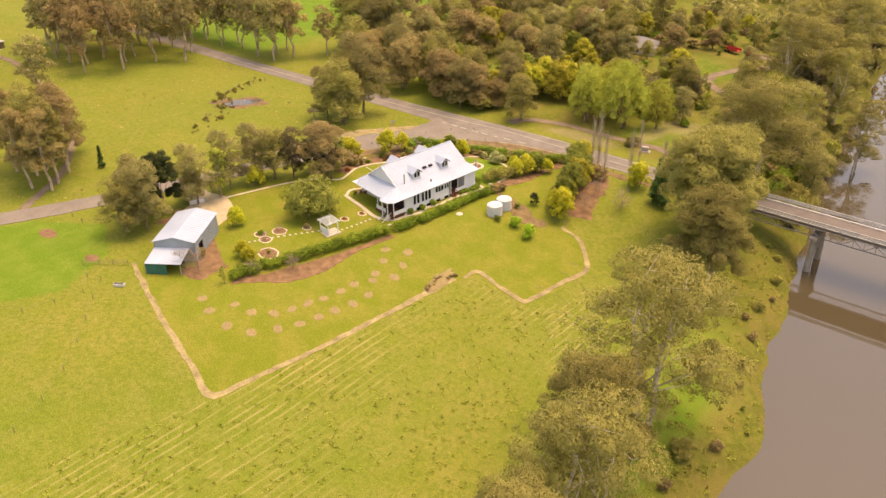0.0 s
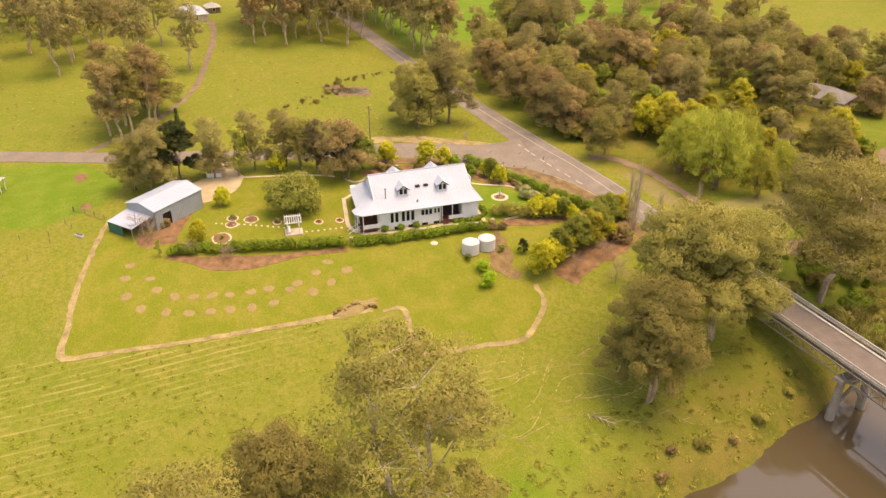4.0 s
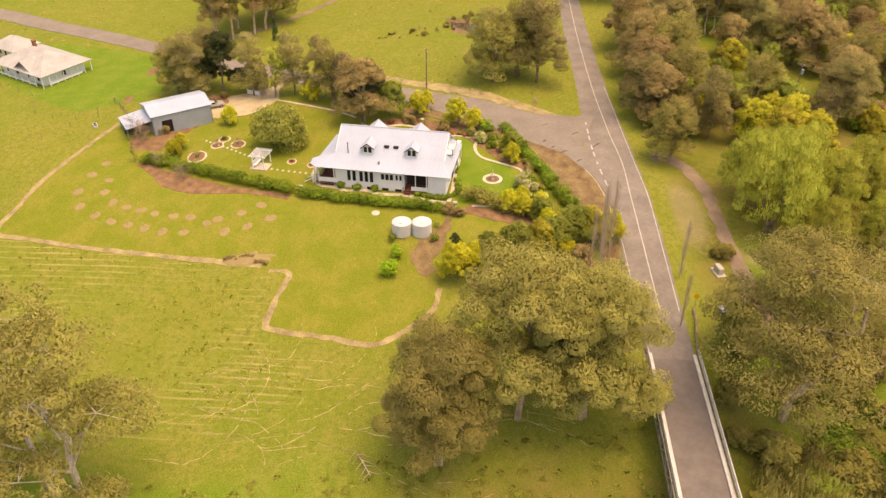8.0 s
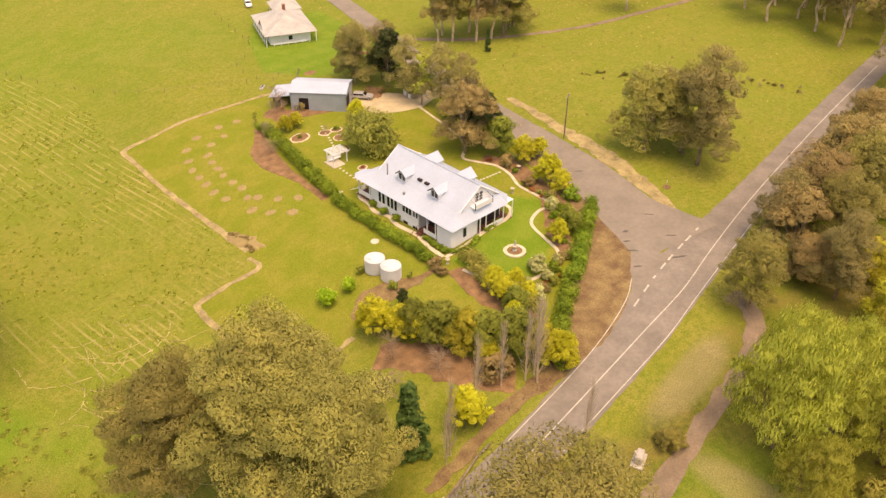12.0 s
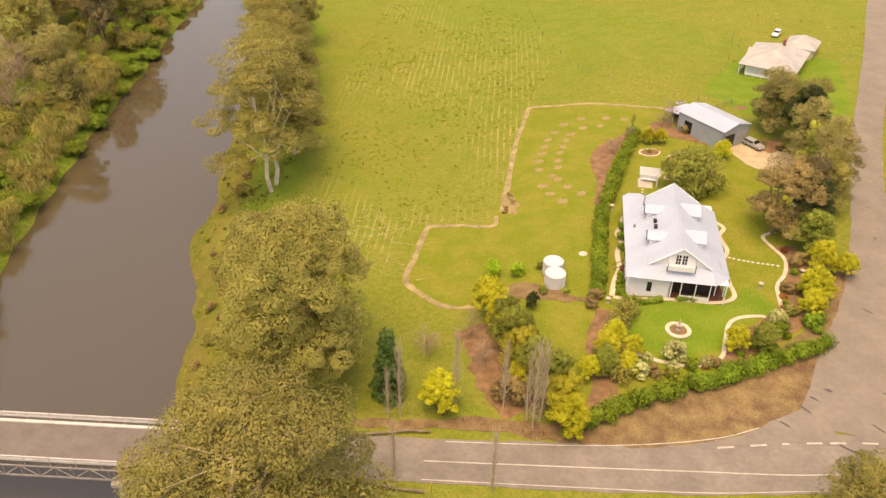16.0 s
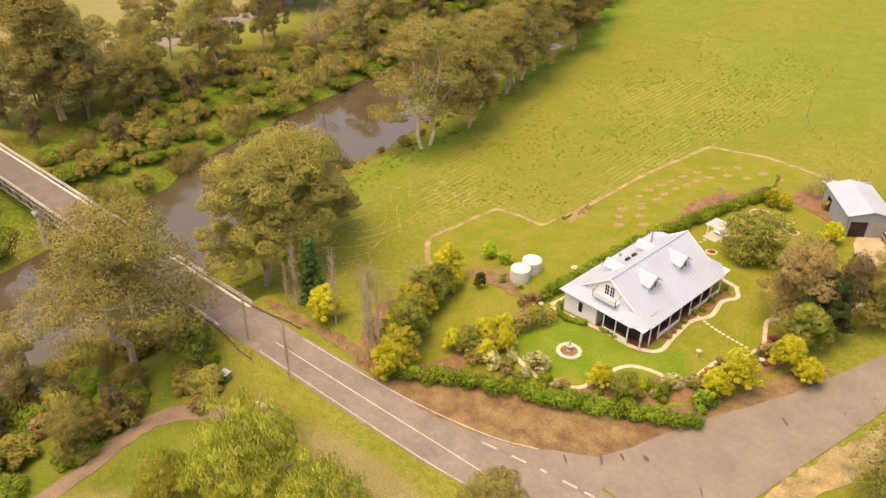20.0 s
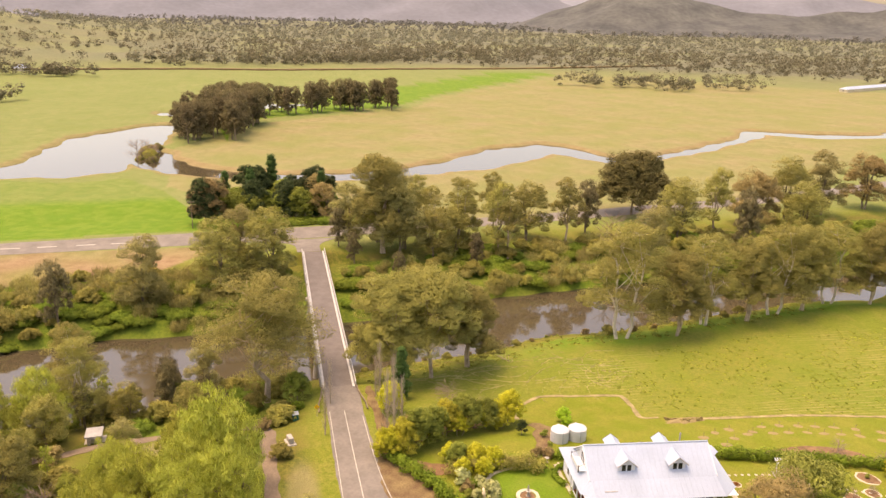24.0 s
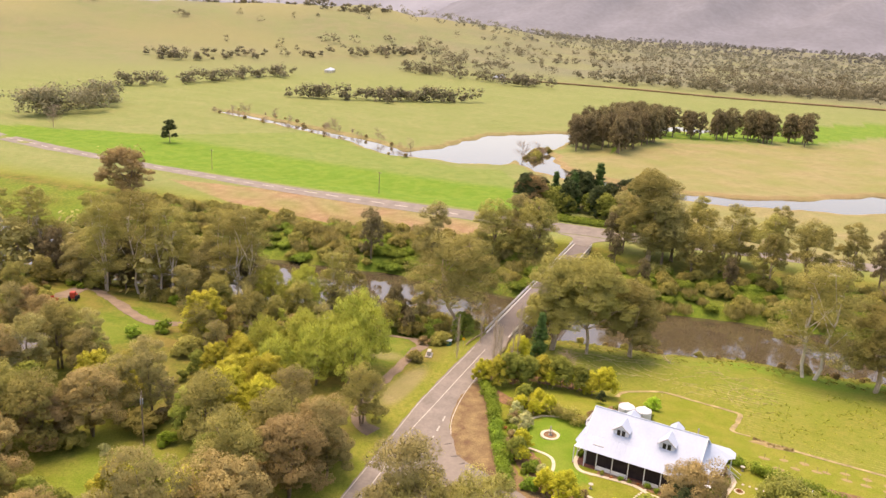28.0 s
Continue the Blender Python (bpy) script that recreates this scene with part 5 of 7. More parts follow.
# ---------------------------------------------------------------- the bridge
def build_bridge():
    z, y0, y1, x0, x1 = -1.72, 154.9, 161.9, -62.0, 31.0
    root = thing("road_bridge", (0, 0, 0), "two-lane steel truss road bridge on concrete piers over the river", "bridge")
    part("deck", boxes(((x0, y0 + 0.3, z - 0.45), (x1, y1 - 0.3, z))), "asphalt_dark", root)
    for y in (y0 + 0.3, y1 - 0.75):
        part("kerb", boxes(((x0, y, z), (x1, y + 0.45, z + 0.24)), bevel=0.03), "rail", root)
    for yy in (y0, y1 - 0.14):
        for zz in (0.45, 0.9):
            part("guard_rail", boxes(((x0, yy, z + zz), (x1, yy + 0.14, z + zz + 0.3)), bevel=0.02), "rail", root)
        n = 31
        for k in range(n):
            x = x0 + 0.2 + k * (x1 - x0 - 0.4) / (n - 1)
            part("rail_post", boxes(((x - 0.08, yy + 0.02, z - 0.2), (x + 0.08, yy + 0.12, z + 1.2))), "steel", root)
        # side truss under the deck edge
        truss = part("truss_chord", boxes(((x0, yy, z - 0.55), (x1, yy + 0.14, z - 0.4)), ((x0, yy, z - 2.25), (x1, yy + 0.14, z - 2.05))), "steel", root)
        m = 44
        for k in range(m):
            a, b = x0 + k * (x1 - x0) / m, x0 + (k + 1) * (x1 - x0) / m
            bm = bmesh.new()
            za, zb = (z - 2.15, z - 0.5) if k % 2 else (z - 0.5, z - 2.15)
            tube(bm, (a, yy + 0.07, za), (b, yy + 0.07, zb), 0.075, sides=4)
            part("brace", bm, "steel", truss)
            bm = bmesh.new()
            tube(bm, (a, yy + 0.07, z - 2.15), (a, yy + 0.07, z - 0.5), 0.05, sides=4)
            part("strut", bm, "steel", truss)
    for k in range(16):
        x = x0 + 2 + k * 6
        if x < x1:
            part("cross_beam", boxes(((x - 0.12, y0 + 0.1, z - 0.95), (x + 0.12, y1 - 0.1, z - 0.45))), "steel", root)
    for x in (-35.5, -3.5):
        pier = part("pier_cap", boxes(((x - 0.8, y0 - 0.5, z - 3.0), (x + 0.8, y1 + 0.5, z - 2.25)), bevel=0.1), "concrete", root)
        for y, o in ((y0 + 0.6, -0.5), (y1 - 0.6, 0.5)):
            bm = bmesh.new()
            tube(bm, (x, y, z - 2.9), (x, y + o, -13.5), 0.55, 0.75, 14)
            part("pier_leg", bm, "concrete", pier)
        for a, b in (((y0 + 0.6), (y1 - 0.6)), ((y1 - 0.6), (y0 + 0.6))):
            bm = bmesh.new()
            pts = [(x, a + (b - a) * t, z - 3.0 - 5.5 * t ** 1.6) for t in (0, 0.35, 0.7, 1)]
            for p, q in zip(pts, pts[1:]):
                tube(bm, p, q, 0.3, sides=8)
            part("pier_brace", bm, "concrete", pier)
    for x, d in ((x0, -1), (x1, 1)):
        part("abutment", boxes((tuple(map(min, (x, y0 - 0.4, -7.5), (x + d * 2.2, y1 + 0.4, z - 0.5))), tuple(map(max, (x, y0 - 0.4, -7.5), (x + d * 2.2, y1 + 0.4, z - 0.5)))), bevel=0.05), "concrete", root)
    for y in (y0 + 0.1, y1 - 0.1):
        bm = bmesh.new()
        for a, b in ((0, 1), (1, 2), (2, 3)):
            f = [(-62, 0), (-66, 0.5), (-69, 1.1), (-72, 1.2)]
            s = -1 if y < 158 else 1
            tube(bm, (f[a][0], y + s * f[a][1], -1.25), (f[b][0], y + s * f[b][1], -1.3), 0.16, sides=6)
        part("timber_wing", bm, "timber", root)


build_bridge()
stripe("bridge_line", [(-62, 158.3), (31, 159.4)], 0.01)


# ---------------------------------------------------------------- shed, tanks, garden buildings
def build_shed():
    # local x along the long wall towards the drive, local y to the back
    turn = math.degrees(math.atan2(9.7, -7.0))
    root = thing("shed", (-118.3, 65.1, 0), "large grey steel farm shed with gable roof and open door", "shed", turn=turn)
    root.location.z = hz(-122, 66) - 0.1
    L, H, R = 12.0, 4.2, 5.15
    t = 0.15
    W0, W1 = -7.8, 0.0
    part("long_wall", boxes(((0, W1 - t, 0), (1.8, W1, H)), ((3.9, W1 - t, 0), (L, W1, H)), ((1.8, W1 - t, 2.9), (3.9, W1, H))), "shed", root)
    part("back_wall", boxes(((0, W0, 0), (L, W0 + t, H))), "shed", root)
    for x0 in (0, L - t):
        bm = bmesh.new()
        out = [(W0, 0), (W1, 0), (W1, H), ((W0 + W1) / 2, R), (W0, H)]
        a = [bm.verts.new((x0, y, z)) for y, z in out]
        b = [bm.verts.new((x0 + t, y, z)) for y, z in out]
        bm.faces.new(a), bm.faces.new(b[::-1])
        for k in range(5):
            bm.faces.new((a[k], a[(k + 1) % 5], b[(k + 1) % 5], b[k]))
        bmesh.ops.recalc_face_normals(bm, faces=bm.faces)
        part("end_wall", bm, "shed", root)
    for y in (W0 - 0.25, W1 + 0.25):
        bm = bmesh.new()
        sheet(bm, [(-0.25, (W0 + W1) / 2, R + 0.08), (L + 0.25, (W0 + W1) / 2, R + 0.08), (L + 0.25, y, H), (-0.25, y, H)], 0.07)
        part("roof", bm, "roof", root)
        for k in range(18):
            x = -0.1 + k * (L + 0.2) / 17
            part("roof_rib", tube(bmesh.new(), (x, (W0 + W1) / 2, R + 0.1), (x, y, H + 0.02), 0.025, sides=4), "roof", root)
    part("floor", boxes(((0, W0, -0.2), (L, W1, 0.05))), "concrete", root)
    # dark sheet behind the side opening paints the shade inside the shed
    part("inner_shade", boxes(((0.3, W1 - 0.6, 0.05), (5.5, W1 - 0.55, 2.9))), "shade", root)
    # roller door in the drive end; a dark panel paints the doorway's inner shade
    part("roller_door", boxes(((L, -3.5, 0.05), (L + 0.05, -0.6, 3.1))), "shade", root, "open doorway, its inner shade a flat dark panel")
    d = part("roller_door", boxes(((L, -7.3, 0.05), (L + 0.06, -4.2, 3.1))), "roof_old", root)
    bm = bmesh.new()
    for k in range(12):
        box(bm, (L + 0.06, -7.3, 0.2 + k * 0.24), (L + 0.08, -4.2, 0.25 + k * 0.24))
    part("slat_rib", bm, "shed", d)
    for k in range(30):
        x = 0.2 + k * L / 30
        if not 1.7 < x < 4.0:
            part("wall_rib", boxes(((x, W1, 0), (x + 0.05, W1 + 0.03, H))), "shed", root)
    # lean-to at the field end with teal sheets
    bm = bmesh.new()
    sheet(bm, [(0, W0, 3.0), (0, W1 - 1.0, 3.0), (-5.0, W1 - 1.0, 2.35), (-5.0, W0, 2.35)], 0.07)
    lean = part("lean_to_roof", bm, "roof", root)
    part("teal_wall", boxes(((-4.9, W0, 0), (-4.8, W0 + 4.0, 2.3))), "teal", lean, "teal painted steel wall")
    part("teal_wall", boxes(((-4.9, W0, 0), (0, W0 + 0.1, 2.4))), "shed", lean)
    for x, y in ((-4.8, W1 - 1.2), (-4.8, -5), (-2.4, W1 - 1.2)):
        part("post", boxes(((x - 0.06, y - 0.06, -0.2), (x + 0.06, y + 0.06, 2.4))), "steel", lean)

    for ob in root.children_recursive:
        ob.data.transform(Matrix.Diagonal((1, -1, 1, 1)))
        ob.data.flip_normals()


build_shed()


def build_tank(x, y, label):
    z = hz(x, y)
    root = thing("water_tank", (x, y, z - 0.05), label, "water tank", "tanks below the hedge")
    r, h = 1.62, 2.3
    bm = bmesh.new()
    tube(bm, (0, 0, 0), (0, 0, h), r, sides=40)
    part("shell", bm, "tank", root)
    for k in range(8):
        bm = bmesh.new()
        tube(bm, (0, 0, 0.2 + k * 0.28), (0, 0, 0.25 + k * 0.28), r + 0.02, sides=40)
        part("band", bm, "tank", root)
    bm = bmesh.new()
    tube(bm, (0, 0, h), (0, 0, h + 0.35), r, r * 0.62, 40)
    tube(bm, (0, 0, h + 0.35), (0, 0, h + 0.5), r * 0.62, 0.2, 40)
    top = part("lid", bm, "tank", root)
    bm = bmesh.new()
    tube(bm, (0.9, 0, h + 0.2), (0.9, 0, h + 0.42), 0.25, 0.25, 16)
    part("hatch", bm, "tank", top)
    bm = bmesh.new()
    tube(bm, (-r - 0.05, 0, 0), (-r - 0.05, 0, h + 0.1), 0.05, sides=8)
    part("pipe", bm, "shed", root)


build_tank(-89.1, 118.2, "round white corrugated water tank on the lawn")
build_tank(-89.2, 121.55, "round white corrugated water tank on the lawn")


def build_pergola():
    root = thing("pergola", (-108.6, 89.4, hz(-108.6, 89.4)), "small white timber pergola with slatted roof over seating", "pergola", turn=-10)
    for x in (-1.5, 1.5):
        for y in (-1.1, 1.1):
            part("post", boxes(((x - 0.08, y - 0.08, -0.2), (x + 0.08, y + 0.08, 2.35))), "white", root)
    for x in (-1.5, 1.5):
        part("beam", boxes(((x - 0.06, -1.6, 2.3), (x + 0.06, 1.6, 2.5))), "white", root)
    for k in range(8):
        y = -1.5 + k * 0.43
        part("slat", boxes(((-1.9, y - 0.05, 2.5), (1.9, y + 0.05, 2.64))), "white", root)
    part("seat", boxes(((-1.3, -1.1, 0.4), (1.3, -0.6, 0.5))), "white", root)
    part("backrest", boxes(((-1.4, -1.2, 0.0), (1.4, -1.1, 1.3))), "white", root)
    part("paved_floor", boxes(((-1.9, -1.7, -0.15), (1.9, 1.7, 0.06))), "paving", root)


build_pergola()


def build_fountain():
    root = thing("fountain", (-106.05, 132.9, hz(-106, 132.9)), "stone fountain with pale ring, planted bed and pedestal statue", "fountain")
    bm = bmesh.new()
    n = 36
    for (r0, r1, z1) in ((1.25, 1.85, 0.14),):
        a = [[bm.verts.new((r * math.cos(2 * math.pi * k / n), r * math.sin(2 * math.pi * k / n), z)) for k in range(n)] for r, z in ((r1, -0.1), (r1, z1), (r0, z1), (r0, -0.1))]
        for u in range(4):
            for k in range(n):
                bm.faces.new((a[u][k], a[u][(k + 1) % n], a[(u + 1) % 4][(k + 1) % n], a[(u + 1) % 4][k]))
    bmesh.ops.recalc_face_normals(bm, faces=bm.faces)
    part("ring", bm, "edging", root)
    bm = bmesh.new()
    tube(bm, (0, 0, -0.1), (0, 0, 0.1), 1.24, 1.1, 30)
    part("planting_bed", bm, "mulch", root)
    bm = bmesh.new()
    for a, b, ra, rb in ((0, 0.25, 0.4, 0.36), (0.25, 0.85, 0.2, 0.16), (0.85, 1.0, 0.2, 0.5), (1.0, 1.08, 0.5, 0.48), (1.08, 1.75, 0.17, 0.12), (1.75, 2.0, 0.13, 0.05)):
        tube(bm, (0, 0, a), (0, 0, b), ra, rb, 16)
    part("pedestal", bm, "stone", root)


build_fountain()


def hedge(name, pts, width, tall, label, mat="hedge", seed=50, per=110):
    """A clipped hedge: an uneven leafy body along a course."""
    rng = np.random.default_rng(seed)
    c = curve_points(pts, 0.7)
    root = thing(name, (0, 0, 0), label, "hedge")
    spots, radii = [], []
    for x, y in c[:, :2]:
        for k in range(5):
            ox, oy = rng.uniform(-1, 1, 2) * width * 0.3
            spots.append((x + ox, y + oy, hz(x, y) + tall * (0.3 + 0.45 * rng.random())))
            radii.append(width * 0.33)
    v, f, nrm = leaf_cards(spots, radii, per * 0.6, 0.17, 0.9, seed, shell=0.8)
    leaves = new("foliage", quad_mesh("foliage", v, f, mat, nrm))
    leaves.parent = root
    bm = bmesh.new()
    for x, y in c[::3, :2]:
        tube(bm, (x, y, hz(x, y) - 0.1), (x + rng.normal() * 0.1, y, hz(x, y) + tall * 0.7), 0.05, 0.02, 5)
    part("stems", bm, "bark", root)


hedge("hedge", [(-109.3, 66.5), (-107.4, 73), (-104.4, 82), (-102, 90), (-100, 97)], 2.7, 1.85, "long clipped green hedge below the garden", seed=51)
hedge("hedge", [(-99, 99.2), (-97.9, 106), (-96.8, 115), (-95.7, 124)], 2.5, 1.6, "long clipped green hedge in front of the homestead", seed=52)
hedge("box_hedge", [(-99.6, 119.8), (-98.9, 124.4), (-101, 126.9), (-104.5, 126.4)], 1.1, 0.9, "low box hedge at the house corner", seed=53, per=60)
hedge("box_hedge", [(-107.4, 126.2), (-111, 125.9)], 1.0, 0.8, "low box hedge by the verandah", seed=54, per=60)
hedge("road_hedge", [(-89.5, 152.2), (-95, 149), (-100, 146.2), (-104, 145)], 3.0, 2.2, "thick green hedge along the road bank", seed=55)
hedge("road_hedge", [(-107.5, 143.8), (-112, 141.5), (-117, 139.3)], 2.8, 2.0, "thick green hedge along the road bank", seed=56)
hedge("road_hedge", [(-119.5, 138.2), (-123, 136.4), (-126, 134.6)], 2.6, 1.9, "thick green hedge along the road bank", seed=57)
hedge("shrub_bank", [(-99.5, 128.5), (-97.5, 133), (-96, 138), (-96.5, 143)], 3.4, 2.6, "dense brown-green shrub row above a mulch bed", mat="scrub", seed=58)

# ---------------------------------------------------------------- beds, bare ground, small garden things
ribbon("dry_verge", [(-135, 147, 1.5), (-139.6, 137.5, 3.6), (-143.4, 128, 4.2), (-148, 114, 3), (-154, 97, 1.6)], 3, "border", 0.05, 0.1, step=1.2, wobble=0.5, label="dry gravelly verge along the side road", category="verge")
ribbon("bare_bank", [(-62, 152.6, 1.2), (-70, 152.3, 1.8), (-80, 151.8, 2.4), (-88, 152.6, 3), (-97, 151, 6.8), (-106, 148.4, 9), (-113.5, 145.2, 9.5), (-120.3, 140.5, 8.6), (-126, 134.2, 6.4), (-131, 124.5, 4.6), (-135, 113, 3)], 5, "bare", 0.06, 0.1, step=1.2, wobble=0.35, label="bare brown earth bank beside the road", category="bank")
ribbon("mulch_bed", [(-96.5, 128.5, 2.5), (-94.9, 133, 3), (-94.2, 138, 3), (-94.6, 144, 3.4), (-92, 149, 3)], 3, "mulch", 0.05, 0.1, step=1.0, wobble=0.3, label="reddish mulch bed under shrubs", category="garden bed")
ribbon("mulch_bed", [(-76, 131, 5), (-79, 137, 6), (-80, 143, 6), (-84, 149, 6)], 5, "mulch", 0.05, 0.1, step=1.0, wobble=0.5, label="brown mulch under the poplar row", category="garden bed")
ribbon("worn_track", [(-95.5, 126, 1.2), (-91, 125.3, 1.8), (-87, 123.5, 4.5), (-83, 122, 4), (-80, 124, 2)], 2, "bare", 0.05, 0.1, step=1.0, wobble=0.4, label="worn bare patch by the tanks", category="path")
ribbon("garden_bed", [(-127.5, 110, 3.5), (-128.5, 116, 4), (-126, 122, 4), (-124.5, 127, 4), (-119, 132.5, 4.5), (-115, 135.5, 4), (-111, 140.5, 3)], 4, "mulch", 0.055, 0.1, step=1.0, wobble=0.3, label="mulched garden bed with flowering shrubs", category="garden bed")
ribbon("hedge_bed", [(-108.8, 66, 2.6), (-105.6, 70, 2.2), (-102.8, 74, 4.6), (-100.8, 80, 4), (-100, 88, 1.6), (-98.4, 97, 1.4)], 3, "mulch", 0.05, 0.1, step=1.0, wobble=0.2, label="mulch strip along the hedge foot", category="garden bed")
ribbon("house_bed", [(-117, 104.5, 1.6), (-116.6, 110, 1.5), (-115.4, 116, 1.4), (-115.2, 122, 1.4)], 1.4, "mulch", 0.05, 0.1, step=1.0, label="narrow planted bed beside the verandah", category="garden bed")
ribbon("shed_apron", [(-113, 66, 4), (-117, 66.5, 5), (-122, 69.5, 4), (-126.5, 72.5, 3)], 4, "mulch", 0.05, 0.1, step=1.0, wobble=0.3, label="bare mulch apron along the shed", category="garden bed")
RINGS = [(-108.2, 59.1), (-104.4, 57.9), (-99, 57.6), (-102.7, 61.9), (-95.1, 59.5), (-98.9, 62.6), (-96.2, 65.2), (-92.8, 63.3), (-94.9, 68.2), (-91.2, 66.8), (-94.1, 71.2), (-90.3, 70.2), (-93.2, 74), (-89.6, 73.4), (-92.6, 77.6), (-88.8, 76.9), (-92.4, 80.7), (-88.7, 80.6), (-91, 84), (-92, 85.7), (-93.6, 89.5), (-89, 87.7), (-95.9, 92.4), (-90.3, 91.4), (-92.3, 94.9)]
for k, (x, y) in enumerate(RINGS):
    ring = blot("orchard_ring", x, y, random.uniform(0.85, 1.25), random.uniform(0.75, 1.05), "ring", "bare earth ring round a young orchard sapling", "garden bed", kind="", rough=0.1, group="orchard rings", turn=random.uniform(0, 180))
    bm = bmesh.new()
    tube(bm, (x, y, hz(x, y) - 0.1), (x + 0.05, y, hz(x, y) + 0.9), 0.025, 0.012, 5)
    for a in range(5):
        tube(bm, (x, y, hz(x, y) + 0.4 + a * 0.08), (x + 0.3 * math.cos(a * 2.3), y + 0.3 * math.sin(a * 2.3), hz(x, y) + 0.8 + a * 0.1), 0.012, 0.006, 4)
    part("sapling", bm, "twig", ring)
blot("dry_mound", -82.7, 93.2, 1.7, 4.4, "ring", "mound of dry reddish weeds at the lawn edge", "mound", turn=8, dome=0.35, rough=0.2)
for k in range(9):
    plant("bush_brown", -82.9 + 0.13 * (k - 4) + random.uniform(-0.8, 0.8), 93.2 + 0.85 * (k - 4), random.uniform(0.2, 0.28), group="dry weeds on the mound", wide=1.5)
for x, y, r in ((-94.4, 113, 0.8),):
    blot("stone_disc", x, y, r, r, "paving", "round pale stone slab on the lawn", "paving slab", rough=0.02, kind="", rise=0.1)
for x, y, r, c in ((-117.9, 79.4, 1.4, "bush_dark"), (-116, 82.7, 1.8, "bare_low"), (-112.9, 87.2, 1.0, "bush_brown"), (-110, 94.8, 1.0, "bush_red"), (-109, 98.8, 0.95, "bush_red"), (-111, 76, 2.3, "bush"), (-115.4, 78.7, 1.5, "bare_low")):
    blot("garden_bed", x, y, r, r * 0.85, "mulch", "round mulched bed in the lawn", "garden bed", group="round lawn beds", kind="", rough=0.06)
    blot("bed_edging", x, y, r + 0.22, r * 0.85 + 0.22, "edging", "cream stone edging of a round bed", "edging", group="bed edgings", rise=0.035, rough=0.05)
    plant(c, x, y, 0.45, group="lawn bed plants")
for x, y, rx, ry in ((-151.5, 52.2, 3, 1.6), (-134.8, 52.8, 1.9, 1.3), (-142, 141.5, 1.0, 0.8)):
    blot("flower_bed", x, y, rx, ry, "mulch", "brown mulched flower bed in the mown grass", "garden bed", kind="", group="neighbour beds")


def stepping(pts, n, label):
    c = curve_points(pts, 0.1)
    root = thing("stepping_stones", (0, 0, 0), label, "stepping stones", kind="structure")
    for k in range(n):
        x, y = c[int(k * (len(c) - 1) / max(1, n - 1))][:2]
        part("stone", slab([(x + 0.3 * math.cos(a) * random.uniform(0.85, 1.1), y + 0.24 * math.sin(a) * random.uniform(0.85, 1.1)) for a in np.linspace(0, 2 * math.pi, 9)[:-1]], hz(x, y) - 0.1, hz(x, y) + 0.06), "paving", root)


stepping([(-116.5, 113.5), (-120, 114.8), (-125, 115.8)], 13, "pale stepping stones across the lawn")
stepping([(-117, 76), (-113.5, 82.5), (-110.3, 88)], 13, "pale stepping stones across the lawn")
stepping([(-107.5, 90.5), (-106.6, 95), (-106, 99.5)], 9, "pale stepping stones across the lawn")


def small_bird_bath(x, y):
    z = hz(x, y)
    bm = bmesh.new()
    for a, b, ra, rb in ((-0.05, 0.1, 0.3, 0.26), (0.1, 0.7, 0.12, 0.1), (0.7, 0.85, 0.14, 0.42), (0.85, 0.9, 0.42, 0.4)):
        tube(bm, (0, 0, a), (0, 0, b), ra, rb, 14)
    root = thing("bird_bath", (x, y, z), "pale stone bird bath in the garden", "bird bath")
    part("basin", bm, "stone", root)


for x, y in ((-100.7, 98.6), (-96.8, 126.6), (-120.5, 122.0), (-128, 118)):
    small_bird_bath(x, y)


# ---------------------------------------------------------------- planting round the homestead
for x, y, k, s in ((-79.3, 127.9, "wattle", 1.15), (-82, 130.4, "wattle", 0.72), (-81.6, 134.5, "wattle", 0.85), (-89, 152.4, "wattle", 1.0), (-73, 149.6, "wattle", 1.05), (-96.4, 135.8, "wattle", 0.7), (-98.8, 138, "wattle", 0.62), (-113.2, 136.2, "wattle", 0.72), (-127.5, 125, "wattle", 1.05), (-130.8, 117, "wattle", 0.95), (-126, 128.5, "wattle", 0.8), (-111, 71.5, "wattle", 0.62), (-124.5, 78.5, "wattle", 0.72), (-113.7, 72, "wattle", 0.6), (-137, 93, "wattle", 0.85), (-134.5, 118, "wattle", 0.75), (-92.5, 142.5, "wattle", 0.62), (-84.2, 139, "wattle", 0.8), (-80.4, 131.2, "wattle", 0.9), (-83.2, 145, "wattle", 0.75), (-95.2, 138.6, "wattle", 0.75), (-97.6, 141.4, "wattle", 0.62), (-117.5, 135, "wattle", 0.6)):
    plant(k, x, y, s, group="yellow wattles")
for x, y, k, s in ((-81.8, 133.2, "green1", 0.8), (-82.4, 137, "green1", 0.95), (-83.5, 141, "golden", 0.72), (-85, 143.6, "green1", 0.9), (-86.8, 146.4, "green1", 1.0), (-88.5, 149.4, "golden", 0.7), (-82, 147, "bush_brown", 1.6), (-117, 136.2, "green1", 0.6), (-94.6, 141.5, "green1", 0.6), (-120.5, 133, "bush_dark", 1.0), (-125.5, 131.2, "bush_dark", 1.2), (-85.5, 127.4, "dark1", 0.27), (-106, 143.4, "bush_dark", 1.1), (-117.8, 137.8, "bush_dark", 1.2)):
    plant(k, x, y, s, group="garden trees")
for x, y, s in ((-68, 151, 1.0), (-75, 149.3, 1.05), (-84.7, 152, 1.15), (-85.6, 150.8, 1.05), (-84, 150.6, 0.95), (-81, 148.8, 0.9), (-68.2, 160.6, 0.75), (-79.7, 162.4, 0.85), (-66.5, 151.5, 0.7)):
    plant("poplar", x, y, s, group="bare poplars")
plant("conifer", -66, 146.4, 0.95, wide=1.3)
plant("pepper", -116, 91, 1.2, wide=1.12)
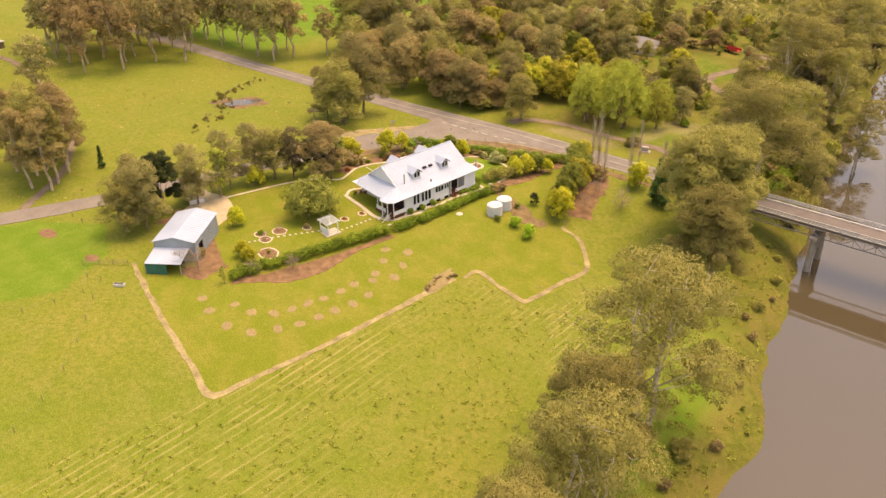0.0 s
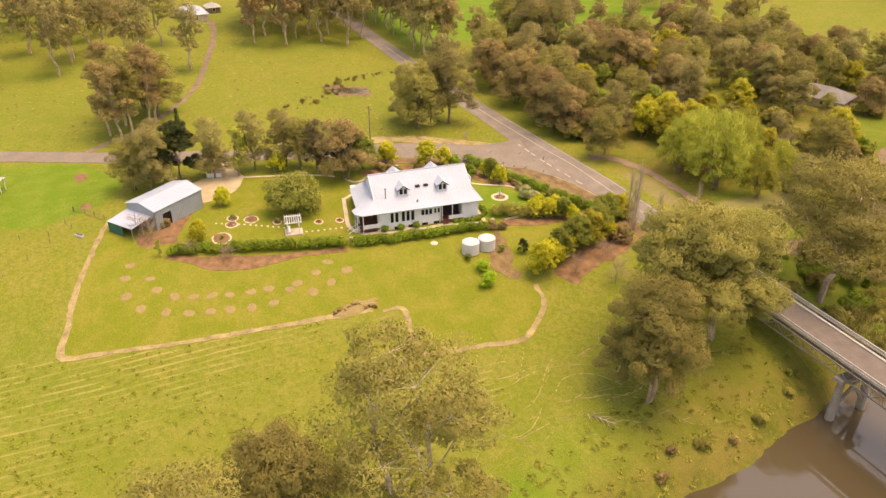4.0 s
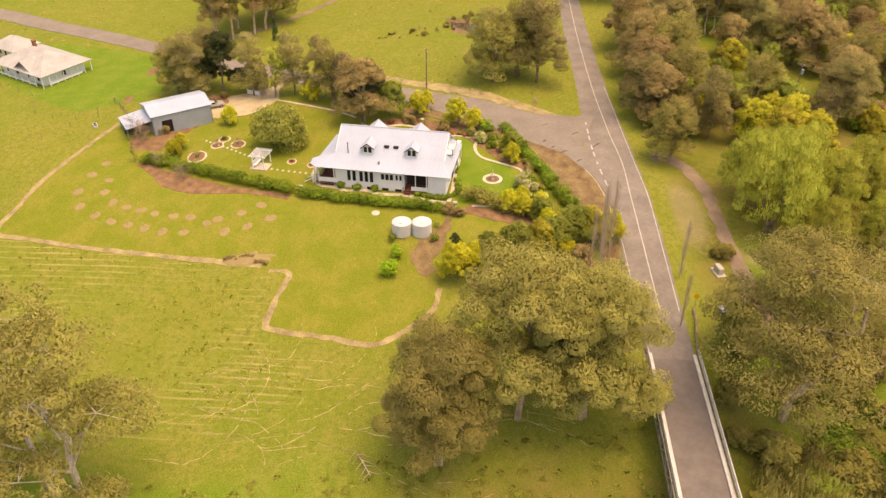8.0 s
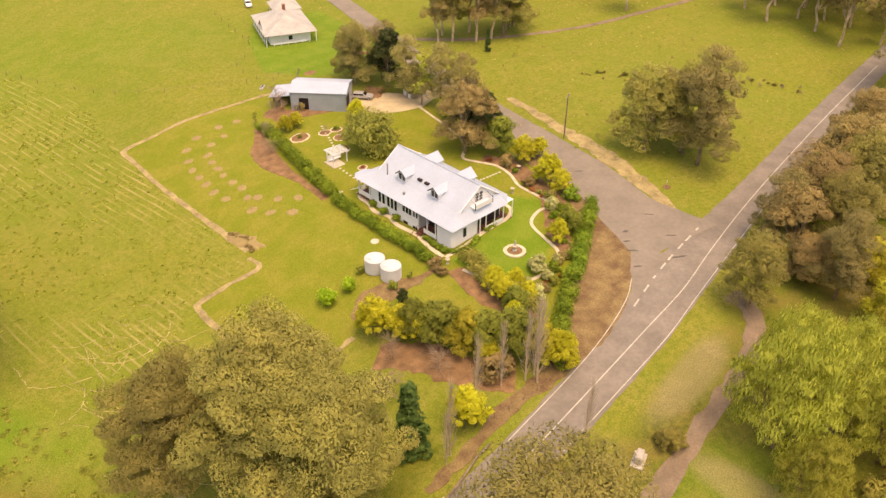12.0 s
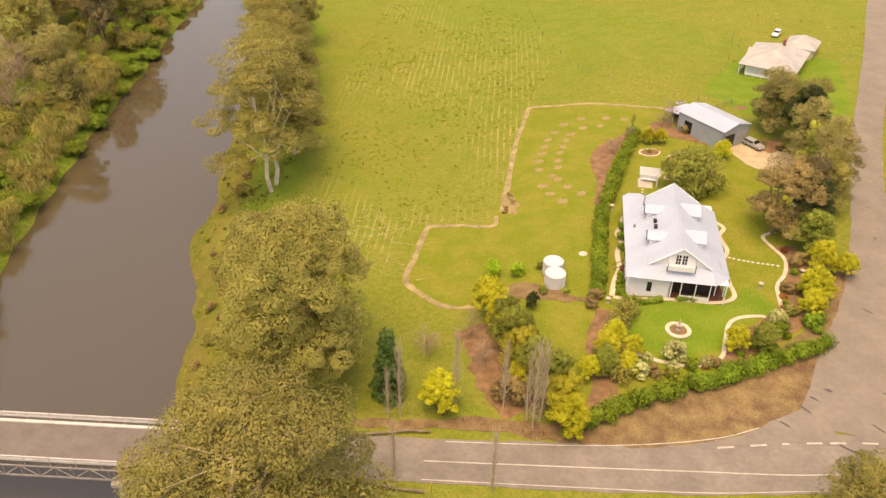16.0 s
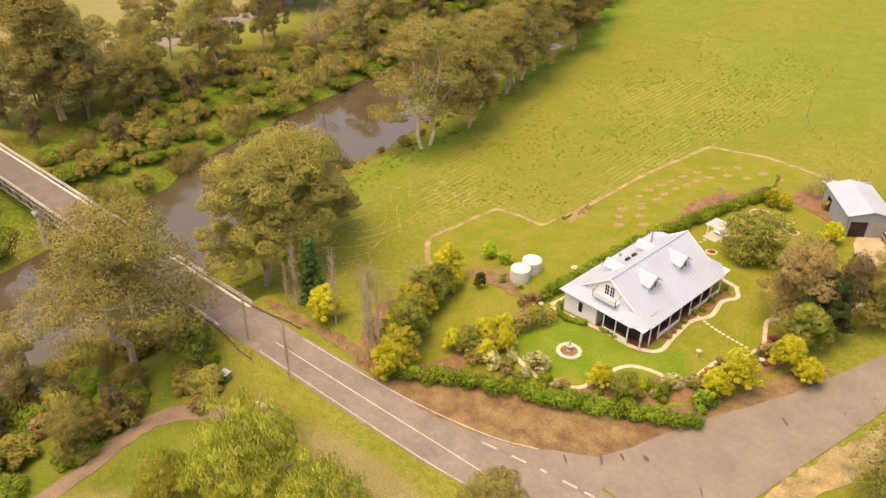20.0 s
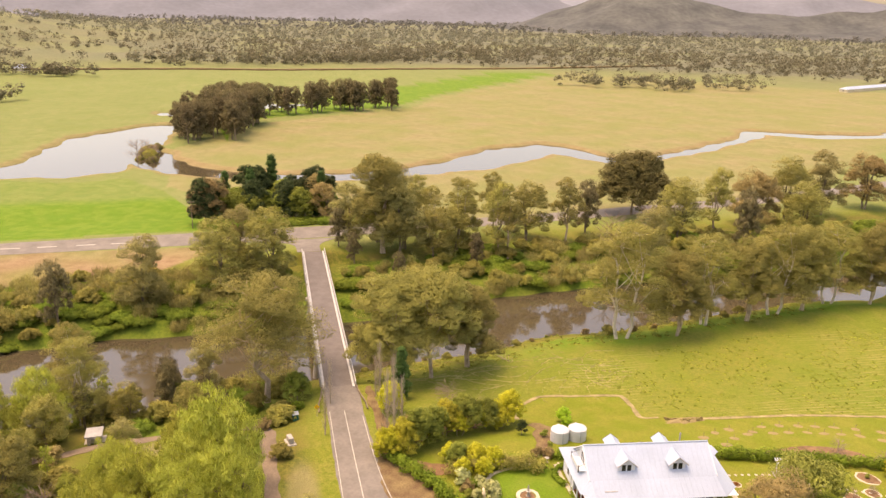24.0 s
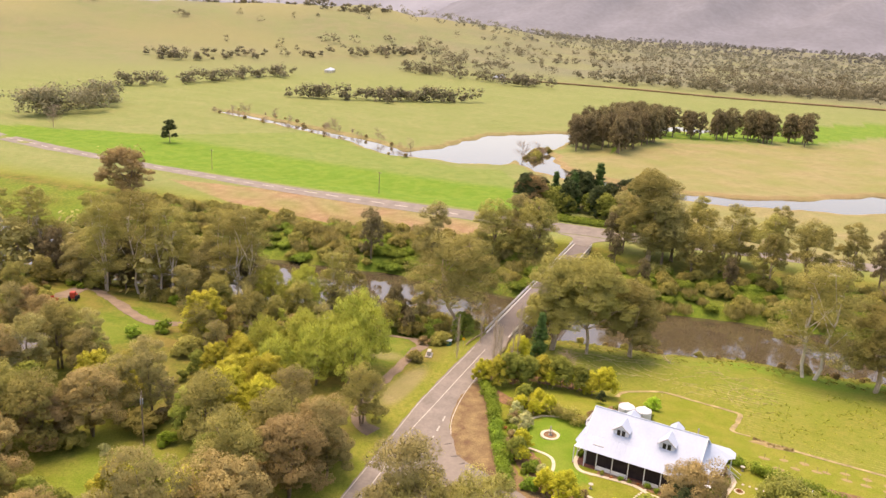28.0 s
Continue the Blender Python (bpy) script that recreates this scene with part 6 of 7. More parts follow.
blot("leaf_litter", -136.5, 72, 4.2, 2.0, "mulch", "reddish leaf litter beside the drive", "garden bed", turn=60, rise=0.09)
blot("twig_bed", -115.5, 62.8, 3.2, 2.2, "mulch", "bare mulched bed under a leafless tree", "garden bed", turn=20, rise=0.07)
for x, y, s in ((-79.9, 116.8, 1.0), (-83.8, 118.2, 0.8)):
    plant("lime", x, y, s, group="young citrus trees")
for x, y, s in ((-101.9, 105.6, 1.1), (-101.2, 108.8, 1.0), (-100.8, 112.0, 1.0)):
    plant("topiary", min(x, -100.4), y, s, group="clipped balls")
for x, y, k, s in ((-87.2, 116.6, "bush", 0.7), (-87.4, 123.6, "bush", 0.75), (-91, 124, "bush", 0.5), (-95, 125.6, "bush_brown", 0.8), (-94.2, 127.5, "bush_brown", 0.7)):
    plant(k, x, y, s)
rng = random.Random(5)
GARDEN = [(-128, 112), (-127.5, 116), (-125.8, 121), (-124.2, 126), (-120.5, 131), (-116.5, 133.8), (-112.5, 138.5), (-108.5, 141.2), (-103.5, 141.2), (-99.5, 140.5)]
for (ax, ay), (bx, by) in zip(GARDEN, GARDEN[1:]):
    for k in range(5):
        t = rng.random()
        plant(rng.choice(["bush", "bush_dark", "bush_red", "bush_pale", "bush_brown", "bush", "bush_red"]), ax + (bx - ax) * t + rng.uniform(-1.5, 1.5), ay + (by - ay) * t + rng.uniform(-1.5, 1.5), rng.uniform(0.4, 0.85), group="garden border shrubs")
plant("bush_pale", -104.6, 138.6, 1.25)
plant("bush_pale", -99, 142, 1.1)
for k in range(12):
    plant(rng.choice(["bush", "bush_dark", "bush_red"]), -116.5 + rng.uniform(-0.4, 0.4) + 0.1 * k, 104 + k * 1.55, rng.uniform(0.3, 0.5), group="verandah shrubs")
# trees between the homestead, the shed and the side road
for x, y, k, s in ((-127.9, 105.6, "brown1", 1.15), (-131.5, 106.5, "dark1", 1.02), (-133.5, 101, "oak1", 0.96), (-136.5, 98.5, "mid2", 0.92), (-139.5, 95.5, "mid1", 0.90), (-131, 111, "green1", 1.02), (-138.6, 84.5, "thin", 1.41), (-140.4, 88.5, "mid1", 0.92), (-139.5, 79.5, "mid1", 0.92), (-136.7, 66, "mid1", 1.00), (-139, 62.5, "mid2", 0.92), (-141, 72.5, "dark1", 1.22), (-143.5, 68, "mid1", 0.90), (-142.5, 80, "brown1", 0.51), (-134.8, 71.5, "bush_brown", 0.6), (-137.5, 73.5, "bush_brown", 0.7)):
    plant(k, x, y, s, group="drive trees")
for x, y, k, s in ((-117.5, 61.5, "bare", 0.72), (-115.7, 63.5, "bare_low", 1.2), (-119.6, 66.6, "bush_brown", 0.8), (-125.5, 71.4, "bush_brown", 0.9), (-107.5, 70, "bare_low", 0.8), (-103.5, 76, "bare_low", 0.9), (-109, 64.5, "thin", 0.42), (-76.5, 133.5, "bare", 0.62), (-78, 141, "bare_low", 1.0), (-70.5, 138, "bare_low", 1.3)):
    plant(k, x, y, s)


# ---------------------------------------------------------------- neighbour house
def simple_house(name, x, y, turn, w, d, wall_h, roof_h, roof_mat, wall_mat, label, verandah=True, chimney=True):
    root = thing(name, (x, y, hz(x, y) - 0.1), label, "house", turn=turn)
    part("wall", boxes(((-w / 2, -d / 2, -0.6), (w / 2, d / 2, wall_h))), wall_mat, root)
    o = 1.6 if verandah else 0.5
    a, b = w / 2 + o, d / 2 + o
    r = max(0.5, a - b)
    e = [(-a, -b, wall_h - 0.15), (a, -b, wall_h - 0.15), (a, b, wall_h - 0.15), (-a, b, wall_h - 0.15)]
    p, q = (-r, 0, wall_h + roof_h), (r, 0, wall_h + roof_h)
    for c in ([e[0], e[1], q, p], [e[2], e[3], p, q], [e[1], e[2], q], [e[3], e[0], p]):
        bm = bmesh.new()
        sheet(bm, c, 0.08)
        part("roof", bm, roof_mat, root)
    for sx in (-1, 1):
        for k in range(4):
            xx = -w / 2 + (k + 0.5) * w / 4
            f = part("window", boxes(((xx - 0.55, sx * d / 2 - 0.03, 0.9), (xx + 0.55, sx * d / 2 + 0.03, 2.2))), "white", root)
            part("pane", boxes(((xx - 0.45, sx * d / 2 - 0.04, 1.0), (xx + 0.45, sx * d / 2 + 0.04, 2.1))), "glass", f)
        f = part("window", boxes(((sx * w / 2 - 0.03, -0.6, 0.9), (sx * w / 2 + 0.03, 0.6, 2.2))), "white", root)
        part("pane", boxes(((sx * w / 2 - 0.04, -0.5, 1.0), (sx * w / 2 + 0.04, 0.5, 2.1))), "glass", f)
    if verandah:
        part("verandah_floor", boxes(((-a + 0.2, -b + 0.2, -0.6), (a - 0.2, -d / 2, 0.0)), ((w / 2, -d / 2, -0.6), (a - 0.2, b - 0.2, 0.0))), "brick", root)
        for k in range(8):
            xx = -a + 0.4 + k * (2 * a - 0.8) / 7
            part("verandah_post", boxes(((xx - 0.07, -b + 0.3, 0), (xx + 0.07, -b + 0.44, wall_h - 0.2))), "white", root)
            yy = -b + 0.4 + k * (2 * b - 0.8) / 7
            part("verandah_post", boxes(((a - 0.44, yy - 0.07, 0), (a - 0.3, yy + 0.07, wall_h - 0.2))), "white", root)
        part("verandah_rail", boxes(((-a + 0.4, -b + 0.34, 0.5), (a - 3, -b + 0.4, 0.95)), ((a - 0.4, -b + 2, 0.5), (a - 0.34, b - 3, 0.95))), "white", root)
    if chimney:
        ch = part("chimney", boxes(((-r - 0.4, 0.6, wall_h), (-r + 0.4, 1.3, wall_h + roof_h + 0.9)), bevel=0.03), "brick", root)
        part("chimney_cap", boxes(((-r - 0.5, 0.5, wall_h + roof_h + 0.9), (-r + 0.5, 1.4, wall_h + roof_h + 1.05))), "brick", ch)
    return root


nb = simple_house("cottage", -149.5, 26.5, 62, 15.5, 10.5, 3.1, 2.9, "roof_old", "white", "weatherboard farm cottage with grey hip roof and verandah")
part("gable_roof", sheet(sheet(bmesh.new(), [(2.0, -2.0, 5.2), (2.0, -6.4, 5.2), (5.2, -6.4, 3.0), (5.2, -2.0, 3.0)], 0.08), [(2.0, -2.0, 5.2), (2.0, -6.4, 5.2), (-1.2, -6.4, 3.0), (-1.2, -2.0, 3.0)], 0.08), "roof_old", nb)
simple_house("outbuilding", -160, 14.5, 62, 8.5, 7, 2.7, 2.0, "roof_old", "cream", "small hip-roofed outbuilding beside the cottage", verandah=False, chimney=False)
simple_house("farmhouse", -128, 246, 20, 15, 9, 2.7, 2.4, "roof_dark", "cream", "low farmhouse with grey roof among trees", verandah=False)
simple_house("farm_building", -297, 97, 5, 14, 9, 3.0, 2.2, "roof", "cream", "pale-roofed farm building beyond the paddock", verandah=False, chimney=False)
simple_house("farm_building", -306, 106, 5, 6, 5, 2.6, 1.4, "roof_old", "timber", "small farm outbuilding beyond the paddock", verandah=False, chimney=False)


# ---------------------------------------------------------------- vehicles
def build_car(x, y, turn, paint, label, kind="wagon", on=0.06):
    root = thing("car", (x, y, hz(x, y) + on), label, "car", turn=turn)
    prof = {"wagon": [(-2.3, 0.45), (-2.28, 0.85), (-2.1, 1.0), (-1.95, 1.42), (-1.6, 1.5), (0.2, 1.48), (0.95, 1.02), (2.05, 0.9), (2.3, 0.7), (2.32, 0.42)],
            "ute": [(-2.5, 0.5), (-2.5, 1.02), (-0.75, 1.05), (-0.65, 1.65), (0.5, 1.68), (1.1, 1.12), (2.2, 1.02), (2.45, 0.8), (2.45, 0.48)]}[kind]
    bm = bmesh.new()
    a = [bm.verts.new((px, -0.86 + 0.13 * max(0, (pz - 0.9) / 0.6), pz)) for px, pz in prof]
    b = [bm.verts.new((px, 0.86 - 0.13 * max(0, (pz - 0.9) / 0.6), pz)) for px, pz in prof]
    bm.faces.new(a), bm.faces.new(b[::-1])
    for k in range(len(prof)):
        bm.faces.new((a[k], b[k], b[(k + 1) % len(prof)], a[(k + 1) % len(prof)]))
    bmesh.ops.recalc_face_normals(bm, faces=bm.faces)
    bmesh.ops.bevel(bm, geom=list(bm.edges), offset=0.04, segments=1, affect="EDGES")
    part("body", bm, paint, root)
    if kind == "wagon":
        part("windscreen", sheet(bmesh.new(), [(0.3, -0.66, 1.455), (0.3, 0.66, 1.455), (0.92, 0.76, 1.07), (0.92, -0.76, 1.07)], 0.02), "glass", root).location.z = 0.03
        part("rear_window", sheet(bmesh.new(), [(-1.98, -0.66, 1.38), (-1.98, 0.66, 1.38), (-2.14, 0.74, 1.04), (-2.14, -0.74, 1.04)], 0.02), "glass", root).location.x = -0.03
        xs = ((-1.85, -0.75), (-0.65, 0.35))
        top = 1.4
    else:
        part("windscreen", sheet(bmesh.new(), [(0.55, -0.66, 1.62), (0.55, 0.66, 1.62), (1.06, 0.76, 1.18), (1.06, -0.76, 1.18)], 0.02), "glass", root).location.z = 0.03
        part("tray", boxes(((-2.42, -0.72, 1.03), (-0.85, 0.72, 1.07))), "shade", root)
        xs = ((-0.55, 0.45),)
        top = 1.55
    for sy in (-1, 1):
        for x0, x1 in xs:
            part("side_window", boxes(((x0, sy * 0.80 - 0.03, 1.05), (x1, sy * 0.80 + 0.03, top))), "glass", root)
        for xx in (-1.45, 1.45):
            bm = bmesh.new()
            tube(bm, (xx, sy * 0.68, 0.32), (xx, sy * 0.9, 0.32), 0.33, sides=18)
            w = part("tyre", bm, "tyre", root)
            bm = bmesh.new()
            tube(bm, (xx, sy * 0.88, 0.32), (xx, sy * 0.915, 0.32), 0.2, sides=14)
            part("rim", bm, "silver", w)
        part("headlight", boxes(((2.2, sy * 0.6 - 0.18, 0.62), (2.33, sy * 0.6 + 0.18, 0.78))), "rail", root)
        part("tail_light", boxes(((prof[0][0] - 0.03, sy * 0.68 - 0.1, 0.7), (prof[0][0] + 0.08, sy * 0.68 + 0.1, 0.95))), "lamp_red", root)


build_car(-132.4, 72.6, 125, "silver", "silver station wagon parked on the gravel drive", on=0.1)
build_car(-157.5, 1.5, 60, "car_white", "white car parked beside the cottage", on=0.05)
build_car(-166.5, 286, 20, "car_white", "white car parked near the farmhouse", on=0.05)


# ---------------------------------------------------------------- poles, signs, fences
def power_pole(x, y, h=9.5, turn=0, transformer=False, label="timber power pole with crossarm"):
    root = thing("power_pole", (x, y, hz(x, y)), label, "power pole", "power poles", turn=turn)
    bm = bmesh.new()
    tube(bm, (0, 0, -0.5), (0, 0, h), 0.16, 0.11, 10)
    part("pole", bm, "timber", root)
    arm = part("crossarm", boxes(((-1.2, -0.06, h - 0.6), (1.2, 0.06, h - 0.45))), "timber", root)
    for k in (-1.1, -0.4, 0.4, 1.1):
        bm = bmesh.new()
        tube(bm, (k, 0, h - 0.45), (k, 0, h - 0.25), 0.05, 0.03, 8)
        part("insulator", bm, "rail", arm)
    if transformer:
        bm = bmesh.new()
        tube(bm, (0.35, 0, h - 2.4), (0.35, 0, h - 1.4), 0.28, sides=14)
        part("transformer", bm, "shed", root)


power_pole(-144.5, 117.4, 9.5, 15)
power_pole(-142.9, 196.8, 10.5, 40, True, "timber power pole with crossarms and transformer")
power_pole(74, 198, 10, 90)
power_pole(76, 262, 10, 80)
power_pole(77, 355, 10, 80)


def road_sign(x, y, mat, w, h, post, turn, label, diamond=False):
    root = thing("road_sign", (x, y, hz(x, y)), label, "road sign", turn=turn)
    bm = bmesh.new()
    tube(bm, (0, 0, -0.2), (0, 0, post), 0.035, sides=8)
    part("post", bm, "steel", root)
    m = Matrix.Translation((0, 0, post)) @ pose(0, 0, 0, 0, 45 if diamond else 0, 0)
    part("panel", boxes(((-w / 2, -0.07, -h / 2), (w / 2, -0.04, h / 2)), m=m), mat, root)


road_sign(-141.6, 141.6, "rail", 1.3, 0.6, 1.1, 20, "white road sign on the grass verge")
road_sign(-72.8, 163.4, "sign_yellow", 0.75, 0.75, 2.0, 90, "yellow diamond warning sign before the bridge", True)
road_sign(-129.8, 115.5, "rail", 0.7, 0.5, 1.0, 60, "small white sign on the bank")
road_sign(50, 152, "rail", 1.0, 0.6, 1.8, 90, "white direction sign at the main road")


def fence(name, pts, step, h, label, rails=1, mat="timber"):
    c = curve_points(pts, 0.5)
    root = thing(name, (0, 0, 0), label, "fence")
    run, last, prev = step, None, None
    spots = []
    for p in c[:, :2]:
        if prev is not None:
            run += float(np.linalg.norm(p - prev))
        prev = p
        if run >= step:
            run = 0
            spots.append(p)
    for p in spots:
        bm = bmesh.new()
        tube(bm, (p[0], p[1], hz(*p) - 0.2), (p[0], p[1], hz(*p) + h), 0.06, 0.05, 6)
        part("post", bm, mat, root)
    for k in range(rails):
        bm = bmesh.new()
        z = h * (k + 0.9) / rails * 0.95
        for a, b in zip(spots, spots[1:]):
            tube(bm, (a[0], a[1], hz(*a) + z), (b[0], b[1], hz(*b) + z), 0.035 if rails > 1 else 0.015, sides=4)
        part("rail", bm, mat, root)


fence("post_and_rail_fence", [(-127, 56), (-130.5, 53.2), (-133.5, 50.5)], 2.5, 1.2, "weathered timber post and rail fence", 3)
fence("wire_fence", [(-133.3, 50.4), (-124.6, 46.2), (-127, 35.2), (-136.5, 29.4), (-146, 1)], 5, 1.1, "timber post and wire paddock fence")
fence("wire_fence", [(-143.5, 64), (-152, 58.5), (-156, 60)], 4, 1.0, "timber post and wire paddock fence")
fence("garden_fence", [(-76, 151.5), (-80, 152.4), (-86, 153.2)], 2.2, 0.8, "low timber rail fence by the road", 1)
fence("wire_fence", [(-126, 50), (-105, 30), (-95, 0), (-90, -40)], 6, 1.1, "timber post and wire paddock fence")
root = thing("water_trough", (-121.8, 51.2, hz(-121.8, 51.2)), "white water trough by the fence corner", "trough", turn=35)
part("basin", boxes(((-1.0, -0.4, 0), (1.0, 0.4, 0.5)), bevel=0.06), "rail", root)
part("water", boxes(((-0.9, -0.3, 0.5), (0.9, 0.3, 0.51))), "water", root)


def build_monument(x, y, label, s=1.0, turn=0):
    root = thing("stone_monument", (x, y, hz(x, y)), label, "monument", turn=turn)
    part("plinth", boxes(((-1.2 * s, -0.7 * s, -0.2), (1.2 * s, 0.7 * s, 0.25)), bevel=0.05), "stone", root)
    part("block", boxes(((-0.8 * s, -0.4 * s, 0.25), (0.8 * s, 0.4 * s, 1.2 * s)), bevel=0.08), "concrete", root)


build_monument(-81.5, 168.6, "weathered stone block beside the track", 1.1, 15)
root = thing("utility_cabinet", (-71.9, 167.4, hz(-71.9, 167.4)), "dark green utility cabinet on the grass", "cabinet", turn=10)
part("body", boxes(((-0.6, -0.5, 0), (0.6, 0.5, 1.3)), bevel=0.03), "teal", root)
part("roof", boxes(((-0.72, -0.62, 1.3), (0.72, 0.62, 1.42)), bevel=0.02), "shed", root)
root = thing("picnic_shelter", (-68.5, 203.5, hz(-68.5, 203.5)), "small open stone shelter on a pale slab", "shelter", turn=5)
part("slab", boxes(((-2, -1.8, -0.3), (2, 1.8, 0.12))), "concrete", root)
for x in (-1.2, 1.2):
    for y in (-0.9, 0.9):
        part("pillar", boxes(((x - 0.25, y - 0.25, 0.1), (x + 0.25, y + 0.25, 1.9)), bevel=0.04), "stone", root)
part("roof", boxes(((-1.8, -1.5, 1.9), (1.8, 1.5, 2.15)), bevel=0.04), "roof_old", root)
root = thing("tractor", (-94.5, 264.2, hz(-94.5, 264.2)), "small red tractor parked at the end of the track", "tractor", turn=30)
part("body", boxes(((-1.2, -0.5, 0.7), (1.6, 0.5, 1.35)), bevel=0.1), "red_paint", root)
part("cab", boxes(((-1.3, -0.65, 1.35), (0.0, 0.65, 2.5)), bevel=0.1), "red_paint", root)
part("windscreen", boxes(((0.0, -0.5, 1.5), (0.03, 0.5, 2.3))), "glass", root)
for x, r in ((-0.8, 0.75), (1.2, 0.5)):
    for sy in (-1, 1):
        bm = bmesh.new()
        tube(bm, (x, sy * 0.65, r), (x, sy * 1.0, r), r, sides=18)
        part("wheel", bm, "tyre", root)
root = thing("farm_trailer", (-102, 266.2, hz(-102, 266.2)), "long red farm trailer parked on the yard", "trailer", turn=-15)
part("bed", boxes(((-3.2, -1.2, 0.9), (3.2, 1.2, 1.1)), bevel=0.03), "red_paint", root)
for lo, hi in (((-3.2, -1.2, 1.1), (3.2, -1.12, 1.8)), ((-3.2, 1.12, 1.1), (3.2, 1.2, 1.8)), ((-3.2, -1.12, 1.1), (-3.12, 1.12, 1.8))):
    part("side_board", boxes((lo, hi)), "red_paint", root)
part("drawbar", boxes(((3.2, -0.08, 0.8), (5.0, 0.08, 0.95))), "steel", root)
for x in (-1.4, -0.2):
    for sy in (-1, 1):
        bm = bmesh.new()
        tube(bm, (x, sy * 0.95, 0.5), (x, sy * 1.2, 0.5), 0.5, sides=16)
        part("wheel", bm, "tyre", root)
# fallen branch on the bank
bm = bmesh.new()
rr = np.random.default_rng(9)
limb(bm, (0, 0, 0.25), (5.5, 0.8, 0.5), 0.14, 0.05, rr, 4)
for k in range(9):
    t = 0.2 + 0.09 * k
    limb(bm, (5.5 * t, 0.8 * t, 0.35), (5.5 * t + 1.4, 0.8 * t + (1.3 if k % 2 else -1.2), 0.5 + 0.3 * (k % 3)), 0.06, 0.02, rr, 2)
root = thing("fallen_branch", (-47, 116.5, hz(-45, 117)), "bleached fallen branch lying on the bank", "branch", turn=25)
part("wood", bm, "pale_bark", root)


blot("farm_dam", -186, 125, 7, 3.2, "water", "small muddy farm dam in the paddock", "pond", rise=0.07, turn=50, rough=0.2)
blot("dam_bank", -186, 125, 9.5, 5, "bare", "bare muddy bank round the farm dam", "bank", rise=0.05, turn=50, rough=0.25)
rd = random.Random(31)
for k in range(64):
    t = k / 63
    plant(rd.choice(["bush_brown", "bush_brown", "bare_low", "scrub"]), -176 - 27 * t + rd.uniform(-3, 3), 102 + 40 * t + 4 * math.sin(7 * t) + rd.uniform(-2.5, 2.5), rd.uniform(0.14, 0.34), group="ditch weeds", turn=rd.uniform(0, 360))


# ---------------------------------------------------------------- straw left in curved lines by the mower, gate by the drive
def straw_lines():
    """Loose pale straw lying in curved lines on the bank."""
    rg = np.random.default_rng(77)
    v, f = [], []
    for k in range(64):
        x, y = rg.uniform(-63, -42), rg.uniform(90, 134)
        a, bend, n = rg.uniform(0.9, 2.4), rg.uniform(-0.09, 0.09), int(rg.uniform(8, 26))
        w = rg.uniform(0.025, 0.07)
        for i in range(n):
            if track(y, RIVER_W) - x < 6 or rg.random() < 0.25:
                x, y, a = x + 0.6 * math.cos(a), y + 0.6 * math.sin(a), a + bend
                continue
            nx, ny = x + 0.6 * math.cos(a), y + 0.6 * math.sin(a)
            sx, sy = -math.sin(a) * w * rg.uniform(0.5, 1.7), math.cos(a) * w * rg.uniform(0.5, 1.7)
            b = len(v)
            v += [(x - sx, y - sy, hz(x, y) + 0.01), (nx - sx, ny - sy, hz(nx, ny) + 0.01), (nx, ny, hz(nx, ny) + 0.10), (x, y, hz(x, y) + 0.10), (nx + sx, ny + sy, hz(nx, ny) + 0.01), (x + sx, y + sy, hz(x, y) + 0.01)]
            f += [(b, b + 1, b + 2, b + 3), (b + 3, b + 2, b + 4, b + 5)]
            x, y, a = nx + rg.normal() * 0.06, ny + rg.normal() * 0.06, a + bend + rg.normal() * 0.08
    tagged(link_mesh("straw", v, f, "straw"), "pale cut straw lying in curved lines on the bank", "straw", kind="stuff")


straw_lines()
gate = thing("drive_gate", (-139.6, 79.4, hz(-139.6, 79.4)), "low white gate panels beside the gravel drive", "gate", turn=70)
for x in (-1.6, 0.0, 1.6):
    part("gate_post", boxes(((x - 0.1, -0.1, -0.2), (x + 0.1, 0.1, 1.35)), bevel=0.02), "rail", gate)
for x in (-0.8, 0.8):
    leaf = part("gate_panel", boxes(((x - 0.68, -0.03, 0.15), (x + 0.68, 0.03, 1.1))), "white", gate)
    for k in range(5):
        part("slat", boxes(((x - 0.6 + k * 0.28, 0.03, 0.2), (x - 0.5 + k * 0.28, 0.05, 1.05))), "white", leaf)


# dark bitumen repairs along the worn junction edge
rb = random.Random(14)
for x, y, a, b in ((-119.8, 146.6, 1.6, 0.35), (-121.6, 144.6, 1.1, 0.3), (-116.4, 149.4, 1.3, 0.3), (-124, 143, 0.9, 0.4), (-128, 149.5, 1.8, 0.25), (-131.5, 143.5, 1.4, 0.2), (-123, 153.2, 2.2, 0.25), (-134.8, 127, 1.3, 0.3)):
    blot("bitumen_repair", x, y, a, b, "patch", "dark bitumen repair on worn asphalt", "road repair", rise=0.115, turn=rb.uniform(-60, -30), rough=0.35, group="bitumen repairs", rings=2, sides=14)

# ---------------------------------------------------------------- woods
def far_from(x, y, spots, d):
    return all((x - a) ** 2 + (y - b) ** 2 > d * d for a, b in spots)


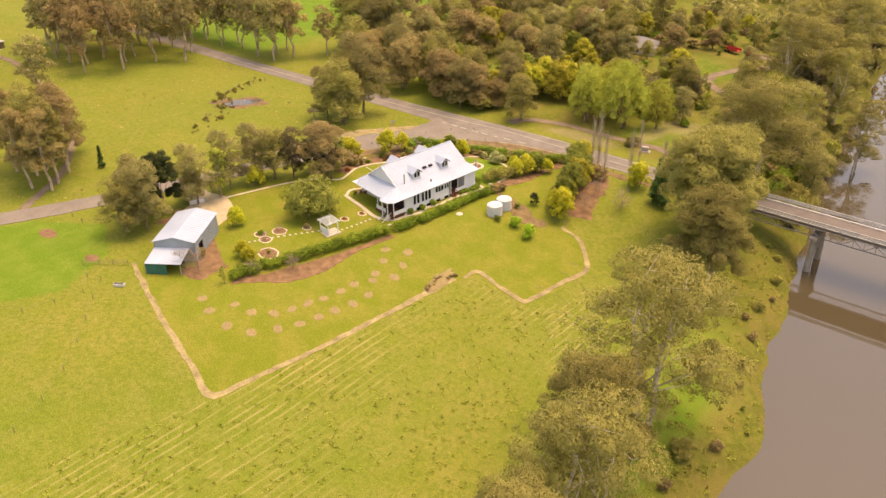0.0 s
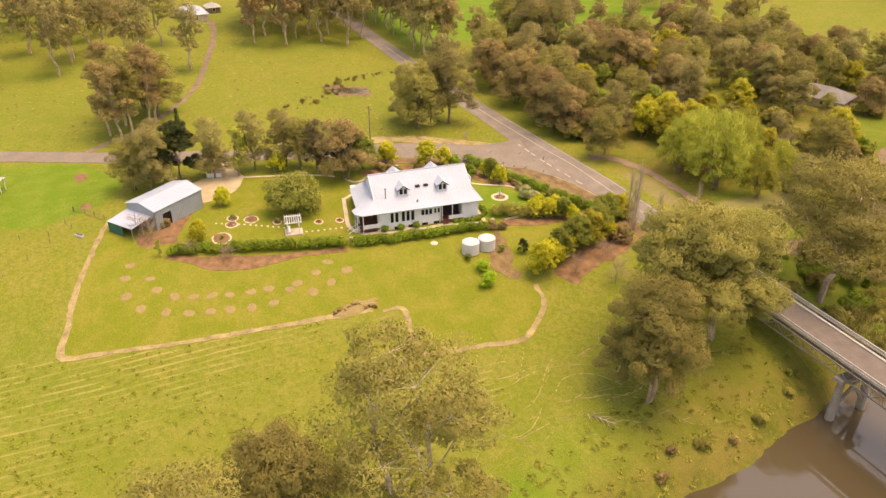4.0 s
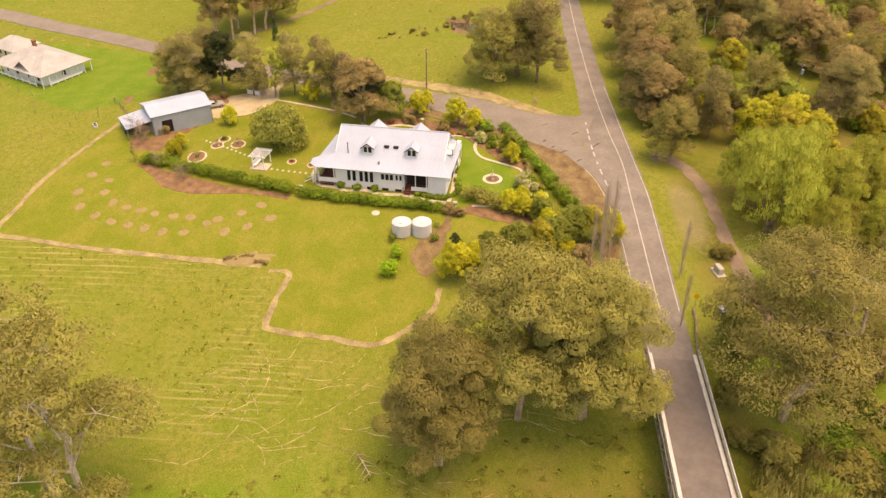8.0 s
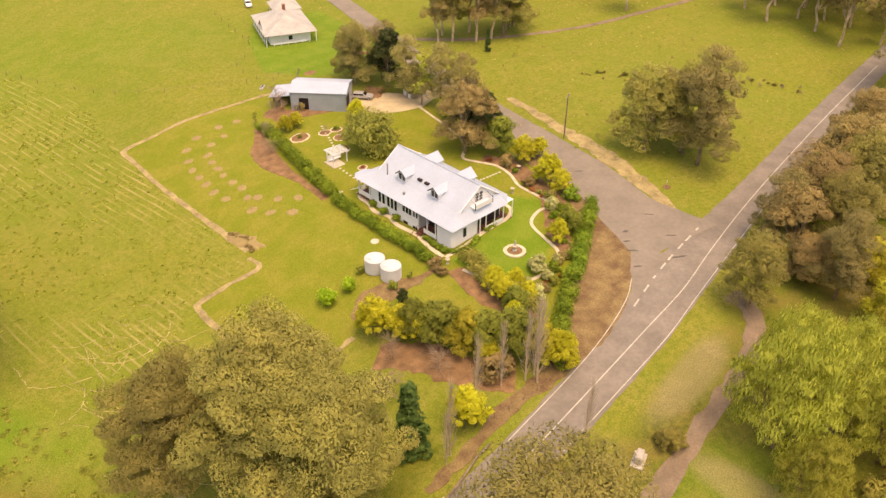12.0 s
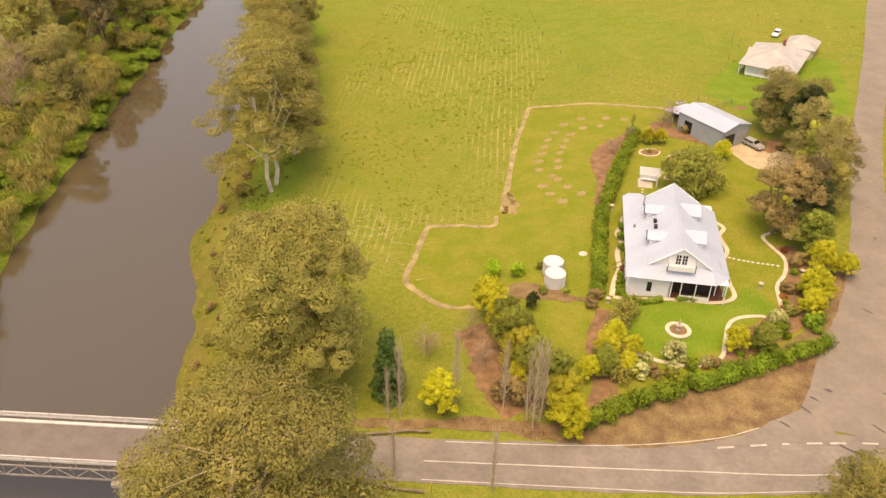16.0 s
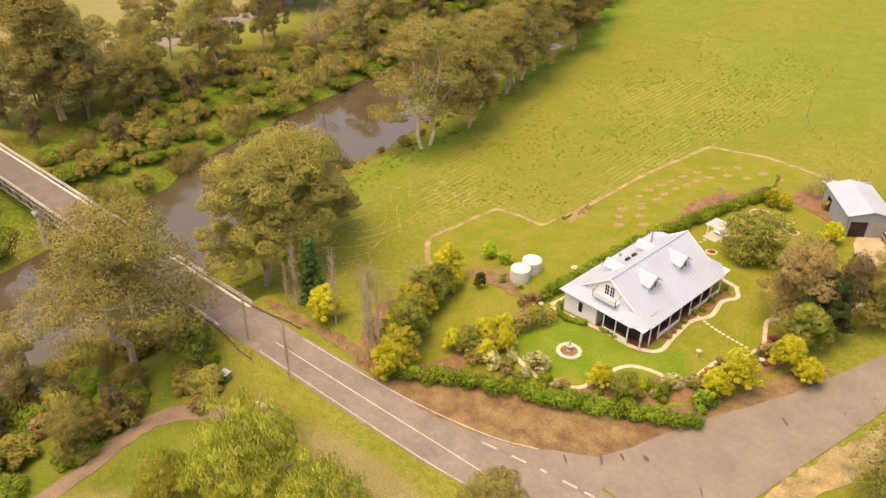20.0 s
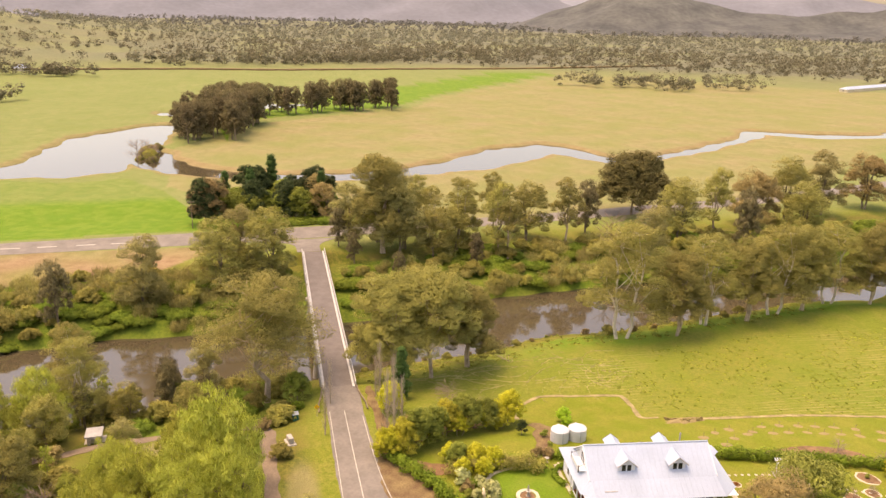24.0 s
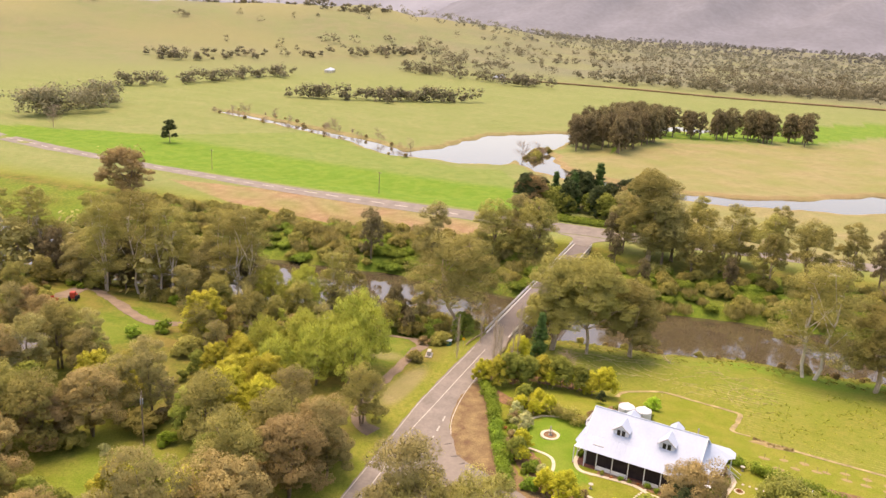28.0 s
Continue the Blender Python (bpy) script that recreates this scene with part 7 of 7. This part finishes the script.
CLEAR = [(-121, 190, 15), (-190, 189, 11), (-203, 198, 12), (-106, 184, 6), (-119, 173, 9), (-109, 201, 8), (-99, 219, 6), (-94, 182, 11), (-76, 186, 9), (-62, 192, 6), (-110, 178, 4), (-100, 242, 17), (-108, 228, 10), (-140, 178, 0.1), (-152, 196, 9), (-128, 246, 12), (-88, 262, 12), (-72, 193, 4), (-70, 178, 5), (-80, 168.5, 6), (-95, 168.5, 5), (-107, 168, 5), (-118, 165, 4), (-62, 168, 4), (-68, 204, 5), (-82, 222, 3.5), (-97, 236, 3.5), (-119, 215, 6), (-210, 205, 16), (-200, 186, 9)]


def scatter(n, box_, kinds, smin, smax, gap, seed, group, ok=lambda x, y: True):
    rg = random.Random(seed)
    spots, tries = [], 0
    while len(spots) < n and tries < n * 40:
        tries += 1
        x, y = rg.uniform(box_[0], box_[1]), rg.uniform(box_[2], box_[3])
        if not ok(x, y) or not far_from(x, y, spots, gap) or any((x - a) ** 2 + (y - b) ** 2 < r * r for a, b, r in CLEAR):
            continue
        spots.append((x, y))
        plant(rg.choice(kinds), x, y, rg.uniform(smin, smax), turn=rg.uniform(0, 360), group=group)


# named trees north of the road
for x, y, k, s in ((-109.5, 200, "golden", 0.85), (-105, 204, "golden", 0.75), (-113.5, 204, "golden", 0.8), (-112, 196, "golden", 0.7), (-98.5, 219, "golden", 1.3), (-136, 190, "golden", 0.7), (-94.5, 180, "willow", 1.4), (-99.5, 184, "willow", 1.1), (-88, 186, "willow", 0.86), (-106, 197, "willow", 0.98), (-112, 190, "willow", 0.92), (-63, 214, "willow", 1.15), (-118, 166.5, "mid2", 0.95), (-128, 176, "mid1", 0.98), (-134, 166.5, "brown1", 1.09), (-139, 172, "mid2", 1.15), (-145, 166, "brown1", 1.26), (-152, 172, "mid2", 1.32), (-160, 166.5, "brown1", 1.32), (-168, 173, "mid1", 1.32), (-176, 165, "brown1", 1.26), (-186, 170, "mid2", 1.32),
                   (-92.5, 211, "mid2", 0.98), (-99, 204, "bare", 1.03), (-66, 181, "oak1", 0.6), (-62, 186, "thin", 1.0), (-64, 166.8, "green1", 0.86), (-67, 170.5, "scrub", 0.92), (-58, 166.5, "scrub", 1.03), (-136.5, 163.5, "mid1", 0.94), (-104, 178, "willow", 1.1), (-100, 191, "willow", 1.0), (-92, 196, "willow", 0.8), (-141, 236, "brown1", 1.2), (-147, 243, "mid2", 1.2), (-136, 232, "mid1", 1.0), (-44, 212, "euc3", 0.90), (-48, 205, "thin", 1.26), (-52, 192, "oak1", 0.86), (-48, 180, "scrub", 1.38), (-50, 170, "scrub", 1.26)):
    plant(k, x, y, s, group="roadside trees")
# paddock side of the road
for x, y, k, s in ((-150.4, 131.6, "mid2", 1.31), (-153.5, 142, "mid1", 1.52), (-156, 138, "mid2", 1.38), (-157, 132, "mid1", 0.97), (-170.4, 62.3, "tall", 0.95), (-173, 65, "mid3", 1.3), (-177, 69.5, "tall", 1.05), (-181, 71.5, "tall", 1.0), (-185.5, 73, "mid2", 1.31), (-175, 60, "tall", 0.95), (-181, 64, "mid3", 1.3), (-187, 62, "tall", 1.05), (-192, 70, "mid2", 1.38), (-173.5, 76, "conifer", 0.48), (-192, 187.5, "mid1", 1.59), (-204, 187, "mid2", 1.66), (-205, 197, "brown1", 1.52), (-190, 195, "mid1", 1.52)):
    plant(k, x, y, s, group="paddock trees")
scatter(34, (-132, -58, 184, 300), ["mid1", "golden", "green1", "brown1", "green1", "mid2"], 0.5, 0.85, 6.0, 61, "woodland trees", lambda x, y: x < track(y, RIVER_W) - (40 if y < 225 else 14))
for x, y, k, s in ((-101, 217.6, "mid2", 0.8), (-145, 207, "brown1", 1.15), (-151, 211, "brown1", 0.95), (-129, 171, "brown1", 0.7), (-138, 169, "green1", 1.0), (-135.4, 191.8, "green1", 1.25), (-120, 187.5, "golden", 1.15), (-126, 184, "golden", 1.0), (-127, 191, "golden", 1.1), (-121, 194.5, "golden", 1.0), (-115, 190, "golden", 0.95), (-131, 188, "golden", 0.9), (-107, 184, "willow", 1.05), (-133, 200, "bare", 1.2), (-170, 205, "brown1", 1.3), (-164, 209, "brown1", 1.1), (-189, 188, "euc3", 0.85), (-199, 185, "euc3", 0.8), (-57, 208, "euc3", 0.8), (-70.4, 220, "willow", 1.1), (-91.7, 202.6, "green1", 0.6), (-106, 233.6, "bush_dark", 1.3), (-100.3, 230, "bush_dark", 1.5), (-96, 226, "bush", 1.6), (-148, 201, "bush_pale", 0.8)):
    plant(k, x, y, s, group="woodland trees")
scatter(30, (-100, -52, 228, 310), ["mid1", "mid2", "mid1", "euc3", "oak1"], 0.85, 1.3, 4.5, 58, "riverside gums", lambda x, y: 5 < track(y, RIVER_W) - x < 22)
scatter(74, (-202, -126, 174, 285), ["mid1", "mid2", "brown1", "mid2", "green1", "mid1", "golden", "green1"], 0.75, 1.2, 5.2, 59, "woodland trees")
scatter(16, (-104, -55, 184, 232), ["mid1", "thin", "oak1", "mid2", "thin"], 0.55, 0.85, 6, 60, "river flat trees", lambda x, y: x < track(y, RIVER_W) - 5)
scatter(150, (-150, -50, 166, 290), ["scrub", "bush_brown", "scrub", "bush", "bush_dark"], 0.7, 1.4, 3, 62, "woodland undergrowth", lambda x, y: x < track(y, RIVER_W) - 4)
scatter(12, (-226, -200, 168, 300), ["mid_far", "tall", "brown_far"], 0.8, 1.0, 9, 63, "woodland trees", lambda x, y: x > -232 + 12 * math.sin(y / 17))
scatter(40, (-420, -240, 176, 420), ["mid_far", "brown_far"], 0.9, 1.3, 6.5, 163, "field edge trees", lambda x, y: abs((x + 330) * 0.5 + y - 330) < 14 or (x > -256 and 236 < y < 262))
scatter(40, (-330, -215, 148, 168), ["mid_far", "mid_far", "brown_far"], 1.0, 1.4, 6, 64, "roadside trees", lambda x, y: abs(y - 154) > 6)
scatter(60, (-420, -225, 20, 90), ["mid_far", "mid_far", "brown_far"], 1.0, 1.5, 8, 65, "paddock trees", lambda x, y: abs(y - 92) > 6 or x > -230)
scatter(26, (-300, -238, 110, 150), ["mid_far", "mid_far", "brown_far"], 1.1, 1.5, 7, 66, "paddock trees", lambda x, y: not (-320 < x < -275 and 84 < y < 116))
scatter(110, (-40, 52, 168, 340), ["reeds", "reeds", "scrub"], 1.0, 1.5, 2.8, 170, "far bank cane", lambda x, y: 9 < x - track(y, RIVER_E) < 30)
scatter(60, (-40, 60, -40, 150), ["reeds", "scrub"], 0.9, 1.4, 2.8, 171, "far bank cane", lambda x, y: 2 < x - track(y, RIVER_E) < 26)
# near bank scrub
for x, y, s in ((-46, 170, 1.2), (-44.5, 175, 1.35), (-46, 180, 1.2), (-50, 176, 1.0), (-47, 186, 1.1), (-53, 182, 0.9)):
    plant("reeds", x, y, s, group="near bank reeds", wide=1.15)
scatter(26, (-50, -18, 40, 156), ["scrub", "bush_brown", "bush"], 0.3, 0.75, 4, 67, "bank scrub", lambda x, y: 0.5 < track(y, RIVER_W) - x < 7)
scatter(30, (-75, -38, 163, 330), ["scrub", "reeds", "oak1", "scrub"], 0.5, 1.0, 4, 68, "bank scrub", lambda x, y: 1 < track(y, RIVER_W) - x < 12)
# far bank: cane, scrub and gums
scatter(430, (-40, 60, -120, 340), ["scrub", "reeds", "bank_green", "bank_green", "bank_green"], 0.7, 1.4, 2.4, 69, "far bank scrub", lambda x, y: 1 < x - track(y, RIVER_E) < 27 and not 150 < y < 168)
for x, y, k, s in ((35.6, 136.6, "euc2", 1.34), (33, 131, "mid1", 1.88), (40, 128, "mid2", 1.41), (30, 120, "mid2", 1.33), (43, 108, "euc3", 0.97), (34, 98, "mid3", 1.55), (29, 96, "mid3", 1.25), (45, 84, "mid2", 1.57), (40, 72, "mid3", 1.5), (47, 62, "oak1", 1.57), (17, 172, "mid2", 1.65), (23, 180, "mid1", 1.41), (12, 186, "mid2", 1.57), (5, 205, "mid1", 1.41), (-2, 225, "oak1", 1.41), (30, 60, "bare", 2.04), (40, 30, "mid2", 1.72), (44, 14, "mid3", 1.6), (50, -6, "brown1", 1.81), (56, -24, "mid2", 1.88), (62, -44, "mid1", 1.72), (70, -70, "brown1", 1.88), (36, 44, "bare", 1.88), (24, 48, "mid1", 1.33), (30, 10, "oak1", 1.72), (34, -16, "mid2", 1.72)):
    plant(k, x, y, s, group="far bank trees")
for x, y, k, s in ((43, 146, "mid1", 1.45), (47, 136, "mid2", 1.4), (52, 122, "mid3", 1.4), (46, 118, "euc3", 0.8), (50, 106, "mid2", 1.2), (38, 150, "oak1", 1.0), (28, 146, "oak1", 0.8), (54, 94, "mid3", 1.4), (36, 112, "mid2", 1.2), (14, 134, "oak1", 0.75), (24, 108, "oak1", 0.9)):
    plant(k, x, y, s, group="far bank trees")
for x, y, k, s in ((-46, 186, "mid1", 0.9), (-50, 191, "green1", 0.9), (-62, 178, "bank_green", 1.2), (-58, 183, "green1", 0.6), (-55, 188, "bank_green", 1.4), (-60, 193, "scrub", 1.3), (-66, 187, "bank_green", 1.1), (-52, 180, "bank_green", 1.5), (-47, 176, "bank_green", 1.3), (-60, 199, "mid2", 0.7), (-55, 200, "golden", 0.7), (-66, 197, "bank_green", 1.2)):
    plant(k, x, y, s, group="river flat trees")
plant("fig", 72, 33, 1.6)
for x, y, s in ((15, 86, 1.3), (17, 79, 1.5), (18, 71, 1.35), (21, 63, 1.6), (20, 54, 1.3), (22, 45, 1.55), (20, 37, 1.4), (23, 29, 1.5), (27, 70, 1.3), (29, 52, 1.3)):
    plant("reeds", x, y, s, group="cane brakes", wide=1.2)
plant("brown1", 5, 342, 1.75, label="large round gum standing alone in a paddock", wide=1.25)
plant("bare", 120, 507, 1.9, label="large leafless tree beside the main road")
plant("dark1", 121, 419, 1.2, label="dark round tree standing alone in a paddock")
# ornamental grove beside the main road
rg = random.Random(8)
for k in range(44):
    plant(rg.choice(["green1", "dark1", "green1", "green1", "dark1", "brown1"]), 78 + rg.uniform(0, 34), 148 + rg.uniform(0, 48), rg.uniform(1.15, 1.65), group="roadside grove")
for k in range(26):
    plant("bank_green", 73 + rg.uniform(0, 5), 138 + k * 2.2, rg.uniform(0.9, 1.4), group="grove hedge")
for x, y, s in ((98, 178, 1.5), (88, 152, 1.5), (112, 170, 1.75), (104, 188, 1.35), (94, 192, 1.2)):
    plant("conifer", x, y, s, wide=1.3, group="grove conifers")
# casuarina groves on the creek
for k in range(46):
    t = rg.random()
    plant("oak1", 265 + 90 * t + rg.uniform(-14, 14) * (1 - 0.4 * t), 212 - 20 * t + rg.uniform(-20, 14), rg.uniform(1.6, 2.1), group="creek she-oaks", wide=1.1)
for k in range(44):
    t = rg.random()
    plant("oak1", 380 + 40 * t + rg.uniform(-12, 12), 200 - 125 * t + rg.uniform(-8, 8), rg.uniform(1.4, 1.9), group="creek she-oaks", wide=1.1)
for k in range(16):
    plant(rg.choice(["bare_low", "scrub", "bare"]), 228 + rg.uniform(-16, 22), 233 + rg.uniform(-5, 4), rg.uniform(1.0, 1.9), group="pond scrub")
for k in range(70):
    t = rg.random()
    x, y = curve_points(CREEK[:5], 4)[int(t * 50) % 50][:2] if t < 0.99 else (230, 400)
    plant(rg.choice(["bare_low", "bare_low", "bush_brown", "bare"]), x + rg.choice([-1, 1]) * rg.uniform(8, 16), y + rg.uniform(-8, 8), rg.uniform(0.6, 1.2), group="creek scrub")


# ---------------------------------------------------------------- distance
def far_wood(name, spots, mat, size, label, seed, card=1.0):
    """A far wood as one body of many small leaf clumps."""
    r = np.random.default_rng(seed)
    c, rad = [], []
    for x, y, h in spots:
        z = hz(x, y)
        for k in range(5):
            c.append((x + r.normal() * h * 0.22, y + r.normal() * h * 0.22, z + h * (0.16 + 0.62 * r.random())))
            rad.append(h * (0.18 + 0.11 * r.random()))
    v, f, nrm = leaf_cards(c, rad, size, card, 0.95, seed, shell=0.6)
    ob = new(name, quad_mesh(name, v, f, mat, nrm))
    tagged(ob, label, "trees", kind="stuff")


def band(n, pts, spread, h, seed):
    r = np.random.default_rng(seed)
    out = []
    for _ in range(n):
        k = r.integers(len(pts) - 1)
        (ax, ay), (bx, by) = pts[k], pts[k + 1]
        t = r.random()
        out.append((ax + (bx - ax) * t + r.normal() * spread, ay + (by - ay) * t + r.normal() * spread, 1.45 * h * (0.7 + 0.6 * r.random())))
    return out


far_wood("far_trees", band(62, [(370, 500), (410, 427), (470, 363)], 5, 9, 1), "far_leaf", 30, "row of dark trees across a far paddock", 71)
far_wood("far_trees", band(46, [(143, 550), (168, 547), (231, 574)], 8, 13, 2), "far_leaf", 34, "dark clump of trees by the main road", 72)
far_wood("far_trees", band(54, [(320, 651), (365, 630), (466, 625), (547, 611)], 7, 9, 3), "far_leaf", 28, "belt of trees behind the green flats", 73)
far_wood("far_trees", band(60, [(717, 565), (720, 500), (690, 401), (674, 354)], 14, 10, 4), "far_leaf", 28, "belt of trees behind the green flats", 74)
far_wood("far_trees", band(150, [(832, 306), (874, 188), (930, 60), (980, -15), (1000, -160)], 24, 11, 5), "far_leaf", 26, "dark wood beyond the railway embankment", 75, 1.3)
def valley_spots(n, r0, r1, seed):
    """Trees of the valley floor in uneven woods with clearings, thicker to the south."""
    r = np.random.default_rng(seed)
    out = []
    while len(out) < n:
        d, a = r0 + (r1 - r0) * r.random() ** 0.8, r.uniform(-52, 52)
        x, y = -226 + d * math.cos(radians(a)), 140 + d * math.sin(radians(a))
        open_ = 0.55 * ripple(np.array(x), np.array(y), 95, 1.9) + 0.45 * ripple(np.array(x), np.array(y), 38, 4.4) + 0.25 * r.normal()
        need = np.interp(a, [-50, -8, 6, 20, 32, 52], [-0.95, -0.75, -0.2, 0.15, 0.75, 0.9])
        if open_ > need:
            out.append((x, y, 15 * (0.7 + 0.6 * r.random())))
    return out


# each farther wood takes a leaf copy with more haze in its colour
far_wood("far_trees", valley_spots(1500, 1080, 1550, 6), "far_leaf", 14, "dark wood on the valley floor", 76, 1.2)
far_wood("far_trees", valley_spots(1900, 1550, 2300, 7), "far_leaf_hazed", 11, "wooded valley floor with clearings", 77, 1.6)
far_wood("far_trees", valley_spots(1800, 2300, 3300, 14), "far_leaf_pale_haze", 9, "wooded lower slopes of the hills", 84, 2.2)
far_wood("far_trees", band(60, [(620, -150), (560, -230), (600, -330)], 22, 10, 8), "far_leaf", 28, "scattered trees on the dry paddock", 78)
far_wood("far_trees", band(140, [(95, -160), (60, -260), (20, -420), (120, -420)], 24, 14, 9), "euc", 28, "trees along the river bend", 79)
far_wood("far_trees", band(260, [(-520, 420), (-560, 200), (-520, -20), (-380, -160)], 60, 14, 10), "euc_grey", 24, "wooded rise beyond the paddocks", 80)
far_wood("far_trees", band(220, [(-420, 480), (-250, 430), (-120, 380), (-60, 330)], 34, 14, 11), "euc_grey", 26, "riverside wood upstream", 81)
far_wood("far_trees", band(70, [(1142, 1241), (1312, 1224), (1304, 851)], 26, 10, 12), "far_leaf", 22, "tree clumps on the pasture hills", 82, 1.8)
far_wood("far_trees", band(60, [(560, 830), (589, 796), (704, 772), (800, 700), (950, 640)], 14, 9, 13), "far_leaf", 24, "scattered trees on the rolling pasture", 83, 1.3)

# railway embankment
ribbon("railway_bank", [(740, 430, 9), (770, 280, 9), (772, 155, 9), (800, 0, 9), (825, -170, 9), (900, -420, 9)], 9, "bare", 1.6, 3.0, step=10, label="low brown railway embankment across the flats", category="embankment")
for x, y, t, w in ((620, 607, 20, 22), (735, 428, 70, 16), (757, 434, 70, 10), (560, -470, -66, 95)):
    simple_house("far_farm_building", x, y, t, w, 9, 3.2, 2.2, "roof", "cream", "pale farm building far across the flats", verandah=False, chimney=False)


def ridge(name, r0, depth, peaks, seed, a0, a1, label, cover="forest"):
    """A forested range curving round the far side of the valley: its crest is the sum of broad peaks, each a bearing, a breadth and a height."""
    n, m = 170, 18
    rg2 = np.random.default_rng(seed)
    ph = rg2.uniform(0, 6.28, 8)
    v, f = [], []
    for i in range(n + 1):
        deg = a0 + (a1 - a0) * i / n
        a = radians(deg)
        crest = sum(h * math.exp(-((deg - c) / w) ** 2) for c, w, h in peaks)
        crest *= 1 + 0.10 * math.sin(14 * a + ph[1]) + 0.06 * math.sin(31 * a + ph[2]) + 0.03 * math.sin(83 * a + ph[3])
        for j in range(m + 1):
            t = j / m
            rr = r0 + depth * t + 60 * math.sin(9 * a + ph[4] + 3 * t) * t
            spur = 1 + 0.16 * math.sin(40 * a + 5 * t + ph[5]) * t * (1 - t) * 4 + 0.05 * math.sin(97 * a + 14 * t)
            v.append((-226 + rr * math.cos(a), 140 + rr * math.sin(a), -12 + crest * t ** 1.2 * spur))
    for i in range(n):
        for j in range(m):
            k = i * (m + 1) + j
            f.append((k, k + m + 1, k + m + 2, k + 1))
    ob = link_mesh(name, v, f, cover, smooth_faces=True)
    tagged(ob, label, "mountains", kind="structure")


# haze is mixed into these hill colours: greyer, paler and bluer with distance
M["forest"] = material("hazed_forest", (0.105, 0.108, 0.098), rough=1.0, vary=0.25, scale=0.012, fine=0.07, bump=0.0, tint=(0.145, 0.145, 0.125))
M["range"] = material("hazed_range", (0.185, 0.19, 0.205), rough=1.0, vary=0.12, scale=0.006, fine=0.05, bump=0.0)
M["range_far"] = material("hazed_far_range", (0.27, 0.278, 0.30), rough=1.0, vary=0.06, scale=0.004, fine=0.03, bump=0.0)
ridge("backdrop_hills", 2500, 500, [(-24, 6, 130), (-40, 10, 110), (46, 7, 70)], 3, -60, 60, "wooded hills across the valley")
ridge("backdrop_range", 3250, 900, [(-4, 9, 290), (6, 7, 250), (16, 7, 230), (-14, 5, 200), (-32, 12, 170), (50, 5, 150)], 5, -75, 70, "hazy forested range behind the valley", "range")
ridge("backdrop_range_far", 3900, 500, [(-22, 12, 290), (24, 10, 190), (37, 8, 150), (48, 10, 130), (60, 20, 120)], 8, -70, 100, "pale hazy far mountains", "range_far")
ridge("backdrop_hills_west", 1400, 900, [(120, 30, 60), (190, 40, 70), (260, 30, 60)], 12, 95, 290, "wooded hills on the near side of the valley")


def field_weeds():
    """Low dark tufts strewn over the cut field and the paddocks."""
    r = np.random.default_rng(90)
    c, rad = [], []
    while len(c) < 1500:
        x, y = r.uniform(-96, -40), r.uniform(-40, 112)
        if inside(np.array(x), np.array(y), FIELD) and ripple(np.array(x), np.array(y), 11, 1.1) + r.normal() * 0.5 > 0.1:
            c.append((x, y, hz(x, y) + 0.08))
            rad.append(r.uniform(0.22, 0.6))
    v, f, nrm = leaf_cards(c, rad, 26, 0.13, 0.16, 91, shell=0.2)
    nrm = nrm * 0.25 + np.array([0, 0, 1.0])
    tagged(new("field_weeds", quad_mesh("field_weeds", v, f, "weed", nrm)), "dark green weed tufts strewn over the cut field", "weeds", kind="stuff")
    c, rad = [], []
    while len(c) < 1100:
        x, y = r.uniform(-300, -140), r.uniform(-20, 148)
        if ripple(np.array(x), np.array(y), 17, 0.4) + r.normal() * 0.6 > 0.3 and not inside(np.array(x), np.array(y), NEIGHBOUR_LAWN):
            c.append((x, y, hz(x, y) + 0.08))
            rad.append(r.uniform(0.2, 0.6))
    v, f, nrm = leaf_cards(c, rad, 13, 0.16, 0.4, 92, shell=0.2)
    nrm = nrm * 0.25 + np.array([0, 0, 1.0])
    tagged(new("paddock_tussocks", quad_mesh("paddock_tussocks", v, f, "reed", nrm)), "pale tussocks strewn over the grazed paddock", "grass", kind="stuff")
    c, rad = [], []
    while len(c) < 520:
        x, y = r.uniform(-62, -14), r.uniform(20, 156)
        d = float(track(y, RIVER_W)) - x
        if 0.6 < d < 16:
            c.append((x, y, hz(x, y) + 0.12))
            rad.append(r.uniform(0.4, 1.0))
    v, f, nrm = leaf_cards(c, rad, 34, 0.17, 0.12, 93, shell=0.1)
    nrm = nrm * 0.25 + np.array([0, 0, 1.0])
    tagged(new("bank_grass", quad_mesh("bank_grass", v, f, "bank_grass", nrm)), "rank dry grass along the river bank", "grass", kind="stuff")


field_weeds()
